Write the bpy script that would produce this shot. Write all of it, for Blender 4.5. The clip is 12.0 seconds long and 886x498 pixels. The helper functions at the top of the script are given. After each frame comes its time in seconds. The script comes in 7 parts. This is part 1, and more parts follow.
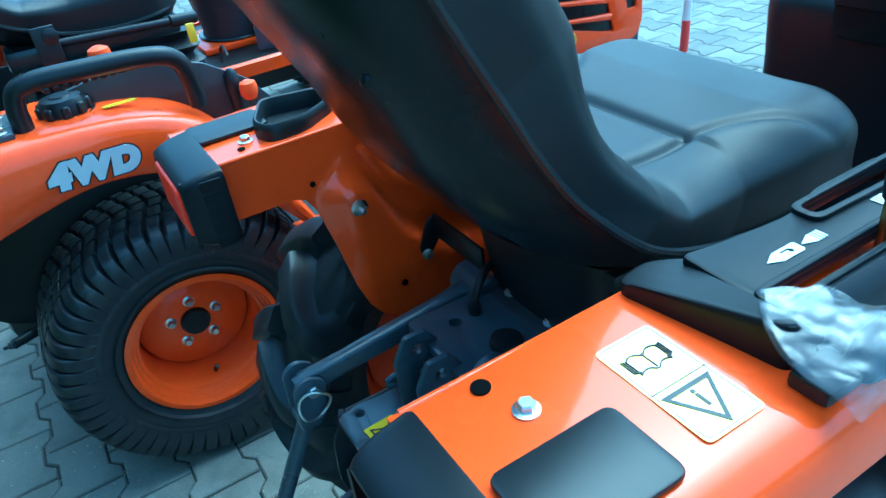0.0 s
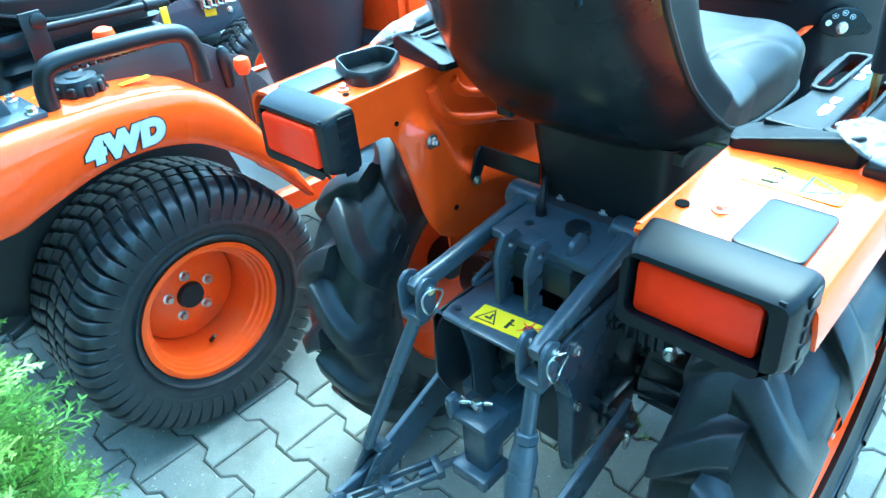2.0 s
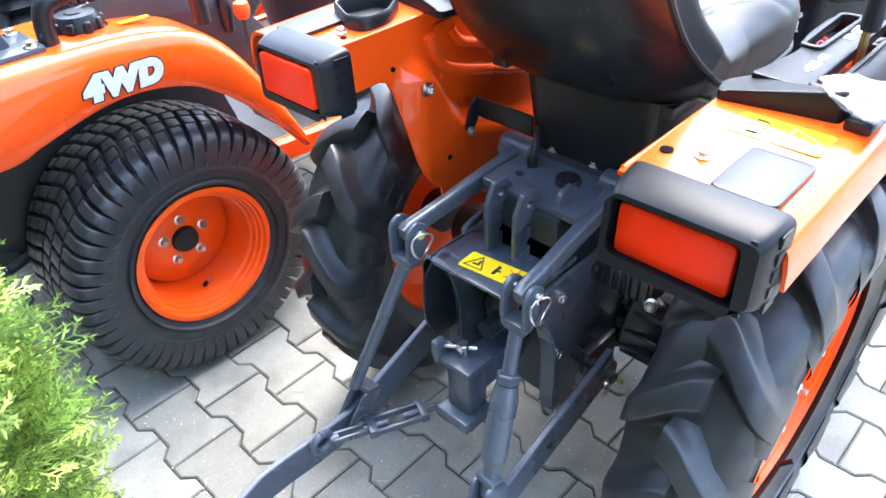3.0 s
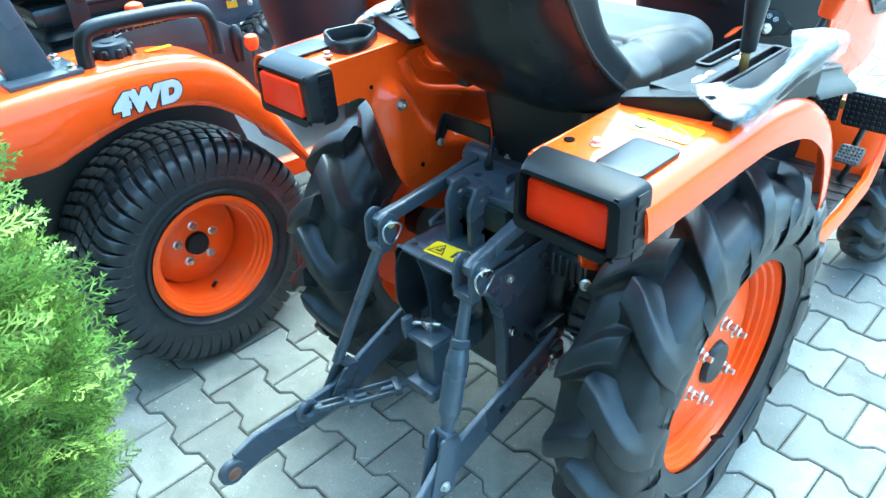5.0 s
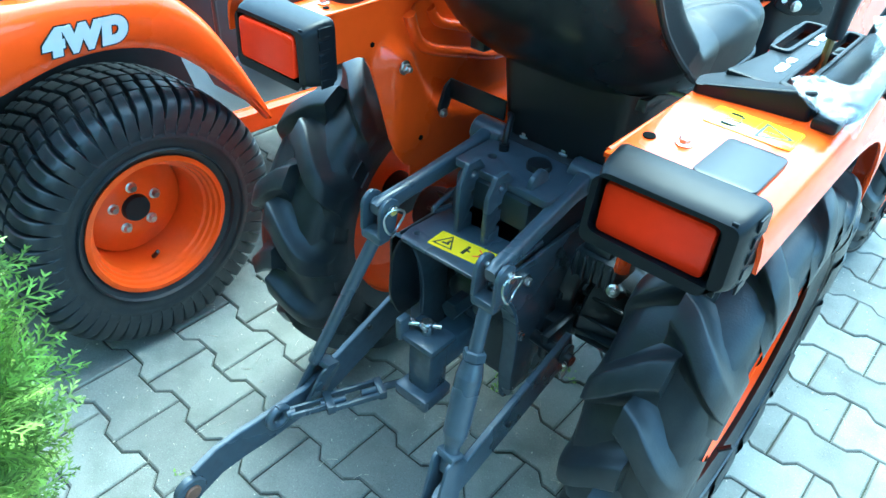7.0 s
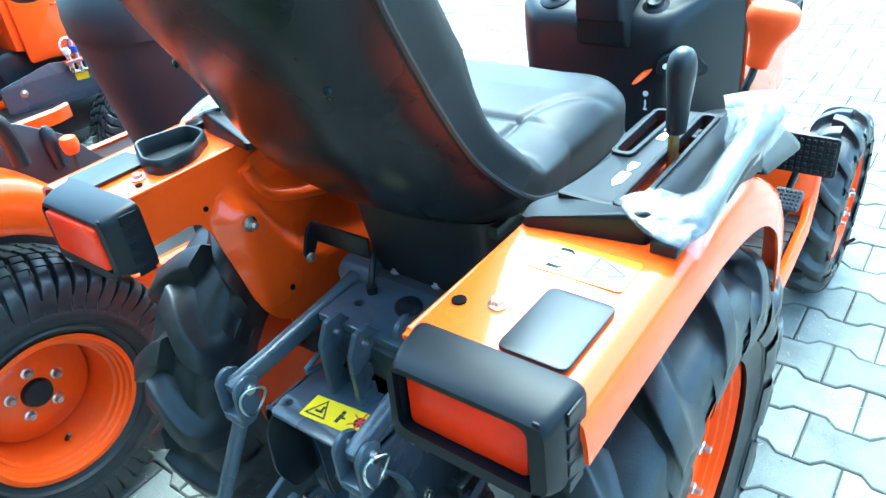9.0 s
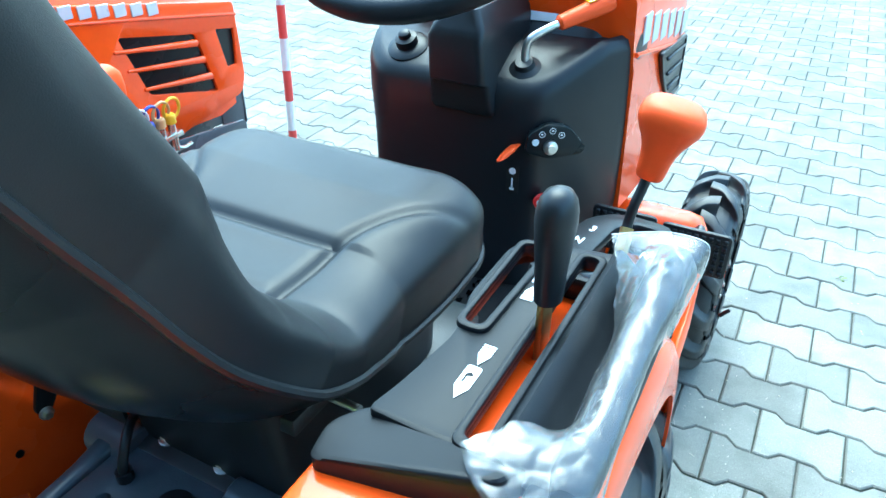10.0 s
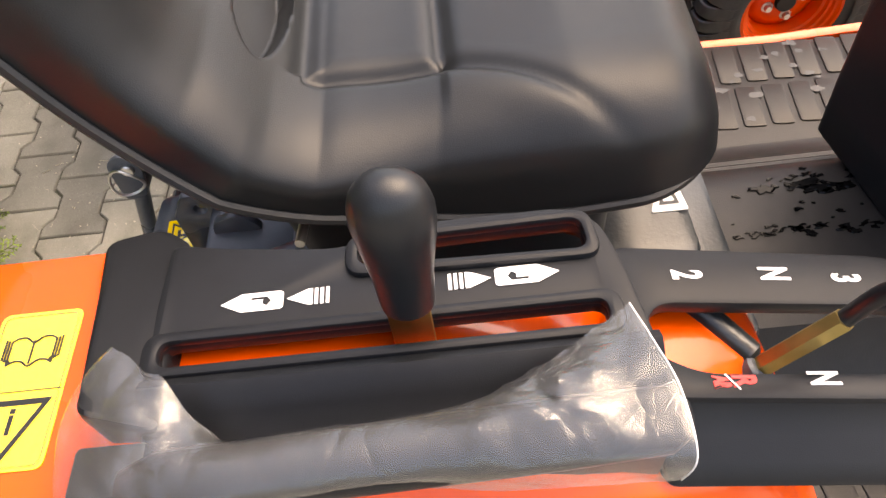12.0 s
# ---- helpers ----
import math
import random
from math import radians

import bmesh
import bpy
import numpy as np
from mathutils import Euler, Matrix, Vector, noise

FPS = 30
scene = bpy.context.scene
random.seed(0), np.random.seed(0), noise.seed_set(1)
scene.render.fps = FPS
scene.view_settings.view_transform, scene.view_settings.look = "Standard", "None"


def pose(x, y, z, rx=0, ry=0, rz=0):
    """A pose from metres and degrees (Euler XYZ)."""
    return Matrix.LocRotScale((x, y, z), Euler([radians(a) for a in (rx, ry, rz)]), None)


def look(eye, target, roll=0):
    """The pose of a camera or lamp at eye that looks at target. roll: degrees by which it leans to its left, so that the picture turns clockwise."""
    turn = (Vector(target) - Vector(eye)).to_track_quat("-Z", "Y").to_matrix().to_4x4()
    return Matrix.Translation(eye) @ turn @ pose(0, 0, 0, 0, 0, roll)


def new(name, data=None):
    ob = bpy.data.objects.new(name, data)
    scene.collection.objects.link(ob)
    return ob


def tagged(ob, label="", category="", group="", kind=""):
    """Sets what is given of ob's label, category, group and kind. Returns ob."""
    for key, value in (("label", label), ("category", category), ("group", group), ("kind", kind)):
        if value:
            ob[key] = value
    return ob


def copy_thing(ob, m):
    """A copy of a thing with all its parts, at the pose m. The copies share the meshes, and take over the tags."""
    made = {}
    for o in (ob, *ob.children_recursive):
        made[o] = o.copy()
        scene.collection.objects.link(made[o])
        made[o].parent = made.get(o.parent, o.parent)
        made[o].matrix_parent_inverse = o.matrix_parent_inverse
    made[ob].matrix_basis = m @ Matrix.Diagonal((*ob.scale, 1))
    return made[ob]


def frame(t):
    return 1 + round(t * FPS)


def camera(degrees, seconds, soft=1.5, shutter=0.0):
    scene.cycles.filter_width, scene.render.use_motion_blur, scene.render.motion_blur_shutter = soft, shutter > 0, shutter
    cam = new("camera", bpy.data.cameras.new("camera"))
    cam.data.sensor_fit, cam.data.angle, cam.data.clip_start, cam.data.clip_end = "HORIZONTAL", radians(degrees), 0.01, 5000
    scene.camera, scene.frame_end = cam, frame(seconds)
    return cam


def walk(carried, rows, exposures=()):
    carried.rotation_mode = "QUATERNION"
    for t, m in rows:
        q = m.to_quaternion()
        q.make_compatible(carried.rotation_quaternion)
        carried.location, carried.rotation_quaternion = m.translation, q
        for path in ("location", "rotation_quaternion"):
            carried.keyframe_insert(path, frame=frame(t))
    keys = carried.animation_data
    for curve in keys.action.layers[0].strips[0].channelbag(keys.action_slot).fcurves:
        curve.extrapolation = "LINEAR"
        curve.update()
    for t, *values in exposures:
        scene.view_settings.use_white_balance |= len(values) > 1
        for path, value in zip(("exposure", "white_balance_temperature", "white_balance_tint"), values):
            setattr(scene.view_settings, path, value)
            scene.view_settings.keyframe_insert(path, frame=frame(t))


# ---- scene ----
cam = camera(63.88, 12.0)
PATH = [  # seconds, eye x y z, yaw, pitch, roll
    (0, 0.5817, -0.4242, 1.2885, 62.87, -32.78, -8.23),
    (0.5, 0.5161, -0.6957, 1.3062, 51.82, -32.47, -4.48),
    (1, 0.5352, -0.8319, 1.3344, 45.87, -34.75, -4.57),
    (1.5, 0.5342, -0.8683, 1.3230, 46.49, -34.92, -4.02),
    (2, 0.5392, -0.8615, 1.3341, 45.92, -34.27, -5.27),
    (2.5, 0.5546, -0.8569, 1.3281, 45.15, -34.48, -4.48),
    (3, 0.5703, -0.8834, 1.3199, 45.74, -36.94, -3.09),
    (3.5, 0.6242, -0.9231, 1.3251, 43.77, -37.05, -3.26),
    (5.5, 0.8033, -0.9753, 1.3539, 47.84, -32.77, -3.25),
    (6, 0.6808, -0.9440, 1.3228, 46.23, -33.47, -2.55),
    (6.5, 0.5452, -0.9393, 1.2973, 39.44, -37.69, 5.06),
    (8.5, 0.5709, -0.8609, 1.3576, 39.73, -33.37, -5.25),
    (9, 0.6104, -0.6706, 1.3431, 40.15, -32.35, -6.82),
    (9.5, 0.6134, -0.5068, 1.3509, 36.37, -31.86, -7.63),
    (10, 0.4863, -0.3518, 1.3263, 28.43, -32.45, -0.08),
    (10.5, 0.4688, -0.1523, 1.2693, 38.05, -41.37, -0.54),
    (11, 0.5438, 0.1306, 1.2941, 89.21, -48.76, -16.79),
    (11.5, 0.5460, 0.1248, 1.3052, 94.64, -52.84, -10.23),
    (12, 0.5424, 0.1246, 1.3041, 93.18, -53.58, -8.60),
]
EXPOSURES = [  # seconds, stops, kelvin, tint
    (0, 1.87, 3700, -32),
    (0.5, 2.14, 3120, -36),
    (1, 2.52, 3150, -36),
    (1.5, 2.97, 3650, -32),
    (2, 3.48, 4150, -31),
    (2.5, 3.67, 5250, -13),
    (3.7, 3.37, 6050, 20),
    (5.5, 3.22, 4450, -30),
    (6.5, 3.12, 4400, -30),
    (8.5, 3.32, 5150, -14),
    (9, 3.31, 4750, -22),
    (9.5, 2.97, 4900, -24),
    (10, 2.55, 4800, -20),
    (10.5, 2.07, 5050, -4),
    (11, 2.22, 7200, 16),
    (12, 2.29, 8600, 16),
]
walk(cam, [(t, pose(x, y, z, 90 + pitch, 0, yaw) @ pose(0, 0, 0, 0, 0, roll)) for t, x, y, z, yaw, pitch, roll in PATH], EXPOSURES)

# ---- light ----
SUN_UP, SUN_TURN = 63.0, -24.0
world = bpy.data.worlds.new("sky")
scene.world = world
world.use_nodes = True
wn = world.node_tree
sky = wn.nodes.new("ShaderNodeTexSky")
sky.sky_type = "NISHITA"
sky.sun_disc = False
sky.sun_elevation, sky.sun_rotation = radians(SUN_UP), radians(SUN_TURN)
sky.air_density, sky.dust_density, sky.ozone_density = 1.0, 4.0, 1.0
wn.links.new(sky.outputs[0], wn.nodes["Background"].inputs[0])
wn.nodes["Background"].inputs[1].default_value = 0.145
sun = new("sun", bpy.data.lights.new("sun", "SUN"))
sun.data.energy, sun.data.angle, sun.data.color = 0.5, radians(66), (1.0, 0.97, 0.93)
sun.matrix_world = look((math.sin(radians(SUN_TURN)) * math.cos(radians(SUN_UP)) * 9, math.cos(radians(SUN_TURN)) * math.cos(radians(SUN_UP)) * 9, math.sin(radians(SUN_UP)) * 9), (0, 0, 0))


# ---- materials ----
def mat(name, color, rough=0.5, metal=0.0, vary=0.12, grain=60.0, bump=0.0, bump_scale=300.0, stain=3.0, coat=0.0, dirt=None, dirt_amount=0.0, spec=0.5):
    """Base colour with two scales of variation, roughness wear and fine relief."""
    m = bpy.data.materials.new(name)
    m.use_nodes = True
    nt = m.node_tree
    n, l = nt.nodes, nt.links
    b = n["Principled BSDF"]
    b.inputs["Metallic"].default_value = metal
    b.inputs["Specular IOR Level"].default_value = spec
    b.inputs["Coat Weight"].default_value = coat
    b.inputs["Coat Roughness"].default_value, b.inputs["Coat IOR"].default_value = 0.05, 1.6
    tc = n.new("ShaderNodeTexCoord")
    a = n.new("ShaderNodeTexNoise")
    a.inputs["Scale"].default_value, a.inputs["Detail"].default_value = stain, 5
    f = n.new("ShaderNodeTexNoise")
    f.inputs["Scale"].default_value, f.inputs["Detail"].default_value = grain, 3
    for t in (a, f):
        l.new(tc.outputs["Object"], t.inputs["Vector"])
    add = n.new("ShaderNodeMath")
    add.operation = "ADD"
    l.new(a.outputs[0], add.inputs[0])
    l.new(f.outputs[0], add.inputs[1])
    mr = n.new("ShaderNodeMapRange")
    mr.inputs[1].default_value, mr.inputs[2].default_value = 0.6, 1.4
    mr.inputs[3].default_value, mr.inputs[4].default_value = 1 - vary, 1 + vary
    l.new(add.outputs[0], mr.inputs[0])
    hsv = n.new("ShaderNodeHueSaturation")
    hsv.inputs["Color"].default_value = (*color, 1)
    l.new(mr.outputs[0], hsv.inputs["Value"])
    out = hsv.outputs[0]
    if dirt:
        mix = n.new("ShaderNodeMix")
        mix.data_type = "RGBA"
        mix.inputs[7].default_value = (*dirt, 1)
        r = n.new("ShaderNodeMapRange")
        r.inputs[1].default_value, r.inputs[2].default_value = 0.48, 0.72
        r.inputs[3].default_value, r.inputs[4].default_value = 0.0, dirt_amount
        d = n.new("ShaderNodeTexNoise")
        d.inputs["Scale"].default_value, d.inputs["Detail"].default_value = stain * 2.3, 7
        l.new(tc.outputs["Object"], d.inputs["Vector"])
        l.new(d.outputs[0], r.inputs[0])
        l.new(r.outputs[0], mix.inputs[0])
        l.new(out, mix.inputs[6])
        out = mix.outputs[2]
    l.new(out, b.inputs["Base Color"])
    rr = n.new("ShaderNodeMapRange")
    rr.inputs[1].default_value, rr.inputs[2].default_value = 0.3, 0.7
    rr.inputs[3].default_value, rr.inputs[4].default_value = max(rough - 0.06, 0.02), min(rough + 0.08, 1)
    l.new(a.outputs[0], rr.inputs[0])
    l.new(rr.outputs[0], b.inputs["Roughness"])
    if bump:
        bt = n.new("ShaderNodeTexNoise")
        bt.inputs["Scale"].default_value, bt.inputs["Detail"].default_value = bump_scale, 4
        l.new(tc.outputs["Object"], bt.inputs["Vector"])
        bp = n.new("ShaderNodeBump")
        bp.inputs["Strength"].default_value, bp.inputs["Distance"].default_value = bump, 0.002
        l.new(bt.outputs[0], bp.inputs["Height"])
        l.new(bp.outputs[0], b.inputs["Normal"])
    return m


ORANGE = mat("orange_paint", (0.83, 0.08, 0.004), 0.26, vary=0.04, stain=2, coat=0.5, spec=0.15, bump=0.03, bump_scale=900)
RIM = mat("orange_rim_paint", (0.8, 0.084, 0.004), 0.36, vary=0.06, coat=0.15, spec=0.15, bump=0.04, bump_scale=600, dirt=(0.35, 0.2, 0.12), dirt_amount=0.2)
KNOB = mat("orange_knob_plastic", (0.85, 0.095, 0.016), 0.36, vary=0.04, bump=0.05, bump_scale=900, spec=0.22)
BLACK = mat("black_plastic", (0.0105, 0.0122, 0.0145), 0.36, vary=0.15, bump=0.1, bump_scale=1400, spec=0.36)
CONSOLE = mat("dark_grey_console_plastic", (0.0085, 0.0098, 0.0122), 0.38, vary=0.12, bump=0.1, bump_scale=1500, spec=0.19)
PANEL = mat("grey_plastic_panel", (0.03, 0.031, 0.035), 0.45, vary=0.1, bump=0.2, bump_scale=1200)
VINYL = mat("black_vinyl", (0.0092, 0.0108, 0.0125), 0.4, vary=0.14, bump=0.14, bump_scale=1100, dirt=(0.03, 0.029, 0.028), dirt_amount=0.25, spec=0.32)
THREAD = mat("dark_thread", (0.016, 0.018, 0.021), 0.5)
SHELL = mat("glossy_black_shell", (0.0075, 0.0105, 0.012), 0.24, vary=0.2, bump=0.05, bump_scale=500, spec=0.27)
GRAPHITE = mat("graphite_painted_steel", (0.056, 0.069, 0.086), 0.27, vary=0.18, bump=0.12, bump_scale=350, dirt=(0.06, 0.05, 0.04), dirt_amount=0.15)
CAST = mat("black_painted_casting", (0.019, 0.024, 0.027), 0.3, vary=0.2, bump=0.18, bump_scale=220)
RUBBER = mat("black_rubber", (0.0165, 0.0195, 0.0225), 0.42, vary=0.3, bump=0.16, bump_scale=320, stain=9, dirt=(0.045, 0.044, 0.04), dirt_amount=0.5)
ZINC = mat("zinc_steel", (0.62, 0.62, 0.6), 0.28, 1.0, vary=0.12, bump=0.1)
BRASS = mat("yellow_passivated_steel", (0.36, 0.27, 0.1), 0.42, 1.0, vary=0.3, stain=25)
LENS = mat("red_lens", (0.95, 0.034, 0.004), 0.3, vary=0.05, spec=0.16)
YELLOW = mat("yellow_sticker", (0.9, 0.66, 0.01), 0.12, vary=0.04, coat=1.0, spec=1.0)
WHITE = mat("white_print", (0.8, 0.8, 0.8), 0.45, vary=0.05)
SILVER = mat("silver_decal", (0.62, 0.65, 0.68), 0.3, 0.2, vary=0.06)
# matt black for discs that paint the shade inside holes
HOLE_SHADE = mat("dark_hole", (0.004, 0.004, 0.004), 0.9, spec=0.05)
INK = mat("black_print", (0.012, 0.012, 0.012), 0.4)
REDINK = mat("red_print", (0.7, 0.02, 0.02), 0.4)
RUST = mat("worn_steel", (0.2, 0.11, 0.07), 0.5, 0.5, vary=0.4, stain=40)
MAT_RUBBER = mat("floor_mat_rubber", (0.012, 0.0115, 0.0115), 0.42, vary=0.25, bump=0.2, bump_scale=500, dirt=(0.04, 0.036, 0.034), dirt_amount=0.2, spec=0.28)
SAND = mat("joint_sand", (0.055, 0.053, 0.043), 0.95, dirt=(0.03, 0.045, 0.014), dirt_amount=0.7, vary=0.35, grain=90, bump=1.0, bump_scale=260)
THUJA_WOOD = mat("bush_twig", (0.1, 0.06, 0.035), 0.8)


def random_tint(m, low, high):
    """Gives each piece its own tone and its own patch of the grain."""
    nt = m.node_tree
    n, l = nt.nodes, nt.links
    b = n["Principled BSDF"]
    source = b.inputs["Base Color"].links[0].from_socket
    info = n.new("ShaderNodeObjectInfo")
    mr = n.new("ShaderNodeMapRange")
    mr.inputs[3].default_value, mr.inputs[4].default_value = low, high
    l.new(info.outputs["Random"], mr.inputs[0])
    hsv = n.new("ShaderNodeHueSaturation")
    l.new(source, hsv.inputs["Color"])
    l.new(mr.outputs[0], hsv.inputs["Value"])
    # no two pieces carry the same patch of the pattern
    shift = n.new("ShaderNodeVectorMath")
    coords = [q for q in n if q.type == "TEX_COORD"][0]
    users = [q.to_socket for q in coords.outputs["Object"].links]
    l.new(coords.outputs["Object"], shift.inputs[0])
    l.new(info.outputs["Location"], shift.inputs[1])
    for socket in users:
        l.new(shift.outputs[0], socket)
    # pale and dark grains of the aggregate
    grit, size, mix = n.new("ShaderNodeTexVoronoi"), n.new("ShaderNodeMapRange"), n.new("ShaderNodeMix")
    grit.inputs["Scale"].default_value = 170
    l.new(shift.outputs[0], grit.inputs["Vector"])
    size.inputs[1].default_value, size.inputs[2].default_value = 0.16, 0.3
    size.inputs[3].default_value, size.inputs[4].default_value = 0.55, 0.0
    l.new(grit.outputs["Distance"], size.inputs[0])
    tone = n.new("ShaderNodeHueSaturation")
    l.new(hsv.outputs[0], tone.inputs["Color"])
    spread, split = n.new("ShaderNodeMapRange"), n.new("ShaderNodeSeparateColor")
    l.new(grit.outputs["Color"], split.inputs[0])
    spread.inputs[3].default_value, spread.inputs[4].default_value = 0.45, 1.9
    l.new(split.outputs[0], spread.inputs[0])
    l.new(spread.outputs[0], tone.inputs["Value"])
    mix.data_type = "RGBA"
    l.new(size.outputs[0], mix.inputs[0])
    l.new(hsv.outputs[0], mix.inputs[6])
    l.new(tone.outputs[0], mix.inputs[7])
    l.new(mix.outputs[2], b.inputs["Base Color"])
    return m


# dark finish of the added wall, so that reflections stay dark
UNSEEN_WALL = mat("dark_wall_render", (0.04, 0.046, 0.038), 0.85, vary=0.2, grain=30, stain=1.2, bump=0.4, bump_scale=120)
PAVER = random_tint(mat("concrete_paver", (0.225, 0.222, 0.194), 0.85, vary=0.34, grain=420, stain=3.5, bump=0.9, bump_scale=420, dirt=(0.12, 0.12, 0.1), dirt_amount=0.7), 0.8, 1.16)
for node in list(PAVER.node_tree.nodes):
    if node.type == "TEX_COORD":
        place = PAVER.node_tree.nodes.new("ShaderNodeNewGeometry")
        for k in list(node.outputs["Object"].links):
            PAVER.node_tree.links.new(place.outputs["Position"], k.to_socket)


def film_material():
    m = bpy.data.materials.new("clear_plastic_film")
    m.use_nodes = True
    n, l = m.node_tree.nodes, m.node_tree.links
    n.remove(n["Principled BSDF"])
    clear, gloss, mix = n.new("ShaderNodeBsdfTransparent"), n.new("ShaderNodeBsdfGlossy"), n.new("ShaderNodeMixShader")
    clear.inputs[0].default_value = (0.97, 0.975, 0.98, 1)
    gloss.inputs["Roughness"].default_value = 0.23
    milk, mix2 = n.new("ShaderNodeBsdfDiffuse"), n.new("ShaderNodeMixShader")
    milk.inputs[0].default_value = (0.8, 0.82, 0.84, 1)
    # facets and creases of crumpled foil
    tc, warp, add = n.new("ShaderNodeTexCoord"), n.new("ShaderNodeTexNoise"), n.new("ShaderNodeVectorMath")
    warp.inputs["Scale"].default_value, warp.inputs["Detail"].default_value = 18, 2
    add.operation = "MULTIPLY_ADD"
    add.inputs[1].default_value = (0.03, 0.03, 0.03)
    l.new(tc.outputs["Object"], warp.inputs["Vector"])
    l.new(warp.outputs["Color"], add.inputs[0])
    l.new(tc.outputs["Object"], add.inputs[2])
    large, small, both, relief = n.new("ShaderNodeTexVoronoi"), n.new("ShaderNodeTexVoronoi"), n.new("ShaderNodeMath"), n.new("ShaderNodeBump")
    large.inputs["Scale"].default_value, small.inputs["Scale"].default_value = 34, 110
    for cells in (large, small):
        cells.feature = "DISTANCE_TO_EDGE"
        l.new(add.outputs[0], cells.inputs["Vector"])
    fold, crease = n.new("ShaderNodeMath"), n.new("ShaderNodeMath")
    for op, cells, limit in ((fold, large, 0.16), (crease, small, 0.12)):
        op.operation = "MINIMUM"
        op.inputs[1].default_value = limit
        l.new(cells.outputs["Distance"], op.inputs[0])
    both.operation = "MULTIPLY_ADD"
    both.inputs[1].default_value = 0.3
    l.new(crease.outputs[0], both.inputs[0])
    l.new(fold.outputs[0], both.inputs[2])
    mix2.inputs[0].default_value = 0.05
    relief.inputs["Strength"].default_value, relief.inputs["Distance"].default_value = 0.26, 0.012
    l.new(both.outputs[0], relief.inputs["Height"])
    l.new(relief.outputs[0], gloss.inputs["Normal"])
    fres = n.new("ShaderNodeFresnel")
    fres.inputs[0].default_value = 1.5
    ma = n.new("ShaderNodeMath")
    ma.operation = "MULTIPLY_ADD"
    ma.inputs[1].default_value, ma.inputs[2].default_value = 1.75, 0.01
    ma.use_clamp = True
    l.new(fres.outputs[0], ma.inputs[0])
    l.new(ma.outputs[0], mix.inputs[0])
    l.new(clear.outputs[0], mix2.inputs[1])
    l.new(milk.outputs[0], mix2.inputs[2])
    l.new(mix2.outputs[0], mix.inputs[1])
    l.new(gloss.outputs[0], mix.inputs[2])
    l.new(mix.outputs[0], n["Material Output"].inputs[0])
    return m


FILM = film_material()
# the clear film's cut edge carries its glint as a pale colour
EDGE_GLINT = mat("cut_film_edge", (0.72, 0.73, 0.75), 0.25, vary=0.1)


def leaf_material():
    m = mat("thuja_leaf", (0.2, 0.285, 0.05), 0.55, vary=0.3, grain=40, stain=5)
    n, l = m.node_tree.nodes, m.node_tree.links
    b = n["Principled BSDF"]
    geo = n.new("ShaderNodeNewGeometry")
    ramp = n.new("ShaderNodeMapRange")
    ramp.inputs[3].default_value, ramp.inputs[4].default_value = 0.35, 1.65
    l.new(geo.outputs["Random Per Island"], ramp.inputs[0])
    hsv = n.new("ShaderNodeHueSaturation")
    l.new(b.inputs["Base Color"].links[0].from_socket, hsv.inputs["Color"])
    l.new(ramp.outputs[0], hsv.inputs["Value"])
    l.new(hsv.outputs[0], b.inputs["Base Color"])
    return m


LEAF = leaf_material()


# ---- mesh helpers ----
def link(name, bm, material, smooth=True, angle=40.0):
    me = bpy.data.meshes.new(name)
    bmesh.ops.recalc_face_normals(bm, faces=bm.faces)
    if smooth:
        limit = radians(angle)
        for f in bm.faces:
            f.smooth = True
        for e in bm.edges:
            if len(e.link_faces) == 2 and e.calc_face_angle(0) > limit:
                e.smooth = False
    bm.to_mesh(me)
    bm.free()
    me.materials.append(material)
    return me


def part(name, bm, material, parent, label="", loc=None, smooth=True, angle=40.0):
    """Links a bmesh (or a ready mesh) as one object under a thing or a part."""
    me = bm if isinstance(bm, bpy.types.Mesh) else link(name, bm, material, smooth, angle)
    ob = new(name, me)
    ob.parent = parent
    if parent.type == "EMPTY" and loc is None:
        ob.matrix_parent_inverse = Matrix.Translation(-parent.location)
    if loc is not None:
        ob.location = loc
    if label:
        ob["label"] = label
    return ob


def thing(name, place, label, category, group="", kind=""):
    ob = new(name)
    ob.location = place
    ob.empty_display_size = 0.1
    return tagged(ob, label, category, group, kind)


def box(bm, c, s, bevel=0.0, m=None, seg=2):
    r = bmesh.ops.create_cube(bm, size=1.0, matrix=Matrix.LocRotScale(c, None, s))
    vs = r["verts"]
    if bevel:
        es = list({e for v in vs for e in v.link_edges})
        g = bmesh.ops.bevel(bm, geom=es, offset=bevel, segments=seg, profile=0.5, affect="EDGES")
        vs = list({v for f in g["faces"] for v in f.verts} | {v for v in vs if v.is_valid})
    if m is not None:
        bmesh.ops.transform(bm, matrix=m, verts=vs)
    return vs


def frame_at(p, d):
    d = Vector(d).normalized()
    return Matrix.Translation(p) @ d.to_track_quat("Z", "Y").to_matrix().to_4x4()


def ring(bm, m, r, seg, squash=1.0):
    return [bm.verts.new(m @ Vector((r * math.cos(2 * math.pi * i / seg), squash * r * math.sin(2 * math.pi * i / seg), 0))) for i in range(seg)]


def bridge(bm, a, b):
    n = len(a)
    for i in range(n):
        bm.faces.new((a[i], a[(i + 1) % n], b[(i + 1) % n], b[i]))


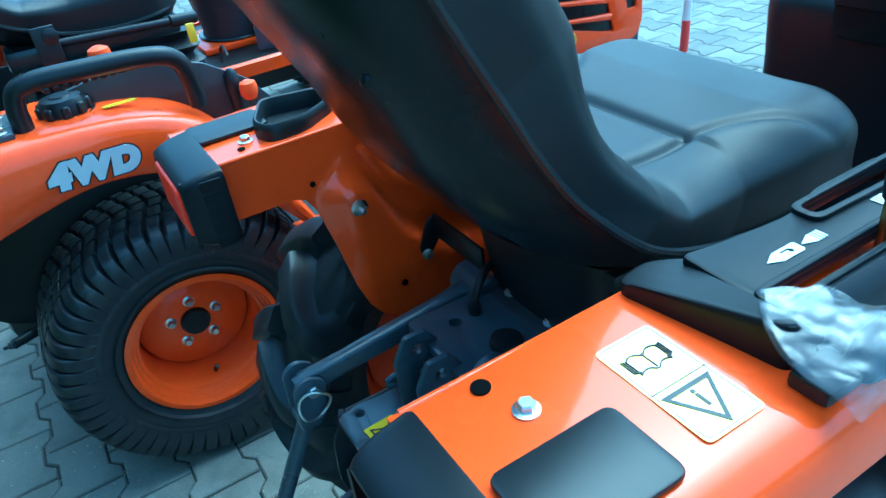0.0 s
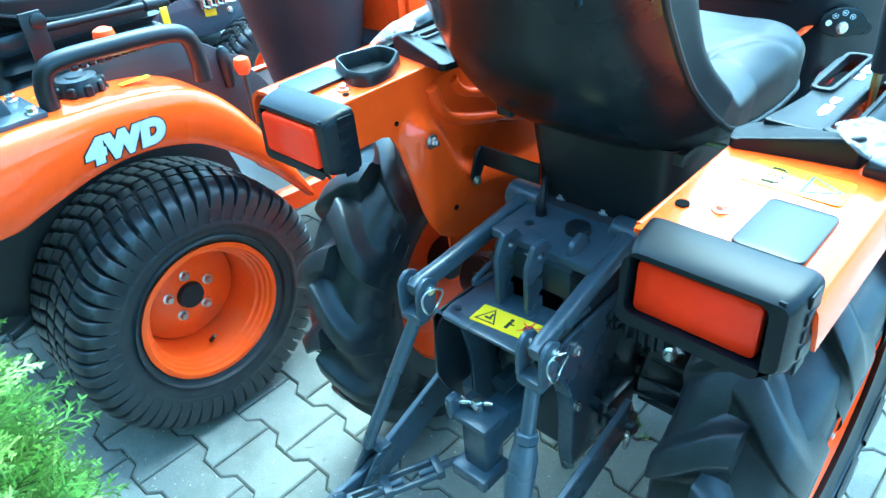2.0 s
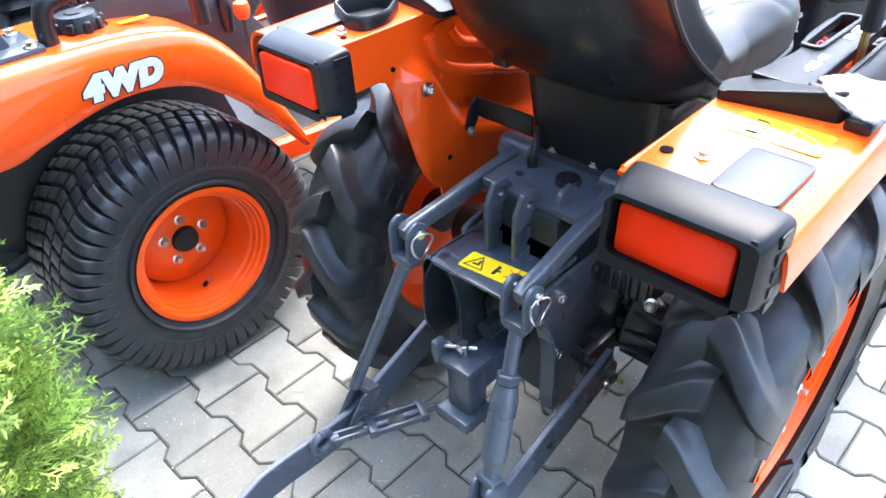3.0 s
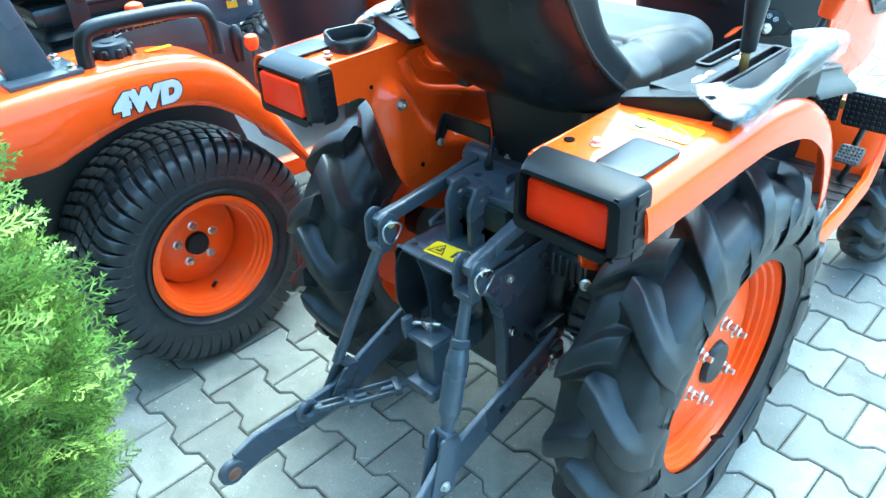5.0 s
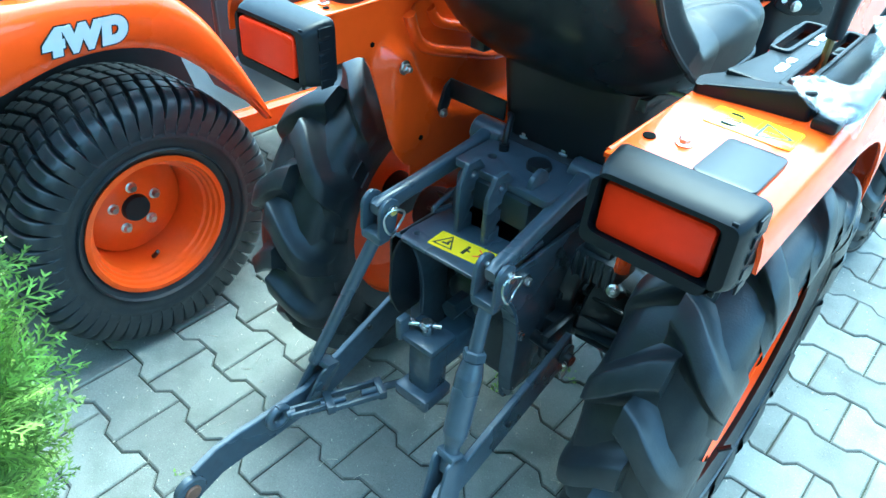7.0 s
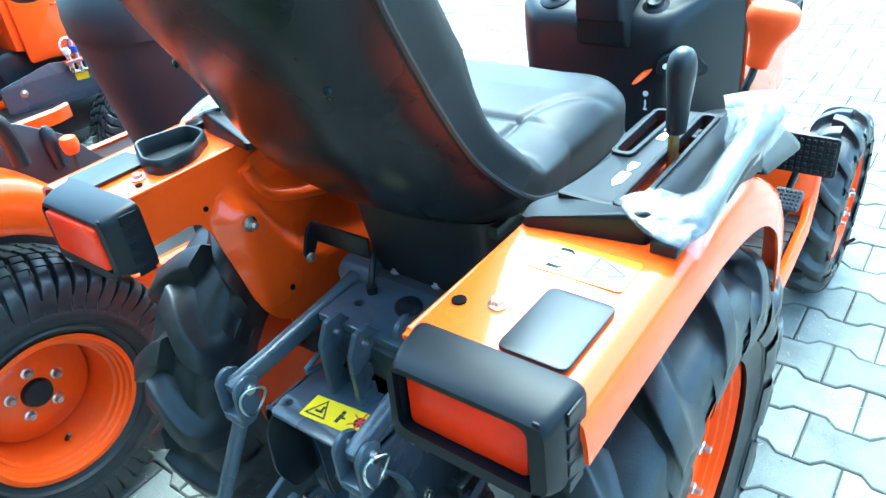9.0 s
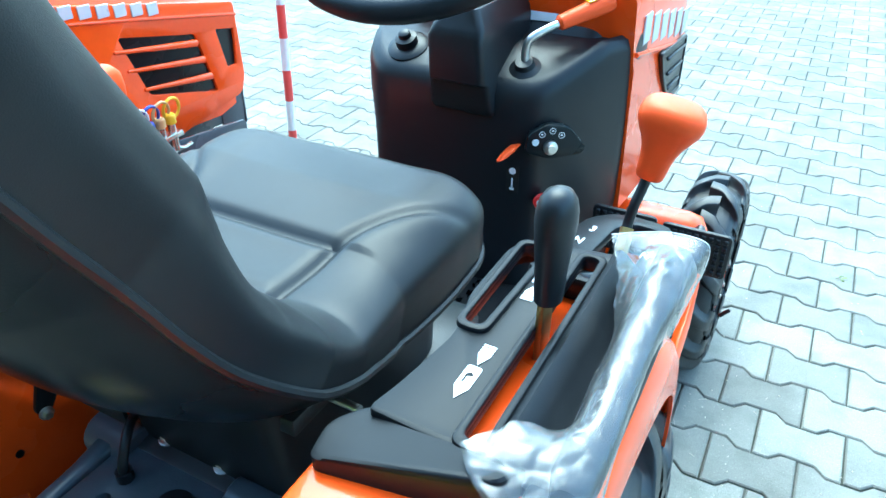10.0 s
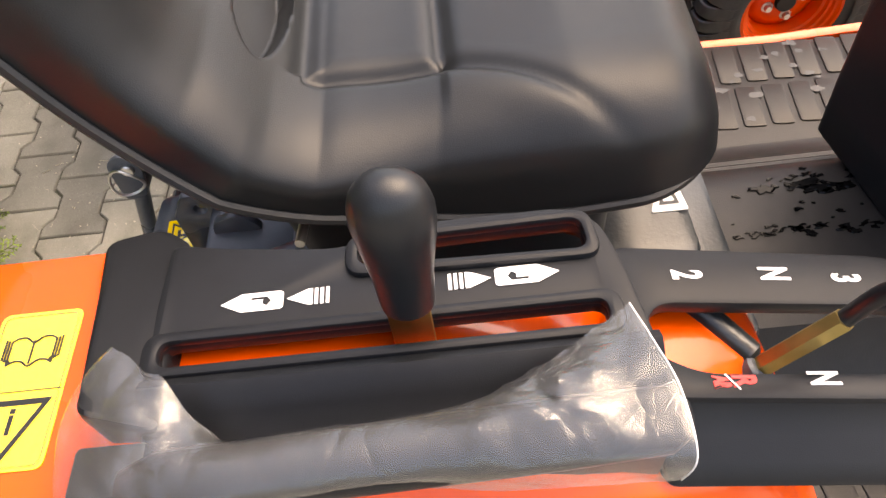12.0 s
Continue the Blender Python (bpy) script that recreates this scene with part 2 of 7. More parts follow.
def rod(bm, p0, p1, r0, r1=None, seg=16, soft=0.0):
    """A round bar from p0 to p1, with softened ends."""
    r1 = r0 if r1 is None else r1
    p0, p1 = Vector(p0), Vector(p1)
    d = p1 - p0
    ln = d.length
    m = frame_at(p0, d)
    prof = [(0, r0 - soft), (soft, r0), (ln - soft, r1), (ln, r1 - soft)] if soft else [(0, r0), (ln, r1)]
    rs = [ring(bm, m @ Matrix.Translation((0, 0, z)), r, seg) for z, r in prof]
    for a, b in zip(rs, rs[1:]):
        bridge(bm, a, b)
    bm.faces.new(rs[0][::-1])
    bm.faces.new(rs[-1])


def lathe(bm, profile, m, seg=32, close=False):
    """Turns (radius, height) points about the z axis of m."""
    rs = [ring(bm, m @ Matrix.Translation((0, 0, z)), max(r, 0.0004), seg) for r, z in profile]
    for a, b in zip(rs, rs[1:]):
        bridge(bm, a, b)
    if close:
        bridge(bm, rs[-1], rs[0])
    else:
        bm.faces.new(rs[0][::-1])
        bm.faces.new(rs[-1])


def smooth_path(pts, steps=6):
    """Catmull-Rom through the points."""
    pts = [Vector(p) for p in pts]
    out = []
    for i in range(len(pts) - 1):
        p0, p1, p2, p3 = pts[max(i - 1, 0)], pts[i], pts[i + 1], pts[min(i + 2, len(pts) - 1)]
        for k in range(steps):
            t = k / steps
            out.append(0.5 * (2 * p1 + (p2 - p0) * t + (2 * p0 - 5 * p1 + 4 * p2 - p3) * t * t + (3 * p1 - p0 - 3 * p2 + p3) * t ** 3))
    out.append(pts[-1])
    return out


def tube(bm, pts, r, seg=12, radii=None, cap=True):
    """Sweeps a circle along a path."""
    pts = [Vector(p) for p in pts]
    rs, up = [], None
    for i, p in enumerate(pts):
        d = (pts[min(i + 1, len(pts) - 1)] - pts[max(i - 1, 0)]).normalized()
        if up is None:
            up = d.orthogonal().normalized()
        up = (up - d * up.dot(d)).normalized()
        side = d.cross(up)
        rr = radii[i] if radii else r
        rs.append([bm.verts.new(p + rr * (math.cos(2 * math.pi * k / seg) * up + math.sin(2 * math.pi * k / seg) * side)) for k in range(seg)])
    for a, b in zip(rs, rs[1:]):
        bridge(bm, a, b)
    if cap:
        bm.faces.new(rs[0][::-1])
        bm.faces.new(rs[-1])


def loft(bm, rings, cap=True, closed=True):
    rs = [[bm.verts.new(p) for p in r] for r in rings]
    for a, b in zip(rs, rs[1:]):
        n = len(a)
        for i in range(n if closed else n - 1):
            bm.faces.new((a[i], a[(i + 1) % n], b[(i + 1) % n], b[i]))
    if cap:
        bm.faces.new(rs[0][::-1])
        bm.faces.new(rs[-1])
    return rs


def rounded(points, radius, seg=5):
    """A 2D outline with its corners rounded; radius may be one number or one for each corner."""
    out = []
    n = len(points)
    for i in range(n):
        p0, p, p1 = Vector(points[i - 1]), Vector(points[i]), Vector(points[(i + 1) % n])
        r = radius[i] if isinstance(radius, (list, tuple)) else radius
        a, b = (p0 - p), (p1 - p)
        r = min(r, a.length * 0.49, b.length * 0.49)
        if r < 1e-5:
            out.append(tuple(p))
            continue
        a, b = p + a.normalized() * r, p + b.normalized() * r
        for k in range(seg + 1):
            t = k / seg
            out.append(tuple((1 - t) ** 2 * a + 2 * t * (1 - t) * p + t * t * b))
    return out


def circle2(x, y, r, seg=16, turn=0.0):
    return [(x + r * math.cos(2 * math.pi * i / seg + turn), y + r * math.sin(2 * math.pi * i / seg + turn)) for i in range(seg)]


def curve_mesh(data):
    ob = bpy.data.objects.new("outline", data)
    me = ob.to_mesh()
    bm = bmesh.new()
    bm.from_mesh(me)
    ob.to_mesh_clear()
    bpy.data.objects.remove(ob)
    bpy.data.curves.remove(data)
    bmesh.ops.remove_doubles(bm, verts=bm.verts, dist=1e-5)
    return bm


def plate(loops, thick, m, bevel=0.0, into=None):
    """A flat plate with holes: loops of 2D points (the first is the outline), thickness along the z of m, centred."""
    cu = bpy.data.curves.new("outline", "CURVE")
    cu.dimensions, cu.fill_mode = "2D", "BOTH"
    cu.extrude, cu.bevel_depth, cu.bevel_resolution = max(thick / 2 - bevel, 0.0), bevel, 1
    cu.offset = -bevel
    for pts in loops:
        sp = cu.splines.new("POLY")
        sp.points.add(len(pts) - 1)
        for q, p in zip(sp.points, pts):
            q.co = (p[0], p[1], 0, 1)
        sp.use_cyclic_u = True
    bm = curve_mesh(cu)
    bmesh.ops.transform(bm, matrix=m, verts=bm.verts)
    return merge(into, bm) if into is not None else bm


def merge(into, bm):
    me = bpy.data.meshes.new("joined")
    bm.to_mesh(me)
    bm.free()
    into.from_mesh(me)
    bpy.data.meshes.remove(me)
    return into


def letters(text, size, m, depth=0.0004, shear=0.0, space=1.0, bold=0.0):
    cu = bpy.data.curves.new("letters", "FONT")
    cu.body, cu.size, cu.extrude, cu.shear, cu.space_character = text, size, depth, shear, space
    cu.offset = bold
    cu.align_x, cu.align_y = "CENTER", "CENTER"
    bm = curve_mesh(cu)
    bmesh.ops.transform(bm, matrix=m, verts=bm.verts)
    return bm


def axes(o, x, y, z):
    """The pose whose axes are x, y and z, at o."""
    x, y, z = Vector(x).normalized(), Vector(y).normalized(), Vector(z).normalized()
    m = Matrix((x, y, z)).transposed().to_4x4()
    m.translation = o
    return m


def flat(x, y, z):
    return Matrix.Translation((x, y, z))


def side(x, sign=1):
    """2D (a, b) becomes (y, z) in the plane x; thickness along x."""
    return axes((x, 0, 0), (0, 1, 0), (0, 0, 1), (1, 0, 0))


def hexnut(bm, p, d, r, h, washer=True, tip=0.0):
    """A flanged hexagon bolt head at p, pointing along d."""
    m = frame_at(p, d)
    if washer:
        lathe(bm, [(r * 1.45, 0), (r * 1.45, h * 0.18), (r * 1.05, h * 0.3)], m, 16)
    lathe(bm, [(r, h * 0.2), (r, h * 0.85), (r * 0.8, h)], m, 6)
    if tip:
        lathe(bm, [(r * 0.55, h * 0.9), (r * 0.55, h + tip - 0.001), (r * 0.4, h + tip)], m, 10)


# ---- ground ----
PITCH, ROW = 0.1975, 0.1397
JOINT_X, ROW_Y = 0.475, 1.2565
ground = new("ground", None)


def paver_mesh():
    g = 0.0022
    e, w, n = PITCH / 2 - g, ROW / 2 + 0.0125 - g, ROW / 2 - 0.0125 - g
    half = [(-e, -w), (-0.0625, -w), (-0.0375, -n), (0.0375, -n), (0.0625, -w), (e, -w)]
    loop = half + [(-x, -y) for x, y in half]
    bm = bmesh.new()
    c = 0.0035
    top = [bm.verts.new((x - c * (1 if x > 0 else -1) * (abs(x) > 0.07), y - c * (1 if y > 0 else -1), 0)) for x, y in loop]
    mid = [bm.verts.new((x, y, -c)) for x, y in loop]
    low = [bm.verts.new((x, y, -0.02)) for x, y in loop]
    bm.faces.new(top)
    bridge(bm, mid, top)
    bridge(bm, low, mid)
    return link("paver", bm, PAVER, angle=20)


def build_ground():
    global ground
    bm = bmesh.new()
    s = 60
    vs = [bm.verts.new(p) for p in ((-s, -s, -0.007), (s, -s, -0.007), (s, s, -0.007), (-s, s, -0.007))]
    bm.faces.new(vs)
    bpy.data.objects.remove(ground)
    ground = tagged(new("ground", link("ground", bm, SAND)), "sandy joints under grey interlocking concrete paving", "ground", kind="structure")
    me = paver_mesh()
    rng = random.Random(4)
    near, far = [], []
    for j in range(-30, 70):
        y = ROW_Y + (j - 9) * ROW
        for i in range(-60, 40):
            x = JOINT_X + PITCH * (i + 0.5 + 0.5 * ((j - 9) % 2)) + 0.015 * (ROW_Y - y)
            if -6.5 < x < 5.5 and -2.6 < y < 9.5:
                d = min(math.hypot(x + 0.35, y + 0.45), math.hypot(x - 0.8, y - 0.7) * 1.05)
                (near if d < 1.12 else far).append((d, x, y))
    near.sort()
    far += near[300:]
    for _, x, y in near[:300]:
        ob = new("paver", me)
        ob.parent = ground
        ob.matrix_basis = pose(x, y, rng.uniform(-0.0014, 0.001), rng.uniform(-0.35, 0.35), rng.uniform(-0.35, 0.35), rng.uniform(-0.5, 0.5) + (180 if rng.random() < 0.5 else 0))
    co = np.array([v.co for v in me.vertices])
    faces = [tuple(p.vertices) for p in me.polygons]
    verts, polys = [], []
    for _, x, y in far:
        o = len(verts)
        a, b = rng.uniform(-0.006, 0.006), rng.uniform(-0.006, 0.006)
        z = rng.uniform(-0.0014, 0.001)
        verts += [(x + p[0], y + p[1], p[2] + z + a * p[0] + b * p[1]) for p in co]
        polys += [tuple(o + k for k in f) for f in faces]
    fm = bpy.data.meshes.new("paving")
    fm.from_pydata(verts, [], polys)
    tone = PAVER.copy()
    n, l = tone.node_tree.nodes, tone.node_tree.links
    geo = n.new("ShaderNodeNewGeometry")
    for node in n:
        if node.type == "OBJECT_INFO":
            for k in list(node.outputs["Random"].links):
                l.new(geo.outputs["Random Per Island"], k.to_socket)
    fm.materials.append(tone)
    ob = new("paving", fm)
    ob.parent = ground
    tagged(ob, kind="stuff")


# ---- wheels; the axle runs along x, the outer face looks to +x ----
ALONG = axes((0, 0, 0), (0, 1, 0), (0, 0, 1), (1, 0, 0))


SECTION = ((0, -1.0), (0.2, -0.86), (0.45, -0.74), (0.8, -1.04), (0.94, -0.96), (1, -0.78), (1, 0.78), (0.94, 0.96), (0.8, 1.04), (0.45, 0.74), (0.2, 0.86), (0, 1.0))
BAR = ((0, -1.0), (0.05, -0.8), (0.14, -0.62), (0.3, -0.5), (0.55, -0.4), (0.86, -0.34), (0.97, -0.3), (1.0, -0.25))
BAR += tuple((k, -w) for k, w in BAR[::-1])


def lug(bm, stations, wide, narrow):
    """A tread bar with sloping flanks and eased edges: stations of (x, base radius, top radius, angle)."""
    rings = []
    if len(stations) > 4:
        stations = [(p[0], q[0], q[1], q[2]) for p, q in zip(smooth_path([Vector((s[0], 0, 0)) for s in stations], 3), smooth_path([Vector(s[1:]) for s in stations], 3))]
    for x, r0, r1, a in stations:
        ring_ = []
        for k, w in SECTION:
            r, w = r0 + (r1 - r0) * k, narrow * w if k > 0.5 else wide * w
            t = a + w / 2 / max(r, 0.1)
            ring_.append(Vector((x, r * math.cos(t), r * math.sin(t))))
        rings.append(ring_)
    loft(bm, rings)


def ag_bar(radius, width, rim, height, s):
    """One bar of a farm tyre's tread, from the middle over the shoulder; its nose lies at the angle 0."""
    h, c = width / 2, radius - height
    grow = radius / 0.397
    drop = c - rim
    path = [(-0.016, c - 0.004, radius - 0.001, -0.02), (0.012, c - 0.004, radius, 0.02), (h * 0.45, c - 0.008, radius - 0.003, 0.09), (h * 0.74, c - 0.018, radius - 0.011, 0.155),
            (h * 0.95, c - 0.25 * drop, radius - 0.032, 0.205), (h * 1.06, c - 0.48 * drop, radius - 0.07, 0.245), (h * 1.05, c - 0.64 * drop, c - 0.38 * drop, 0.27), (h * 1.0, c - 0.76 * drop, c - 0.66 * drop, 0.285)]
    fine = zip(smooth_path([Vector((q[0], 0, 0)) for q in path], 3), smooth_path([Vector(q[1:]) for q in path], 3))
    rings = []
    for p, (r0, r1, a) in fine:
        across = 0.075 * grow * (1 - 0.3 * max(0, (p.x / h - 0.6)))
        rings.append([Vector((s * p.x, r * math.cos(t), r * math.sin(t))) for r, t in ((r0 + (r1 - r0) * k, a + across * w / radius) for k, w in BAR)])
    bm = bmesh.new()
    loft(bm, rings)
    return link("tread_bar", bm, RUBBER, angle=52)


def ag_tyre(radius, width, rim, count, height, name="tyre"):
    """The carcass of a farm tyre and its two bars, one for each half of the tread."""
    bm = bmesh.new()
    h, c = width / 2, radius - height
    prof = [(rim - 0.008, -h * 0.78), (rim + 0.012, -h * 0.84), (rim + 0.02, -h * 0.9), (rim + 0.028, -h * 0.925), (rim + 0.03, -h * 0.95 - 0.002), (rim + 0.032, -h * 0.94), (rim + (c - rim) * 0.4, -h * 0.98), (rim + (c - rim) * 0.53, -h * 0.985), (rim + (c - rim) * 0.55, -h * 0.985 - 0.0025), (rim + (c - rim) * 0.57, -h * 0.985), (rim + (c - rim) * 0.7, -h * 0.98), (c - 0.03, -h * 0.93), (c - 0.014, -h * 0.84), (c - 0.004, -h * 0.6), (c, 0)]
    prof += [(r, -x) for r, x in prof[-2::-1]]
    lathe(bm, prof + [(rim + 0.018, h * 0.5), (rim + 0.018, -h * 0.5)], ALONG, 84, close=True)
    return link(name, bm, RUBBER, angle=48), [ag_bar(radius, width, rim, height, s) for s in (-1, 1)], count


def turf_tyre(radius, width, rim, count, name="tyre"):
    bm = bmesh.new()
    h, c = width / 2, radius - 0.017
    prof = [(rim - 0.006, -h * 0.84), (rim + 0.008, -h * 0.9), (rim + 0.035, -h * 0.985), (rim + (c - rim) * 0.55, -h), (c - 0.05, -h * 0.97), (c - 0.02, -h * 0.86), (c - 0.004, -h * 0.6), (c, 0)]
    prof += [(r, -x) for r, x in prof[-2::-1]]
    lathe(bm, prof + [(rim + 0.018, h * 0.5), (rim + 0.018, -h * 0.5)], ALONG, 84, close=True)
    for rr in (rim + 0.02, rim + (c - rim) * 0.42):
        for s in (-1, 1):
            lathe(bm, [(rr - 0.003, s * h * 0.93), (rr, s * (h * 0.985 + 0.002)), (rr + 0.003, s * h * 0.95), (rr, s * h * 0.9)], ALONG, 64, close=True)
    step = 2 * math.pi / count
    wide = radius * step * 0.88
    for i in range(count):
        a = i * step
        for s in (-1, 1):
            lug(bm, [(0.004 * s, c - 0.006, radius, a + 0.1 * step), (h * 0.26 * s, c - 0.006, radius, a + 0.3 * step)], wide, wide * 0.82)
            lug(bm, [(h * 0.3 * s, c - 0.008, radius - 0.001, a + 0.42 * step), (h * 0.58 * s, c - 0.01, radius - 0.002, a + 0.62 * step)], wide, wide * 0.82)
            lug(bm, [(h * 0.62 * s, c - 0.014, radius - 0.003, a + 0.75 * step), (h * 0.82 * s, c - 0.026, radius - 0.008, a + 0.95 * step), (h * 0.97 * s, c - 0.055, radius - 0.022, a + 1.05 * step), (h * 1.02 * s, c - 0.075, radius - 0.045, a + 1.12 * step), (h * 1.012 * s, c - 0.085, radius - 0.075, a + 1.16 * step)], wide, wide * 0.78)
    # raised marks of the sidewall writing
    rng = random.Random(6)
    for s in (-1, 1):
        for a0, n in ((0.9, 11), (1.9, 7), (3.4, 10), (5.2, 8)):
            for k in range(n):
                a, r = a0 + k * 0.045, rim + (c - rim) * 0.66
                box(bm, (0, 0, 0), (0.0035, rng.uniform(0.005, 0.009), 0.014), 0.001, axes((s * (h - 0.0005), r * math.cos(a), r * math.sin(a)), (1, 0, 0), (0, -math.sin(a), math.cos(a)), (0, math.cos(a), math.sin(a))), 1)
    return link(name, bm, RUBBER, angle=34)


def rim_mesh(r, width, name="rim"):
    bm = bmesh.new()
    h = width / 2
    prof = [(r + 0.002, h - 0.004), (r + 0.002, h), (r - 0.005, h + 0.001), (r - 0.0075, h - 0.009), (r - 0.013, h - 0.0115), (r - 0.015, h - 0.021), (r - 0.0205, h - 0.0235), (r - 0.0225, h - 0.034), (r - 0.029, h - 0.037), (r - 0.034, h - 0.055), (r - 0.034, -h + 0.06), (r - 0.026, -h + 0.045), (r - 0.013, -h + 0.012), (r - 0.006, -h - 0.001), (r + 0.002, -h)]
    inner = [(q + 0.0045, x) for q, x in prof[::-1]]
    lathe(bm, prof + inner, ALONG, 64, close=True)
    return link(name, bm, RIM, angle=30)


def wheel(parent, name, at, tyre, rim, disc_x, bolt_r, bolts, hub_r, flip=1, studs=True, disc_r=0.15, phase=0.0):
    """A disc wheel with its tyre, rim and fastenings; disc_x is the disc's place along the axle."""
    bm = bmesh.new()
    prof = [(hub_r, disc_x + 0.012), (bolt_r * 1.35, disc_x + 0.012), (bolt_r * 1.6, disc_x + 0.004), (disc_r, disc_x - 0.012), (disc_r + 0.006, disc_x - 0.03)]
    lathe(bm, prof + [(r, x - 0.006) for r, x in prof[::-1]], ALONG, 48, close=True)
    w = part(name, bm, RIM, parent, "orange steel wheel with a black tyre", loc=(0, 0, 0))
    w.matrix_basis = Matrix.Translation(Vector(at) - parent.location) @ (Matrix.Rotation(math.pi, 4, "Z") if flip < 0 else Matrix())
    if isinstance(tyre, tuple):
        # the bars point forwards at the top on both sides of the machine
        carcass, bars, count = tyre
        part("tyre", carcass, None, w, "black rubber farm tyre")
        straight = Matrix.Rotation(math.pi, 4, "Z") if flip < 0 else Matrix()
        for bar, half in zip(bars, (0.5, 0.0)):
            for i in range(count):
                ob = part("tread_bar", bar, None, w)
                ob.matrix_basis = straight @ Matrix.Rotation(2 * math.pi * (i + half) / count + radians(phase), 4, "X")
    else:
        part("tyre", tyre, None, w, "black rubber tyre")
    part("rim", rim, None, w)
    bm = bmesh.new()
    lathe(bm, [(hub_r * 1.02, disc_x - 0.04), (hub_r * 1.02, disc_x + 0.012), (hub_r * 0.93, disc_x + 0.022), (hub_r * 0.9, disc_x + 0.024)], ALONG, 28)
    part("hub_cap", bm, BLACK, w, "black hub")
    bm = bmesh.new()
    hexnut(bm, (0, 0, 0), (1, 0, 0), 0.0112 if studs else 0.0095, 0.014, True, 0.012 if studs else 0)
    nut = link("wheel_bolt", bm, ZINC)
    for i in range(bolts):
        a = 2 * math.pi * i / bolts + 0.3
        part("wheel_bolt", nut, None, w, "zinc wheel bolt", loc=(disc_x + 0.011, bolt_r * math.cos(a), bolt_r * math.sin(a)))
    bm = bmesh.new()
    rod(bm, (disc_x + 0.045, 0.0, -disc_r - 0.002), (disc_x + 0.066, 0.004, -disc_r + 0.022), 0.006, 0.005, 10, 0.001)
    part("valve", bm, BLACK, w, "black tyre valve")
    return w


# ---- the compact tractor in the middle ----
tractor = thing("compact_tractor", (0, 0, 0), "orange and black compact tractor with open seat, on paving", "tractor")
REAR_TYRE = ag_tyre(0.397, 0.18, 0.232, 14, 0.034)
FRONT_TYRE = ag_tyre(0.268, 0.135, 0.163, 15, 0.024)
REAR_RIM, FRONT_RIM = rim_mesh(0.226, 0.118), rim_mesh(0.158, 0.11)
for s in (1, -1):
    wheel(tractor, "rear_wheel", (0.354 if s > 0 else -0.415, 0.084, 0.392), REAR_TYRE, REAR_RIM, 0.024, 0.085, 6, 0.046, s, disc_r=0.189, phase=4.5 if s > 0 else 9.5)
    wheel(tractor, "front_wheel", (s * 0.343, 1.345, 0.264), FRONT_TYRE, FRONT_RIM, 0.03, 0.05, 5, 0.03, s, disc_r=0.12)

FENDER_LINE = [(-0.315, 0.938), (-0.2, 0.94), (-0.05, 0.941), (0.04, 0.937), (0.15, 0.914), (0.24, 0.874), (0.32, 0.808), (0.37, 0.71), (0.386, 0.60), (0.39, 0.46)]
FENDER_CUT = [(0.25, 0), (0.262, -0.0005), (0.34, -0.001), (0.40, 0), (0.412, 0.002), (0.424, 0.009), (0.4315, 0.022), (0.4345, 0.04), (0.436, 0.062), (0.432, 0.062), (0.43, 0.042), (0.426, 0.026), (0.419, 0.014), (0.41, 0.007), (0.40, 0.005), (0.25, 0.005)]


CUP = rounded([(-0.366, -0.188), (-0.292, -0.222), (-0.258, -0.212), (-0.258, -0.165), (-0.295, -0.11), (-0.345, -0.108)], 0.016, 4)
cc = Vector((-0.312, -0.165))


def in_cup(x, y, k):
    """Whether a place lies inside the cup holder's outline, scaled by k."""
    x, y, hit = cc.x + (x - cc.x) / k, cc.y + (y - cc.y) / k, False
    for (x0, y0), (x1, y1) in zip(CUP, CUP[1:] + CUP[:1]):
        if (y0 > y) != (y1 > y) and x < x0 + (x1 - x0) * (y - y0) / (y1 - y0):
            hit = not hit
    return hit


LOBE = [(-0.31, 0.859), (-0.208, 0.859), (-0.192, 0.853), (-0.18, 0.832), (-0.167, 0.775), (-0.153, 0.7), (-0.143, 0.668), (-0.126, 0.643), (-0.095, 0.623), (-0.05, 0.607), (0.0, 0.6), (0.1, 0.586), (0.2, 0.58)]


BOSS_Y = [-0.2, -0.172, -0.159, -0.145, -0.13, -0.115, -0.103, -0.089, -0.068, -0.04, 0.0, 0.1, 0.2]
BOSS_Z = [0.78, 0.85, 0.863, 0.867, 0.864, 0.856, 0.844, 0.816, 0.774, 0.741, 0.72, 0.69, 0.68]


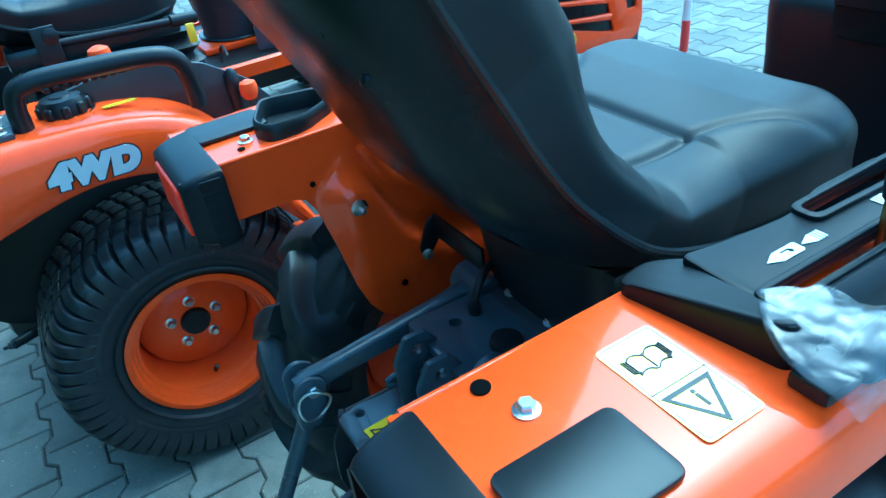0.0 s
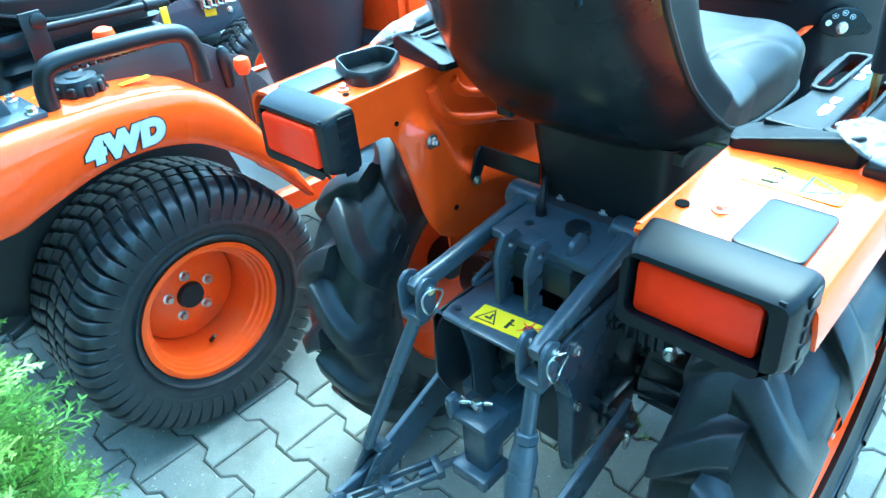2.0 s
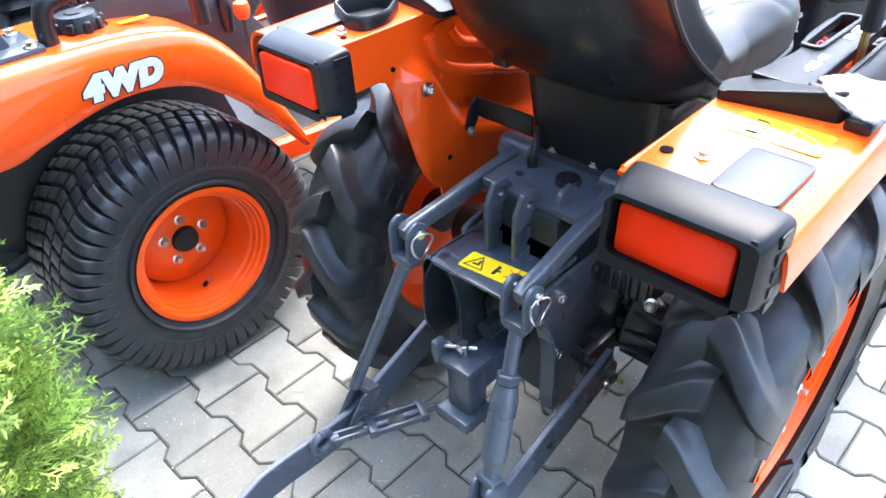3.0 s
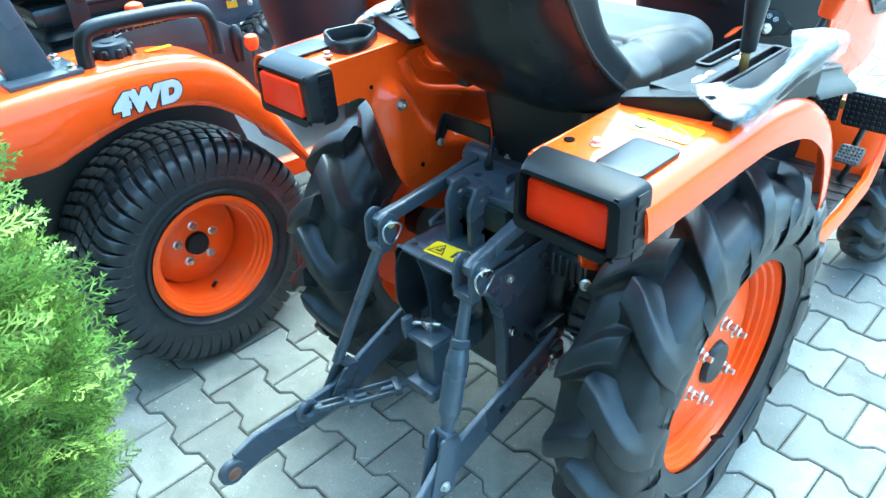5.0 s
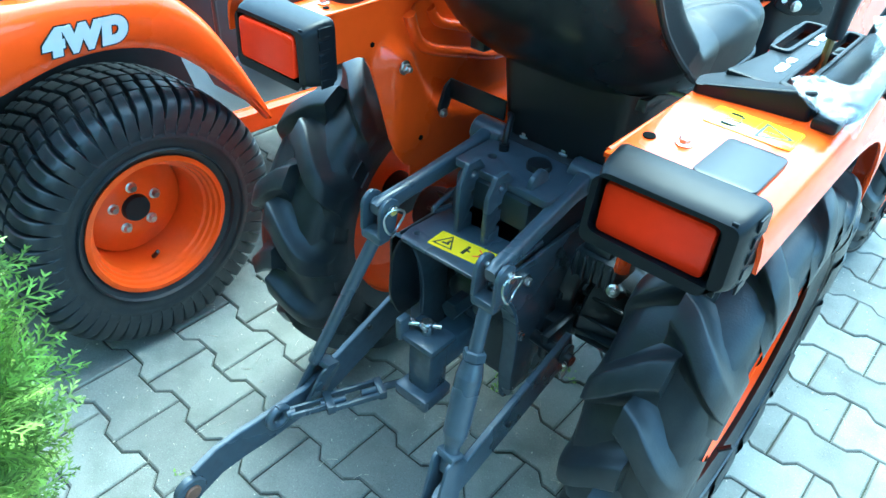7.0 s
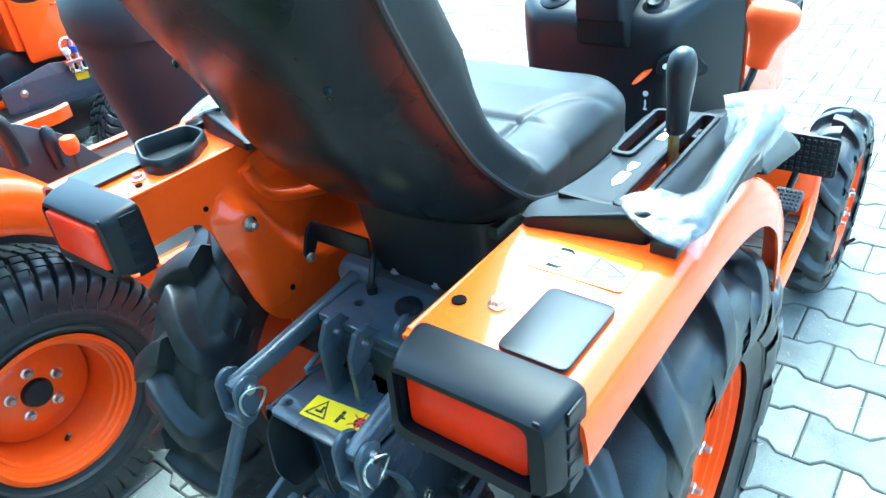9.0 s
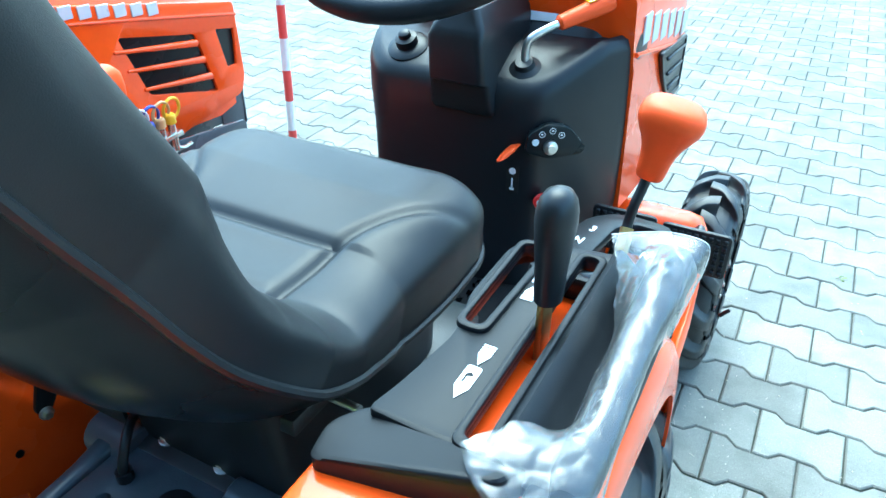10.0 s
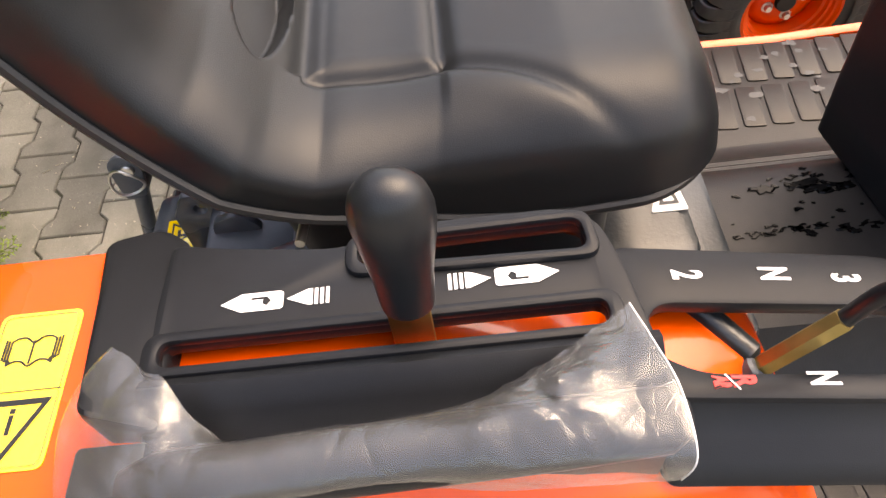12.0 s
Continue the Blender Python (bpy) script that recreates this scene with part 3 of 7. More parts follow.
def fender(s):
    line = [Vector((0, y, z)) for y, z in FENDER_LINE]
    section = FENDER_CUT
    if s < 0:
        line[0] = Vector((0, -0.312, 0.938))
        fine = [0.25 + 0.005 * k for k in range(30)]
        section = [(x, -0.0005) for x in fine] + FENDER_CUT[3:-1] + [(x, 0.005) for x in fine[::-1]]
    pts = smooth_path(line, 5 if s > 0 else 20)
    rings = []
    for i, p in enumerate(pts):
        t = (pts[min(i + 1, len(pts) - 1)] - pts[max(i - 1, 0)]).normalized()
        n = Vector((0, t.z, -t.y))
        inner = 0.25 + 0.034 * min(1, max(0, (p.y + 0.1) / 0.03)) + 0.114 * min(1, max(0, (p.y - 0.33) / 0.02))
        swell = 0.042 * math.exp(-((p.y - 0.28) / 0.055) ** 2) if s > 0 else 0
        rings.append([p + n * (d - swell * max(0, 1 - ((x - 0.305) / 0.075) ** 2)) + Vector((s * max(x, inner + 0.15 * (x - 0.25) if inner > 0.25 else x), 0, 0)) for x, d in section])
    bm = bmesh.new()
    loft(bm, rings)
    if s < 0:
        gone = [q for q in bm.faces if len(q.verts) == 4 and q.calc_center_median().z > 0.9 and in_cup(q.calc_center_median().x, q.calc_center_median().y, 0.94)]
        bmesh.ops.delete(bm, geom=gone, context="FACES")
    f = part("rear_fender", bm, ORANGE, tractor, "glossy orange steel fender", angle=50)
    # inner side panel, with a lobe behind the seat
    bm = bmesh.new()
    ny, nz = (60 if s > 0 else 170), 30
    layers = []
    for back in (0.0, 0.0045):
        grid = []
        for i in range(ny + 1):
            y = (-0.303 if s > 0 else -0.312) + (0.22 if s > 0 else 0.51) * i / ny
            low = float(np.interp(y, [q[0] for q in LOBE], [q[1] for q in LOBE]))
            row = []
            for k in range(nz + 1):
                z = low + (0.9365 - low) * k / nz
                drop = min(1, max(0, (0.91 - z) / 0.07)) * min(1, max(0, (y + 0.19) / 0.06))
                drop = drop * drop * (3 - 2 * drop)
                below = min(1, max(0, (float(np.interp(y, BOSS_Y, BOSS_Z)) - z) / 0.036 + 0.5))
                x = 0.2475 - drop * (0.010 + 0.018 * below * below * (3 - 2 * below))
                row.append(bm.verts.new((s * (x + back), y, z)))
            grid.append(row)
        layers.append(grid)
        for a, b in zip(grid, grid[1:]):
            for k in range(nz):
                bm.faces.new((a[k], b[k], b[k + 1], a[k + 1]))
    f0, f1 = layers
    rim0 = f0[0] + [r[-1] for r in f0[1:]] + f0[-1][-2::-1] + [r[0] for r in f0[-2:0:-1]]
    rim1 = f1[0] + [r[-1] for r in f1[1:]] + f1[-1][-2::-1] + [r[0] for r in f1[-2:0:-1]]
    bridge(bm, rim0, rim1)
    part("fender_side_panel", bm, ORANGE, f, "pressed orange side panel", angle=55)
    # tail lamp
    wide = 0.43
    out = rounded([(x, z) for x, z in ((0.256, 0.854), (0.26, 0.952), (wide - 0.002, 0.953), (wide, 0.853))], [0.016, 0.012, 0.014, 0.018])
    hole = rounded([(x, z) for x, z in ((0.259, 0.851), (0.263, 0.932), (0.402, 0.934), (0.404, 0.851))], 0.012)
    facing = lambda y: axes((0, y, 0), (1, 0, 0), (0, 0, 1), (0, -1, 0))
    mid = Vector((0.342, 0.899))
    inset = lambda loop, k: [Vector((mid.x + (x - mid.x) * (1 - k / 0.1), mid.y + (z - mid.y) * (1 - k / 0.05))) for x, z in loop]
    rings = [[Vector((p[0], y, p[1])) for p in loop] for loop, y in ((inset(out, 0.012), -0.301), (inset(out, 0.001), -0.302), (out, -0.306), (inset(out, 0.0025), -0.329), (inset(out, 0.005), -0.34), (inset(out, 0.008), -0.3485), (inset(out, 0.0115), -0.3535), (inset(hole, -0.0015), -0.3535), (hole, -0.35), (inset(hole, 0.006), -0.322))]
    bm = bmesh.new()
    loft(bm, rings)
    lamp = part("tail_lamp_housing", bm, CONSOLE, f, "black plastic tail lamp housing")
    for i in range(5):
        z = 0.862 + i * 0.019
        bm = bmesh.new()
        box(bm, (wide - 0.0032, -0.32, z), (0.003, 0.024, 0.0135), 0.0008, seg=1)
        part("grip_rib", bm, CONSOLE, lamp)
        bm = bmesh.new()
        box(bm, (0.4105, -0.3508, z), (0.007, 0.003, 0.0135), 0.0008, seg=1)
        part("grip_rib", bm, CONSOLE, lamp)
    bm = plate([rounded([(x, z) for x, z in ((0.2685, 0.8595), (0.2705, 0.9225), (0.395, 0.924), (0.395, 0.8595))], 0.009)], 0.014, facing(-0.334), 0.004)
    lens = part("tail_lamp_lens", bm, LENS, lamp, "flat red lamp lens")
    if s < 0:
        lamp.location = (-0.63, 0.011, -0.001)
        lens.location = (0.003, -0.016, 0.007)
    bm = bmesh.new()
    tube(bm, [(s * 0.2505, -0.306, 0.9367), (s * 0.2505, -0.2, 0.9367), (s * 0.2505, -0.1, 0.9375)], 0.0035, 10)
    part("folded_edge", bm, ORANGE, f)
    pad_x = 0.336 if s > 0 else -0.316
    bm = plate([rounded([(pad_x, -0.293), (pad_x, -0.195), (pad_x + s * 0.068, -0.195), (pad_x + s * 0.068, -0.293)], 0.01)], 0.006, flat(0, 0, 0.9435), 0.002)
    part("rubber_pad", bm, BLACK, f, "flat black rubber cover")
    bm = bmesh.new()
    hexnut(bm, (0.304 if s > 0 else -0.288, -0.238, 0.9405), (0, 0, 1), 0.0068, 0.008, True)
    part("fender_bolt", bm, ZINC, f, "zinc bolt")
    bm = bmesh.new()
    hole_r = 0.0075 if s > 0 else 0.005
    lathe(bm, [(hole_r, 0), (hole_r, 0.0012), (hole_r - 0.0013, 0.0014)], flat(s * 0.268, -0.25, 0.9405), 20)
    part("plug_hole", bm, HOLE_SHADE, f, "black disc for the shade in a round hole")
    return f


right, left = fender(1), fender(-1)
bm = plate([rounded([(-0.085, 0.57), (-0.09, 0.92), (0.37, 0.9), (0.37, 0.47), (0.1, 0.48)], 0.02)], 0.005, side(-0.244), 0.001)
part("inner_wall", bm, ORANGE, left, "orange inner fender wall")
bm = bmesh.new()
tube(bm, [(-0.241, -0.085, 0.639), (-0.24, 0.0, 0.64), (-0.24, 0.1, 0.64), (-0.24, 0.2, 0.637)], 0.008, 10)
part("panel_bead", bm, ORANGE, left, "pressed bead in the wall")
bm = bmesh.new()
tube(bm, smooth_path([(-0.24, -0.1, 0.905), (-0.24, -0.078, 0.855), (-0.238, -0.035, 0.829), (-0.238, 0.05, 0.802), (-0.238, 0.13, 0.776), (-0.24, 0.22, 0.765)], 5), 0.011, 12)
part("panel_bead", bm, ORANGE, left, "pressed bead in the wall")
bm = bmesh.new()
tube(bm, smooth_path([(-0.24, -0.05, 0.905), (-0.24, -0.03, 0.878), (-0.238, 0.01, 0.862), (-0.238, 0.1, 0.835), (-0.24, 0.2, 0.82)], 5), 0.009, 12)
part("panel_bead", bm, ORANGE, left, "pressed bead in the wall")
bm = bmesh.new()
hexnut(bm, (-0.2185, -0.131, 0.829), (1, 0, 0), 0.0085, 0.01, True, 0.006)
part("panel_bolt", bm, ZINC, left, "zinc bolt")
bm = bmesh.new()
lathe(bm, [(0.005, 0), (0.005, 0.002), (0.004, 0.0025)], axes((-0.219, -0.085, 0.682), (0, 1, 0), (0, 0, 1), (1, 0, 0)), 14)
part("panel_hole", bm, HOLE_SHADE, left, "small black disc for the shade in a hole")
bm = bmesh.new()
lathe(bm, [(0.004, 0), (0.004, 0.002), (0.003, 0.0025)], axes((-0.246, -0.178, 0.872), (0, 1, 0), (0, 0, 1), (1, 0, 0)), 14)
part("panel_hole", bm, HOLE_SHADE, left, "small black disc for the shade in a hole")

# cup holder on the far fender
bm = bmesh.new()
rings = []
for k, z in ((1.05, 0.937), (1.05, 0.952), (1.03, 0.959), (0.98, 0.962), (0.93, 0.961), (0.89, 0.955), (0.87, 0.945), (0.82, 0.9), (0.8, 0.894)):
    rings.append([Vector((cc.x + (x - cc.x) * k, cc.y + (y - cc.y) * k, z)) for x, y in CUP])
loft(bm, rings)
holder = part("cup_holder", bm, BLACK, left, "black plastic cup holder")
bm = plate([[(cc.x + (x - cc.x) * 0.8, cc.y + (y - cc.y) * 0.8) for x, y in CUP]], 0.001, flat(0, 0, 0.8945))
part("cup_floor", bm, BLACK, holder, "", smooth=False)

# warning sticker on the near fender
bm = plate([rounded([(0.292, -0.178), (0.292, -0.126), (0.395, -0.126), (0.395, -0.178)], 0.006)], 0.0008, flat(0, 0, 0.9418))
sticker = part("warning_sticker", bm, YELLOW, right, "yellow warning sticker with book and triangle")
sticker.location.y += 0.008
bm = bmesh.new()
plate([[(0.352, -0.174), (0.352, -0.131), (0.391, -0.1525)], [(0.3555, -0.169), (0.3555, -0.136), (0.385, -0.1525)]], 0.0004, flat(0, 0, 0.9425), 0, bm)
box(bm, (0.3675, -0.1525, 0.9425), (0.012, 0.0025, 0.0004))
box(bm, (0.359, -0.1525, 0.9425), (0.003, 0.003, 0.0004))
wave = [(-0.0165, 0.0), (-0.012, -0.0022), (-0.006, -0.002), (0.0, 0.0015), (0.006, -0.002), (0.012, -0.0022), (0.0165, 0.0)]
for x0 in (0.3125, 0.3285):
    tube(bm, smooth_path([(x0 + dx, -0.1525 + dy * 0.85, 0.9424) for dy, dx in wave], 4), 0.0007, 5)
for dy in (-0.014, 0.0, 0.014):
    tube(bm, [(0.3125, -0.1525 + dy, 0.9424), (0.3285, -0.1525 + dy, 0.9424)], 0.0007, 5)
for k in (1, 2):
    for sg in (-1, 1):
        tube(bm, [(0.312 - 0.0005 * k, -0.1525 + sg * (0.014 + 0.0018 * k), 0.9424), (0.3265 - 0.001 * k, -0.1525 + sg * (0.014 + 0.0018 * k), 0.9424), (0.3275 - 0.001 * k, -0.1525 + sg * 0.0125, 0.9424)], 0.0007, 5)
frame_loop = rounded([(0.2945, -0.1755), (0.2945, -0.1285), (0.3925, -0.1285), (0.3925, -0.1755)], 0.005)
tube(bm, [(x, y, 0.9423) for x, y in frame_loop + frame_loop[:1]], 0.00025, 4)
box(bm, (0.3465, -0.152, 0.9425), (0.0005, 0.05, 0.0004))
tagged(part("pictogram", bm, INK, sticker, "black outline pictograms", smooth=False), kind="stuff")


# ---- seat ----
OVAL_AT = 0.397


def seat(parent, o, shade, shell_mat, wide=1.0):
    """A one-piece bucket seat: moulded cushion and backrest, welt and rear shell."""
    line = [(0.332, 0.884), (0.27, 0.873), (0.19, 0.867), (0.1, 0.875), (0.03, 0.9), (-0.015, 0.921), (-0.055, 0.95), (-0.1, 0.998), (-0.13, 1.045), (-0.158, 1.1), (-0.187, 1.15), (-0.214, 1.2), (-0.237, 1.25), (-0.256, 1.3), (-0.275, 1.36)]
    spans = [(-0.3, 0.2), (-0.256, 0.197), (-0.214, 0.189), (-0.158, 0.184), (-0.1, 0.197), (-0.043, 0.212), (0.02, 0.206), (0.1, 0.192), (0.21, 0.195), (0.35, 0.196)]
    pts = smooth_path([Vector((0, y, z)) for y, z in line], 18)
    n = len(pts)
    nu = 150
    normals = []
    for i in range(n):
        t = (pts[min(i + 1, n - 1)] - pts[max(i - 1, 0)]).normalized()
        normals.append(Vector((0, t.z, -t.y)))
    length = [0.0]
    for a, b in zip(pts, pts[1:]):
        length.append(length[-1] + (b - a).length)
    total = length[-1]
    half, front, rim = [], [], []
    for i in range(n):
        p, f = pts[i], length[i] / total
        w = float(np.interp(p.y, [q[0] for q in spans], [q[1] for q in spans])) * wide
        for near_end, turn in ((length[i], 0.075), (total - length[i], 0.1)):
            w -= turn * (1 - math.sqrt(max(0, 1 - (1 - min(1, near_end / turn)) ** 2)))
        half.append(w)
        row, edge = [], []
        on_back = min(1, max(0, (p.z - 0.975) / 0.11))
        on_seat = 1 - min(1, max(0, (0.02 - p.y) / 0.05))
        crotch = math.exp(-((p.y + 0.07) / 0.05) ** 2)
        for k in range(nu + 1):
            u = -1 + 2 * k / nu
            a = abs(u)
            nose = math.sqrt(max(0, 1 - (1 - min(1, length[i] / 0.05, (total - length[i]) / 0.07)) ** 2))
            lip = max(0.0, 1 - a ** 7) ** 0.5 * nose
            thick = min(0.098, max(0.045, 0.953 + 0.012 * min(1, max(0, (p.y - 0.1) / 0.12)) - p.z))
            d = (thick + (0.074 - thick) * on_back + 0.012 * crotch * (1 - on_back)) * lip
            d += (0.006 * on_seat + 0.024 * on_back + 0.004 * crotch) * math.exp(-((a - 0.74) / 0.17) ** 2) * lip
            d -= 0.006 * math.exp(-(u / 0.3) ** 2) * on_back
            swell = max(0.0, 1 - ((a - 0.9) / 0.1) ** 2) if a > 0.9 else max(0.0, 1 - ((0.9 - a) / 0.3) ** 2)
            x = u * w + math.copysign(0.017 * swell * nose, u)
            # creases of the centre panels
            sy = p.y + normals[i].y * d
            for y0, y1 in ((0.016, 0.121),):
                if y0 - 0.03 < sy < y1 + 0.03 and p.z < 0.95:
                    gx = math.exp(-((abs(x) - 0.111) / 0.007) ** 2) * (y0 < sy < y1)
                    gy = max(math.exp(-((sy - y0) / 0.0075) ** 2), math.exp(-((sy - y1) / 0.0075) ** 2)) * (abs(x) < 0.113)
                    d -= 0.0075 * max(gx, gy) * lip
                    inside = min((0.111 - abs(x)) / 0.02, (sy - y0) / 0.02, (y1 - sy) / 0.02)
                    d += 0.003 * min(1, max(0, inside))
            if sy > 0.1 and p.z < 0.918:
                arc = abs(x) - 0.111 - 0.094 * max(0, (sy - 0.121) / 0.131) ** 1.64
                if sy > 0.121:
                    d -= (0.0085 * math.exp(-(arc / 0.009) ** 2) - 0.004 * math.exp(-((arc - 0.022) / 0.02) ** 2)) * max(0, 1 - (sy - 0.121) / 0.17)
            if p.z > 1.0:
                d -= 0.005 * lip * math.exp(-((abs(x) - 0.1) / 0.006) ** 2)
            # oval hollow between cushion and back
            oval = math.hypot((x - 0.02) / 0.1, (length[i] - OVAL_AT) / 0.034)
            if oval < 1:
                e = min(1, (1 - oval) / 0.26)
                d -= 0.028 * e * e * (3 - 2 * e)
            push = max(0.0, 1 - length[i] / 0.1) * nose * (0.014 + 0.014 * (1 - a * a))
            row.append(p + normals[i] * d + Vector((x, push, 0)))
        front.append(row)
    bm = bmesh.new()
    g = [[bm.verts.new(q) for q in row] for row in front]
    for a, b in zip(g, g[1:]):
        for k in range(nu):
            bm.faces.new((a[k], a[k + 1], b[k + 1], b[k]))
    bmesh.ops.transform(bm, matrix=Matrix.Translation(o), verts=bm.verts)
    s = part("seat", bm, shade, parent, "black vinyl bucket seat", angle=70)
    # rear shell
    bm = bmesh.new()
    g = []
    for i in range(n):
        row = []
        for k in range(nu + 1):
            u = -1 + 2 * k / nu
            q = (1 - abs(u) ** 3.5)
            ends = min(1, length[i] / 0.05, (total - length[i]) / 0.06)
            depth = 0.004 + (0.06 * q) * ends ** 0.5
            row.append(bm.verts.new(pts[i] - normals[i] * depth + Vector((u * half[i] * 1.0, 0, 0))))
        g.append(row)
    for a, b in zip(g, g[1:]):
        for k in range(nu):
            bm.faces.new((a[k], b[k], b[k + 1], a[k + 1]))
    bmesh.ops.transform(bm, matrix=Matrix.Translation(o), verts=bm.verts)
    part("seat_shell", bm, shell_mat, s, "glossy black seat back shell", angle=70)
    # welt round the edge
    bm = bmesh.new()
    way = [pts[i] - normals[i] * 0.002 + Vector((half[i] * 1.005, 0, 0)) for i in range(n)]
    other = [Vector((-p.x, p.y, p.z)) for p in way]
    top = [pts[-1] - normals[-1] * 0.002 + Vector((half[-1] * (1 - 2 * k / 10), 0, 0)) for k in range(1, 10)]
    bottom = [pts[0] - normals[0] * 0.002 + Vector((half[0] * (-1 + 2 * k / 10), 0, 0)) for k in range(1, 10)]
    loop = way + top + other[::-1] + bottom
    tube(bm, loop + [loop[0]], 0.0048, 8)
    bmesh.ops.transform(bm, matrix=Matrix.Translation(o), verts=bm.verts)
    part("seat_welt", bm, shade, s, "stitched black welt")
    bm = bmesh.new()
    gone = 0.0
    for i in range(1, n):
        gone += length[i] - length[i - 1]
        if gone < 0.0062 or length[i] < 0.5:
            continue
        gone = 0.0
        for sg in (-1, 1):
            t = (pts[i] - pts[i - 1]).normalized()
            c = pts[i] + normals[i] * 0.0095 + Vector((sg * half[i] * 0.997, 0, 0))
            rod(bm, c - t * 0.0019, c + t * 0.0019, 0.0009, None, 5)
    bmesh.ops.transform(bm, matrix=Matrix.Translation(o), verts=bm.verts)
    tagged(part("stitching", bm, THREAD, s, "row of dark stitches"), kind="stuff")
    return s


the_seat = seat(tractor, (0, 0, 0), VINYL, SHELL)
# buttons on the back shell
for x, z in ((-0.12, 1.12), (0.12, 1.12), (-0.12, 1.24), (0.12, 1.24)):
    bm = bmesh.new()
    y = -0.163 - 0.47 * (z - 1.1) - 0.058
    lathe(bm, [(0.006, 0), (0.005, 0.002), (0.003, 0.003)], axes((x, y, z), (1, 0, 0), (0, 0.4, 0.9), (0, -0.9, 0.4)), 12)
    part("shell_button", bm, SHELL, the_seat)
# seat base
bm = bmesh.new()
loft(bm, [[Vector((x * k + cx, y, z)) for x, y in rounded([(-0.15, -0.015 - b), (0.15, -0.015 - b), (0.15, 0.26), (-0.15, 0.26)], 0.04)] for z, k, b, cx in ((0.69, 0.81, 0.0, 0.028), (0.735, 0.82, 0.004, 0.029), (0.78, 0.83, 0.012, 0.03), (0.83, 0.85, 0.02, 0.03), (0.875, 0.87, 0.025, 0.03))])
part("seat_base", bm, BLACK, tractor, "black cover under the seat")
for x in (-0.15, 0.15):
    bm = bmesh.new()
    box(bm, (x, 0.13, 0.862), (0.03, 0.32, 0.02), 0.003)
    slide = part("seat_slide", bm, CAST, tractor, "black seat slide rail")
    for y in (0.02, 0.2):
        bm = bmesh.new()
        rod(bm, (x * 0.5, y + 0.02, 0.74), (x * 0.9, y + 0.02, 0.86), 0.008)
        part("slide_post", bm, CAST, slide)
bm = bmesh.new()
rod(bm, (0.05, 0.015, 0.87), (0.215, 0.0, 0.885), 0.004)
part("slide_handle", bm, ZINC, tractor, "thin steel slide handle")


# ---- rear hitch ----
def bar_plate(pts, height, thick, name, label="", parent=None, material=None):
    """A flat bar standing on edge along (x, y, z) points."""
    bm = bmesh.new()
    pts = [Vector(p) for p in pts]
    rings = []
    for i, p in enumerate(pts):
        d = (pts[min(i + 1, len(pts) - 1)] - pts[max(i - 1, 0)]).normalized()
        across = d.cross(Vector((0, 0, 1))).normalized()
        up = across.cross(d).normalized()
        h, t, c = height / 2, thick / 2, 0.002
        rings.append([p + across * a + up * b for a, b in ((-t + c, -h), (t - c, -h), (t, -h + c), (t, h - c), (t - c, h), (-t + c, h), (-t, h - c), (-t, -h + c))])
    loft(bm, rings)
    return part(name, bm, material or GRAPHITE, parent or tractor, label)


bm = bmesh.new()
box(bm, (0.0, 0.09, 0.5), (0.17, 0.5, 0.36), 0.02)
gearbox = part("gearbox", bm, CAST, tractor, "black cast gearbox housing")
for name, c, size in (("hydraulic_housing", (0.0, -0.06, 0.66), (0.15, 0.2, 0.1)), ("clutch_housing", (0.0, 0.6, 0.42), (0.22, 0.7, 0.2)), ("engine_block", (0.0, 1.25, 0.4), (0.14, 0.7, 0.16))):
    bm = bmesh.new()
    box(bm, c, size, 0.012)
    part(name, bm, CAST, gearbox)
bm = plate([rounded([(-0.085, -0.15), (-0.085, 0.005), (0.1, 0.005), (0.1, -0.15)], 0.008), circle2(-0.045, -0.10, 0.008)], 0.014, flat(0, 0, 0.716), 0.002)
part("top_cover", bm, GRAPHITE, gearbox, "flat grey gearbox cover")
bm = plate([rounded([(-0.075, -0.03), (-0.075, 0.03), (0.1, 0.03), (0.1, -0.03)], 0.006)], 0.005, axes((0, -0.005, 0.7275), (1, 0, 0), (0, 0.97, 0.2), (0, -0.2, 0.97)), 0.001)
part("seat_flange", bm, PANEL, gearbox, "grey seat mounting flange")
for x in (-0.043, 0.038):
    bm = bmesh.new()
    hexnut(bm, (x, -0.012, 0.7285), (0, -0.15, 1), 0.0075, 0.009, True)
    part("flange_bolt", bm, ZINC, gearbox, "zinc bolt")
bm = bmesh.new()
lathe(bm, [(0.021, 0.0), (0.021, 0.006), (0.019, 0.010), (0.008, 0.012)], flat(0.03, -0.075, 0.722), 28)
part("filler_cap", bm, BLACK, gearbox, "round black rubber cap")
bm = bmesh.new()
tube(bm, smooth_path([(-0.045, -0.07, 0.722), (-0.045, -0.068, 0.745), (-0.055, -0.045, 0.768), (-0.075, -0.02, 0.76)], 5), 0.0055, 10)
rod(bm, (-0.045, -0.07, 0.715), (-0.045, -0.07, 0.735), 0.009)
part("breather_hose", bm, BLACK, gearbox, "bent black breather hose")

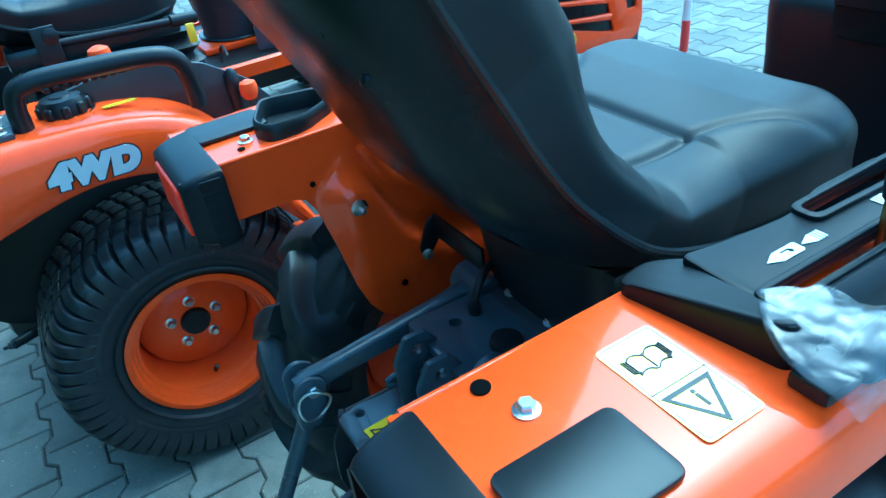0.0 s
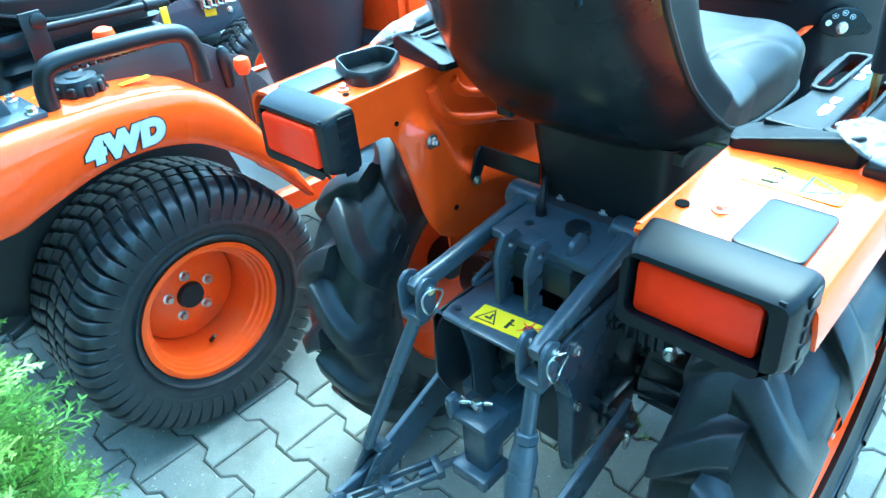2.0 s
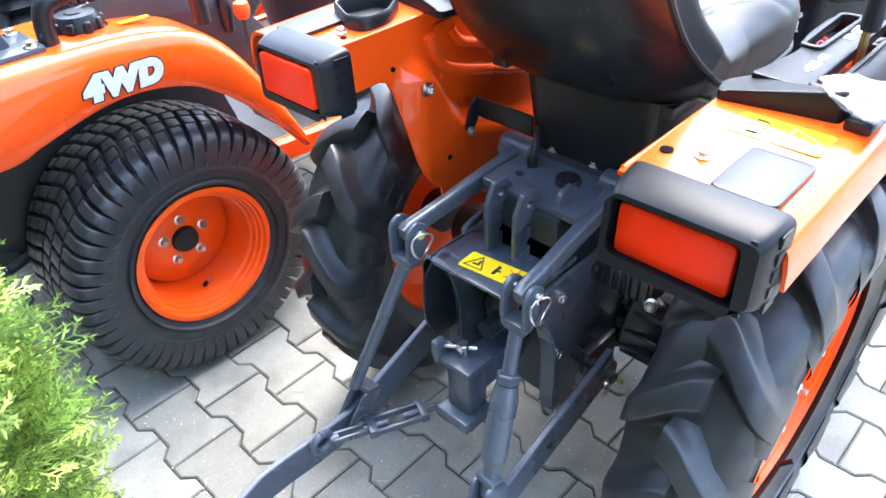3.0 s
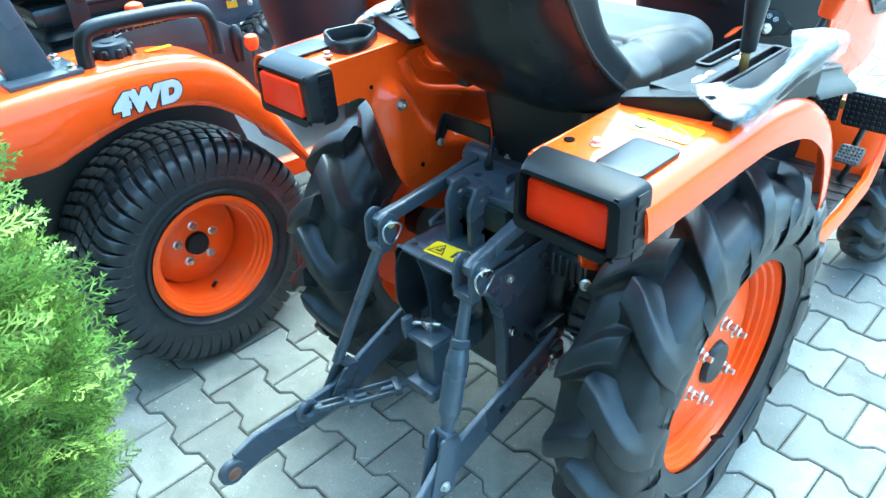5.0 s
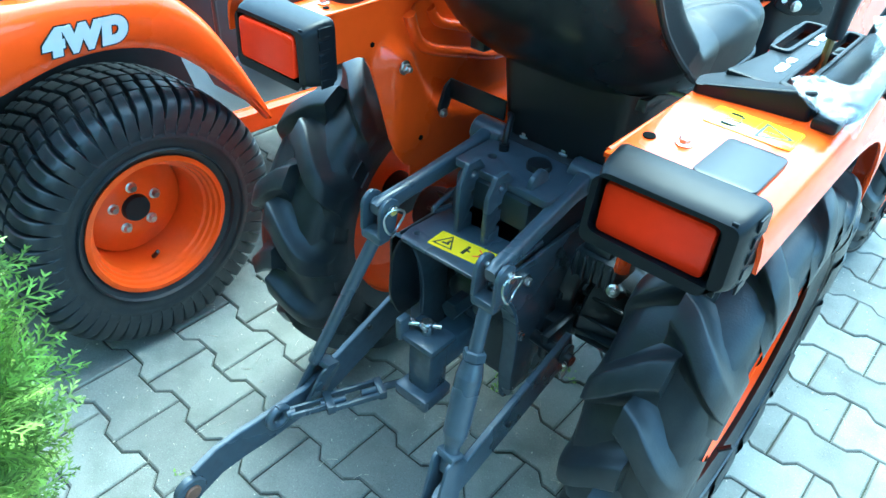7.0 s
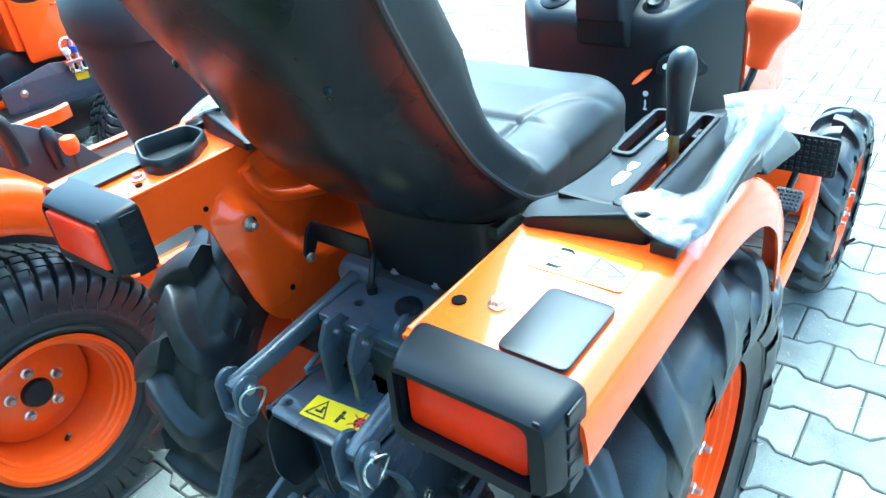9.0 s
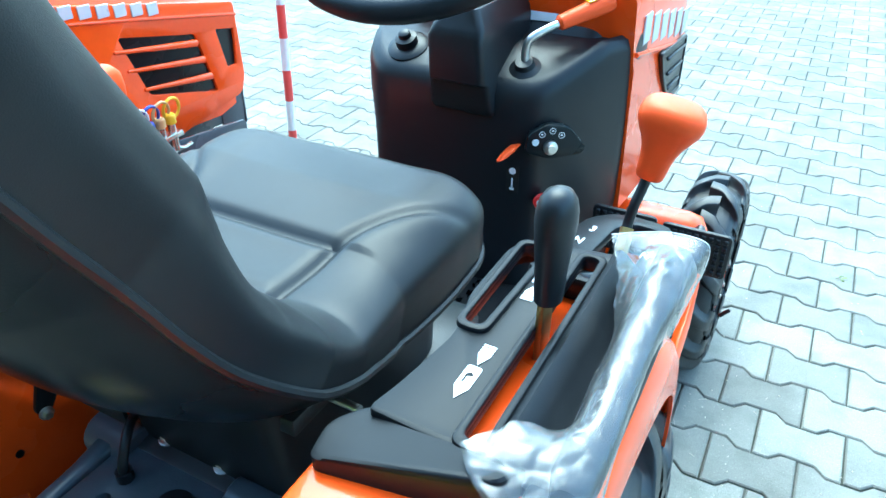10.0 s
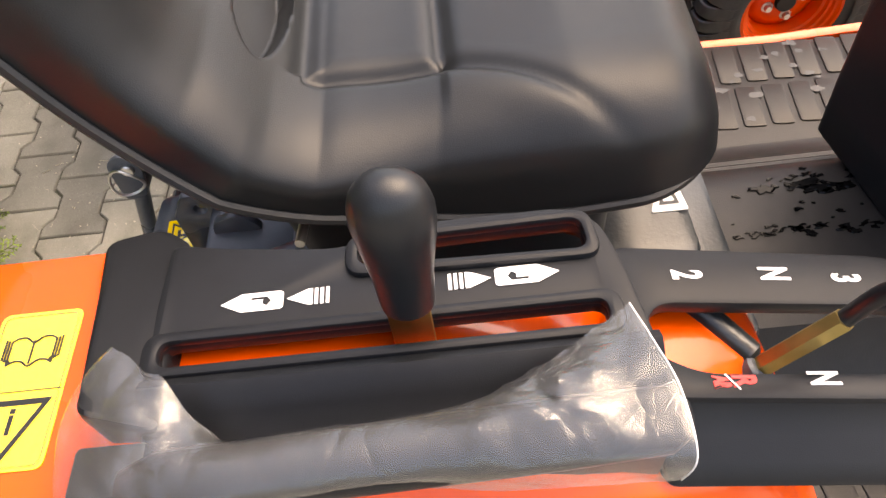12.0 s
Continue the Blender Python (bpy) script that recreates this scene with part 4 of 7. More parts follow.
# lift arms, rods, lower links
for s in (-1, 1):
    x0, x1 = 0.098, 0.114
    bm = bmesh.new()
    a, b = Vector((s * x0, -0.03, 0.716)), Vector((s * x1, -0.287, 0.681))
    d = (b - a).normalized()
    across = Vector((1, 0, 0))
    up = across.cross(d) * (1 if across.cross(d).z > 0 else -1)
    rings = []
    for k, w, h in ((-0.06, 0.014, 0.018), (0.0, 0.015, 0.021), (0.2, 0.011, 0.0155), (0.8, 0.0105, 0.0135), (1.0, 0.0105, 0.015), (1.06, 0.0095, 0.01)):
        p = a.lerp(b, k)
        rings.append([p + across * w * math.copysign(abs(math.cos(t)) ** 0.4, math.cos(t)) + up * h * math.copysign(abs(math.sin(t)) ** 0.4, math.sin(t)) for t in [2 * math.pi * q / 16 for q in range(16)]])
    loft(bm, rings)
    rod(bm, (s * (x0 - 0.03), -0.03, 0.716), (s * (x0 + 0.035), -0.03, 0.716), 0.026, None, 20, 0.003)
    arm = part("lift_arm", bm, GRAPHITE, tractor, "dark grey steel lift arm")
    bm = bmesh.new()
    rod(bm, (s * (x1 - 0.028), -0.287, 0.681), (s * (x1 + 0.03), -0.287, 0.681), 0.0085, None, 14, 0.0015)
    part("clevis_pin", bm, ZINC, arm, "zinc clevis pin")
    bm = bmesh.new()
    c = Vector((s * x1 + 0.033, -0.292, 0.668))
    ring_pts = [c + Vector((0.004 * math.sin(2 * t), 0.021 * math.sin(t), 0.021 * math.cos(t))) for t in [2 * math.pi * k / 24 for k in range(25)]]
    tube(bm, ring_pts, 0.0019, 8)
    part("pin_ring", bm, ZINC, arm, "steel ring of the pin")
    # fork and rod
    bm = bmesh.new()
    for o in (-0.019, 0.019):
        plate([rounded([(-0.314, 0.632), (-0.312, 0.692), (-0.292, 0.705), (-0.268, 0.69), (-0.282, 0.628)], 0.011)], 0.007, side(s * x1 + o), 0.0015, bm)
    box(bm, (s * x1, -0.3, 0.631), (0.044, 0.028, 0.018), 0.005)
    if s < 0:
        top, low = Vector((s * x1, -0.3, 0.626)), Vector((-0.177, -0.394, 0.365))
        rod(bm, top, low, 0.0115, 0.0115, 14)
    else:
        top, low = Vector((s * x1, -0.3, 0.628)), Vector((0.147, -0.405, 0.37))
        at = lambda k: top.lerp(low, k)
        rod(bm, top, at(0.35), 0.0115, 0.0115, 14)
        rod(bm, at(0.27), at(0.33), 0.018, 0.018, 6, 0.002)
        rod(bm, at(0.33), at(0.42), 0.0165, 0.021, 18)
        rod(bm, at(0.42), at(0.76), 0.021, 0.02, 18)
        rod(bm, at(0.76), at(0.83), 0.02, 0.014, 18)
        rod(bm, at(0.83), low, 0.0125, 0.0125, 14)
    lift = part("lift_rod", bm, GRAPHITE, tractor, "dark grey adjustable lift rod" if s > 0 else "dark grey lift rod")
    bm = bmesh.new()
    mid = Vector((0.152, -0.421, 0.335)) if s > 0 else Vector((-0.18, -0.4, 0.298))
    across = Vector((1, -0.1 * s, 0)).normalized()
    fork = [rounded([(-0.026, -0.045), (0.026, -0.045), (0.022, 0.06), (0.005, 0.072), (-0.015, 0.07), (-0.024, 0.06)], 0.006)]
    tilt = (top - low).normalized()
    for o in (-0.015, 0.015):
        plate(fork, 0.006, axes(mid + across * o, tilt.cross(across) * -1, tilt, across), 0.001, bm)
    box(bm, (0, 0, 0), (0.036, 0.03, 0.012), 0.003, axes(mid + tilt * 0.068, across, tilt.cross(across) * -1, tilt))
    part("lower_fork", bm, GRAPHITE, lift)
    for k in (1, -1):
        bm = bmesh.new()
        hexnut(bm, mid + across * 0.019 * k + tilt * -0.026, across * k, 0.0075, 0.008, True)
        part("fork_bolt", bm, ZINC, lift, "zinc bolt")
    # lower link
    bar_way = [(0.158, -0.095, 0.43), (0.157, -0.2, 0.395), (0.153, -0.42, 0.318), (0.172, -0.505, 0.289), (0.186, -0.555, 0.274), (0.19, -0.6, 0.264), (0.188, -0.645, 0.254)]
    if s < 0:
        bar_way = [(0.158, -0.095, 0.43), (0.165, -0.192, 0.384), (0.18, -0.4, 0.281), (0.193, -0.492, 0.2625), (0.2, -0.55, 0.258), (0.2, -0.598, 0.257), (0.192, -0.645, 0.253)]
    link_bar = bar_plate([(s * x, y, z) for x, y, z in bar_way], 0.068, 0.012, "lower_link", "dark grey flat steel lower link")
    bm = bmesh.new()
    rod(bm, (s * 0.18, -0.66, 0.25), (s * 0.196, -0.66, 0.25), 0.028, None, 24, 0.003)
    part("link_eye", bm, GRAPHITE, link_bar)
    bm = bmesh.new()
    rod(bm, (s * 0.176, -0.66, 0.25), (s * 0.2, -0.66, 0.25), 0.0145, None, 20, 0.002)
    part("link_ball", bm, RUST, link_bar, "worn bare steel ball")
    bm = bmesh.new()
    rod(bm, (s * 0.16, -0.27, 0.372), (s * 0.167, -0.27, 0.372), 0.006, None, 12)
    part("link_hole_bolt", bm, BLACK, link_bar)
    # pivot of the link
    bm = bmesh.new()
    rod(bm, (s * 0.08, -0.115, 0.424), (s * 0.184, -0.125, 0.424), 0.0115, None, 18, 0.002)
    rod(bm, (s * 0.164, -0.115, 0.424), (s * 0.17, -0.115, 0.424), 0.02, None, 20, 0.001)
    box(bm, (s * 0.125, -0.085, 0.42), (0.02, 0.09, 0.06), 0.008)
    box(bm, (s * 0.105, -0.06, 0.42), (0.05, 0.05, 0.05), 0.008)
    part("link_pivot", bm, CAST, tractor)
    bm = bmesh.new()
    hexnut(bm, (s * 0.177, -0.137, 0.426), (s * 0.3, -0.8, 0.3), 0.004, 0.012, False)
    c = Vector((s * 0.179, -0.14, 0.41))
    tube(bm, [c + Vector((0, 0.012 * math.sin(t), 0.016 * math.cos(t))) for t in [2 * math.pi * k / 18 for k in range(19)]], 0.0014, 6)
    part("linch_pin", bm, ZINC, tractor, "zinc linch pin")

# check chain with its tensioner
bm = bmesh.new()
e0, e1 = Vector((-0.175, -0.484, 0.292)), Vector((-0.068, -0.25, 0.288))
at = lambda k: e0.lerp(e1, k)
d = (e1 - e0).normalized()
rod(bm, at(0.06), at(0.12), 0.008, None, 10)
tube(bm, [e0 + Vector((0.0, 0.019 * math.sin(t), 0.019 * math.cos(t))) for t in [2 * math.pi * k / 20 for k in range(21)]], 0.0075, 10)
chain = part("check_chain", bm, GRAPHITE, tractor, "dark steel stabiliser rod with hook")
for k0, k1 in ((0.3, 0.48), (0.6, 1.0)):
    bm = bmesh.new()
    rod(bm, at(k0), at(k1), 0.0072, None, 10)
    part("threaded_rod", bm, GRAPHITE, chain)
bm = bmesh.new()
flat_up = Vector((0, 0, 1)) - d * d.z
across = d.cross(flat_up).normalized()
for o in (-0.0165, 0.0165):
    box(bm, (0, 0, 0), (0.008, 0.013, 0.1), 0.002, axes(at(0.55) + across * o, across, flat_up, d))
for k in (0.36, 0.74):
    box(bm, (0, 0, 0), (0.043, 0.02, 0.016), 0.003, axes(at(k), across, flat_up, d))
part("turnbuckle", bm, GRAPHITE, chain, "open steel turnbuckle")
bm = bmesh.new()
for o in (-0.008, 0.008):
    box(bm, (0, 0, 0), (0.006, 0.013, 0.066), 0.002, axes(at(0.21) + across * o, across, flat_up, d))
part("shackle", bm, GRAPHITE, chain, "steel shackle")

# top plate with sticker, side plates, top link brackets
bm = plate([rounded([(-0.092, -0.268), (-0.1, -0.235), (-0.085, -0.12), (0.09, -0.12), (0.09, -0.272)], 0.008), circle2(-0.08, -0.24, 0.006)], 0.006, axes((0, 0, 0.622), (1, 0, 0.06), (0, 1, 0), (-0.06, 0, 1)), 0.001)
hitch_plate = part("hitch_plate", bm, GRAPHITE, tractor, "dark grey steel hitch cover plate")
tilted = axes((0.005, -0.226, 0.6262), (1, 0.06, 0.06), (-0.06, 1, 0), (-0.06, 0, 1))
bm = plate([rounded([(-0.055, -0.021), (-0.055, 0.021), (0.06, 0.021), (0.06, -0.021)], 0.002)], 0.0008, tilted)
sticker = part("pto_sticker", bm, YELLOW, hitch_plate, "yellow warning sticker with three pictograms")
bm = bmesh.new()
plate([[(-0.05, -0.015), (-0.03, 0.018), (-0.011, -0.015)], [(-0.0455, -0.0125), (-0.03, 0.0135), (-0.0155, -0.0125)]], 0.0004, tilted @ flat(0, 0, 0.0007), 0, bm)
box(bm, (-0.03, -0.005, 0.0007), (0.013, 0.004, 0.0004), m=tilted @ pose(0, 0, 0, 0, 0, 0))
box(bm, (-0.027, 0.001, 0.0007), (0.004, 0.01, 0.0004), m=tilted)
plate([circle2(0.007, 0.008, 0.0035, 10)], 0.0004, tilted @ flat(0, 0, 0.0007), 0, bm)
box(bm, (0.007, -0.004, 0.0007), (0.006, 0.016, 0.0004), m=tilted)
box(bm, (0.012, -0.001, 0.0007), (0.008, 0.003, 0.0004), m=tilted)
plate([circle2(0.04, 0.002, 0.009, 14)], 0.0004, tilted @ flat(0, 0, 0.0007), 0, bm)
tagged(part("pictogram", bm, INK, sticker, "black pictograms", smooth=False), kind="stuff")
bm = bmesh.new()
for k in (35, 90, -35):
    box(bm, (0, 0, 0.0012), (0.036, 0.0022, 0.0004), m=tilted @ flat(0.04, 0.002, 0) @ pose(0, 0, 0, 0, 0, k))
part("red_cross", bm, REDINK, sticker, "red crossing lines", smooth=False)
for s in (-1, 1):
    out = rounded([(-0.262, 0.618), (-0.235, 0.585), (-0.205, 0.5), (-0.205, 0.385), (-0.19, 0.31), (-0.02, 0.3), (0.02, 0.45), (0.02, 0.62)], [0.004, 0.03, 0.05, 0.05, 0.02, 0.01, 0.02, 0.004])
    bm = plate([out], 0.008, side(s * 0.093), 0.0015)
    sp = part("side_plate", bm, GRAPHITE, tractor, "dark grey steel side plate")
    bm = bmesh.new()
    edge = smooth_path([Vector((0, y, z)) for y, z in ((-0.258, 0.612), (-0.232, 0.574), (-0.212, 0.52), (-0.2045, 0.45), (-0.2035, 0.39), (-0.194, 0.34))], 4)
    rings = []
    for i, q in enumerate(edge):
        t = (edge[min(i + 1, len(edge) - 1)] - edge[max(i - 1, 0)]).normalized()
        n, w = Vector((0, t.z, -t.y)), 0.024 * min(1, 0.35 + 1.6 * math.sin(math.pi * (0.08 + 0.84 * i / (len(edge) - 1))))
        rings.append([q + Vector((s * x, 0, 0)) + n * d for x, d in ((0.094, -0.003), (0.094 + w, -0.003), (0.0955 + w, 0), (0.094 + w, 0.003), (0.094, 0.003))])
    loft(bm, rings)
    part("bent_flange", bm, GRAPHITE, sp)
    for y, z in ((-0.172, 0.583), (-0.168, 0.459), (-0.06, 0.56), (-0.05, 0.48), (-0.02, 0.5), (-0.08, 0.59)):
        bm = bmesh.new()
        hexnut(bm, (s * 0.0975, y, z), (s, 0, 0), 0.0075, 0.009, True)
        part("side_bolt", bm, ZINC if y < -0.1 else CAST, sp, "zinc bolt" if y < -0.1 else "")
bm = plate([rounded([(-0.26, 0.44), (-0.285, 0.5), (-0.28, 0.585), (-0.25, 0.615), (-0.2, 0.615), (-0.2, 0.44)], 0.02)], 0.006, side(-0.098), 0.001)
plate([rounded([(-0.26, 0.45), (-0.26, 0.6), (-0.1, 0.6), (-0.1, 0.45)], 0.01)], 0.005, axes((0, 0, 0), (0, 1, 0), (0, 0, 1), (1, 0.0, 0)) @ flat(0, 0, -0.12), 0.001, bm)
part("shaft_shield", bm, BLACK, tractor, "black power take-off shield")
bm = bmesh.new()
rod(bm, (0, -0.24, 0.5), (0, -0.1, 0.5), 0.018, None, 6)
lathe(bm, [(0.045, 0), (0.045, 0.02), (0.03, 0.03)], axes((0, -0.17, 0.5), (1, 0, 0), (0, 0, 1), (0, -1, 0)), 28)
part("power_shaft", bm, CAST, tractor, "black power take-off shaft")
for x in (-0.036, 0.02):
    bm = plate([rounded([(-0.196, 0.62), (-0.196, 0.712), (-0.178, 0.744), (-0.15, 0.744), (-0.134, 0.722), (-0.13, 0.62)], 0.004), circle2(-0.163, 0.722, 0.0075), circle2(-0.161, 0.685, 0.006), circle2(-0.161, 0.652, 0.006)], 0.009, side(x), 0.0015)
    part("top_link_bracket", bm, GRAPHITE, tractor, "steel bracket plate with three holes")
bm = plate([rounded([(-0.15, 0.62), (-0.14, 0.74), (-0.11, 0.75), (-0.09, 0.73), (-0.09, 0.62)], 0.012)], 0.01, side(0.058), 0.0015)
for z in (0.7, 0.66):
    hexnut(bm, (0.063, -0.115, z), (1, 0, 0), 0.008, 0.009, True)
part("bracket_cheek", bm, GRAPHITE, tractor, "bolted steel cheek plate")
bm = bmesh.new()
hexnut(bm, (-0.088, -0.1, 0.66), (-0.4, -0.8, 0.3), 0.006, 0.014, True, 0.008)
part("hydraulic_fitting", bm, ZINC, tractor, "zinc fitting")
bm = bmesh.new()
tube(bm, smooth_path([(-0.08, -0.14, 0.63), (-0.09, -0.19, 0.64), (-0.085, -0.05, 0.67), (-0.09, 0.02, 0.66)], 5), 0.005, 8)
part("control_rod", bm, GRAPHITE, tractor)
# drawbar coupling
bm = bmesh.new()
box(bm, (-0.012, -0.275, 0.395), (0.052, 0.05, 0.13), 0.008)
coupling = part("drawbar_coupling", bm, GRAPHITE, tractor, "dark grey cast drawbar coupling")
for name, c, size, soft_edge in (("coupling_foot", (-0.012, -0.285, 0.335), (0.075, 0.07, 0.028), 0.006), ("coupling_jaw", (-0.012, -0.282, 0.462), (0.08, 0.064, 0.016), 0.006), ("jaw_stop", (-0.045, -0.306, 0.478), (0.014, 0.024, 0.046), 0.004), ("drawbar", (-0.012, -0.16, 0.41), (0.05, 0.2, 0.06), 0.006)):
    bm = bmesh.new()
    box(bm, c, size, soft_edge)
    part(name, bm, GRAPHITE, coupling)
bm = bmesh.new()
rod(bm, (-0.048, -0.3, 0.482), (0.01, -0.27, 0.488), 0.0045, None, 10)
rod(bm, (-0.045, -0.283, 0.48), (0.0, -0.295, 0.49), 0.0035, None, 10)
rod(bm, (-0.012, -0.282, 0.46), (-0.012, -0.282, 0.496), 0.011, None, 14, 0.002)
part("coupling_pin", bm, ZINC, coupling, "zinc locking pin")

# axle housings and hydraulics
for s in (-1, 1):
    bm = bmesh.new()
    rod(bm, (s * 0.08, 0.06, 0.46), (s * 0.125, 0.06, 0.46), 0.118, 0.114, 32, 0.006)
    rod(bm, (s * 0.125, 0.05, 0.437), (s * 0.255, 0.06, 0.425), 0.088, 0.064, 28, 0.006)
    rod(bm, (s * 0.25, 0.07, 0.425), (s * 0.262, 0.07, 0.425), 0.069, None, 28, 0.003)
    rod(bm, (s * 0.255, 0.08, 0.4), (s * 0.34, 0.084, 0.392), 0.06, 0.055, 24, 0.006)
    axle = part("axle_housing", bm, CAST, tractor, "black ribbed axle housing")
    for k in range(7):
        t = radians(120 + 25 * k)
        c = Vector((0, math.cos(t), math.sin(t)))
        bm = bmesh.new()
        box(bm, (0, 0, 0), (0.125, 0.007, 0.02), 0.002, axes(Vector((s * 0.19, 0.054, 0.431)) + c * 0.081, (1, 0, 0), c.cross(Vector((1, 0, 0))) * -1, c), 1)
        part("cooling_fin", bm, CAST, axle)
    for k in range(6):
        t = 2.3 + k * 0.45
        bm = bmesh.new()
        hexnut(bm, (s * 0.126, 0.07 + 0.1 * math.cos(t), 0.46 + 0.1 * math.sin(t)), (s, 0, 0), 0.008, 0.01, True)
        part("housing_bolt", bm, CAST, axle)
bm = bmesh.new()
box(bm, (0.17, -0.055, 0.6), (0.08, 0.08, 0.052), 0.008)
box(bm, (0.165, -0.06, 0.632), (0.05, 0.05, 0.02), 0.005)
for k in range(5):
    box(bm, (0.139 + 0.0155 * k, -0.096, 0.6), (0.006, 0.012, 0.046), 0.002, seg=1)
rod(bm, (0.2, -0.07, 0.575), (0.222, -0.085, 0.572), 0.011, None, 14, 0.002)
rod(bm, (0.12, -0.06, 0.575), (0.15, -0.06, 0.575), 0.02, None, 18, 0.003)
valve = part("hydraulic_valve", bm, CAST, tractor, "black hydraulic valve block")
bm = bmesh.new()
hexnut(bm, (0.213, -0.1, 0.588), (0.3, -0.8, 0.5), 0.0075, 0.02, True, 0.01)
part("valve_fitting", bm, ZINC, valve, "zinc fitting")
bm = bmesh.new()
tube(bm, smooth_path([(0.2, -0.05, 0.62), (0.22, -0.02, 0.66), (0.2, 0.06, 0.7), (0.12, 0.1, 0.7)], 6), 0.008, 10)
part("hydraulic_hose", bm, BLACK, valve, "black hydraulic hose")
# bracket between panel and seat base
bm = plate([rounded([(-0.05, 0.715), (-0.06, 0.735), (-0.045, 0.775), (-0.03, 0.785), (-0.018, 0.77), (-0.03, 0.74)], 0.006)], 0.006, side(-0.202), 0.001)
box(bm, (-0.14, -0.03, 0.768), (0.125, 0.005, 0.036), 0.001)
part("seat_bracket", bm, BLACK, tractor, "black flat steel bracket")
bm = bmesh.new()
hexnut(bm, (-0.198, -0.05, 0.727), (1, -0.2, 0), 0.006, 0.008, True)
part("bracket_bolt", bm, ZINC, tractor, "zinc bolt")

# ---- lever console on the near side ----
console_out = rounded([(0.268, -0.058), (0.266, -0.052), (0.272, -0.025), (0.282, 0.05), (0.268, 0.1), (0.268, 0.185), (0.28, 0.205), (0.31, 0.213), (0.372, 0.222), (0.372, -0.064)], [0.012, 0.01, 0.02, 0.02, 0.012, 0.014, 0.012, 0.01, 0.004, 0.012])
slot_a = rounded([(0.3385, -0.052), (0.3385, 0.198), (0.3535, 0.198), (0.3535, -0.052)], 0.007)
slot_b = rounded([(0.2825, 0.06), (0.2805, 0.193), (0.3025, 0.195), (0.2985, 0.06)], 0.008)
bm = plate([console_out, slot_a, slot_b], 0.012, flat(0, 0, 0.957), 0.003)
console = part("lever_console", bm, CONSOLE, tractor, "black plastic lever console with slots")
bm = bmesh.new()
loft(bm, [[Vector((x, y, z)) for x, y in console_out] for z in (0.938, 0.9535)], cap=False)
part("console_skirt", bm, CONSOLE, console)
bm = bmesh.new()
loft(bm, [[Vector((0.32 + (x - 0.32) * (1 - k * 0.6), -0.075 + (y + 0.075) * (1 - k * 2), z + h * (0.953 + 0.19 * (x - 0.25) - 0.25 * max(0, x - 0.3) * max(0, y + 0.08) / 0.03 - z))) for x, y in rounded([(0.25, -0.108), (0.242, -0.072), (0.264, -0.045), (0.33, -0.05), (0.386, -0.05), (0.384, -0.085)], [0.01, 0.012, 0.015, 0.01, 0.006, 0.008])] for z, k, h in ((0.9415, 0, 0), (0.95, 0.0, 0.75), (0.95, 0.03, 0.95), (0.95, 0.09, 1.0))])
part("console_end", bm, CONSOLE, console, "moulded console end")
bm = bmesh.new()
box(bm, (0.404, -0.075, 0.947), (0.03, 0.04, 0.014), 0.004)
part("end_cap", bm, BLACK, console)
# raised rims of the slots
for slot, h in ((rounded([(0.3315, -0.062), (0.3315, 0.207), (0.36, 0.207), (0.36, -0.062)], 0.012), slot_a), (rounded([(0.276, 0.052), (0.274, 0.2), (0.309, 0.203), (0.3055, 0.052)], 0.012), slot_b)):
    bm = plate([slot, h], 0.008, flat(0, 0, 0.9635), 0.0025)
    part("slot_rim", bm, CONSOLE, console)
# outer ledge and rail of the console
bm = bmesh.new()
sec = [(0.36, 0.9645), (0.366, 0.968), (0.372, 0.965), (0.38, 0.957), (0.39, 0.948), (0.404, 0.944), (0.404, 0.938), (0.36, 0.938)]
loft(bm, [[Vector((x, y, z + 0.0)) for x, z in sec] for y in (-0.06, 0.0, 0.1, 0.222)])
part("console_ridge", bm, CONSOLE, console)
bm = bmesh.new()
way = [(-0.062, 0.957, 0.011), (-0.045, 0.96, 0.0165), (0.06, 0.968, 0.0172), (0.16, 0.977, 0.0172), (0.21, 0.982, 0.016), (0.22, 0.981, 0.009)]
loft(bm, [[Vector((0.416 + r * math.cos(t), y, z - 0.002 + r * math.sin(t))) for t in [2 * math.pi * q / 16 for q in range(16)]] for y, z, r in way])
loft(bm, [[Vector((x, y, z)) for y, z in ((-0.08, 0.93), (0.2, 0.9), (0.22, 0.89), (0.22, 0.965), (0.1, 0.957), (-0.08, 0.945))] for x in (0.396, 0.413)])
part("console_wall", bm, CONSOLE, console, "grey plastic side wall with rounded rail")
# pictograms
arrow = [(0, 0), (0.014, 0.0085), (0.04, 0.0085), (0.042, 0.0065), (0.042, -0.0065), (0.04, -0.0085), (0.014, -0.0085)]
head = [(0, 0), (0.014, 0.0075), (0.017, 0.0075), (0.017, -0.0075), (0.014, -0.0075)]
for y0, k in ((-0.021, 1), (0.176, -1)):
    on = lambda o: axes((0.3155, y0 + o * k * 0.88, 0.9636), (0, k, 0), (k * -1.0, 0, 0), (0, 0, 1)) @ Matrix.Diagonal((0.88, 0.72, 1, 1))
    bm = plate([arrow, [(0.02, 0.0045), (0.031, 0.0045), (0.034, 0.0), (0.031, -0.0045), (0.028, -0.002), (0.028, 0.002), (0.02, 0.002)]], 0.0006, on(0))
    plate([head], 0.0006, on(0.0445), 0, bm)
    for q in range(3):
        box(bm, (0.0195 + q * 0.0038, 0, 0), (0.0022, 0.015, 0.0006), 0, on(0.0445))
    part("lever_symbol", bm, WHITE, console, "white arrow and implement symbol", smooth=False)

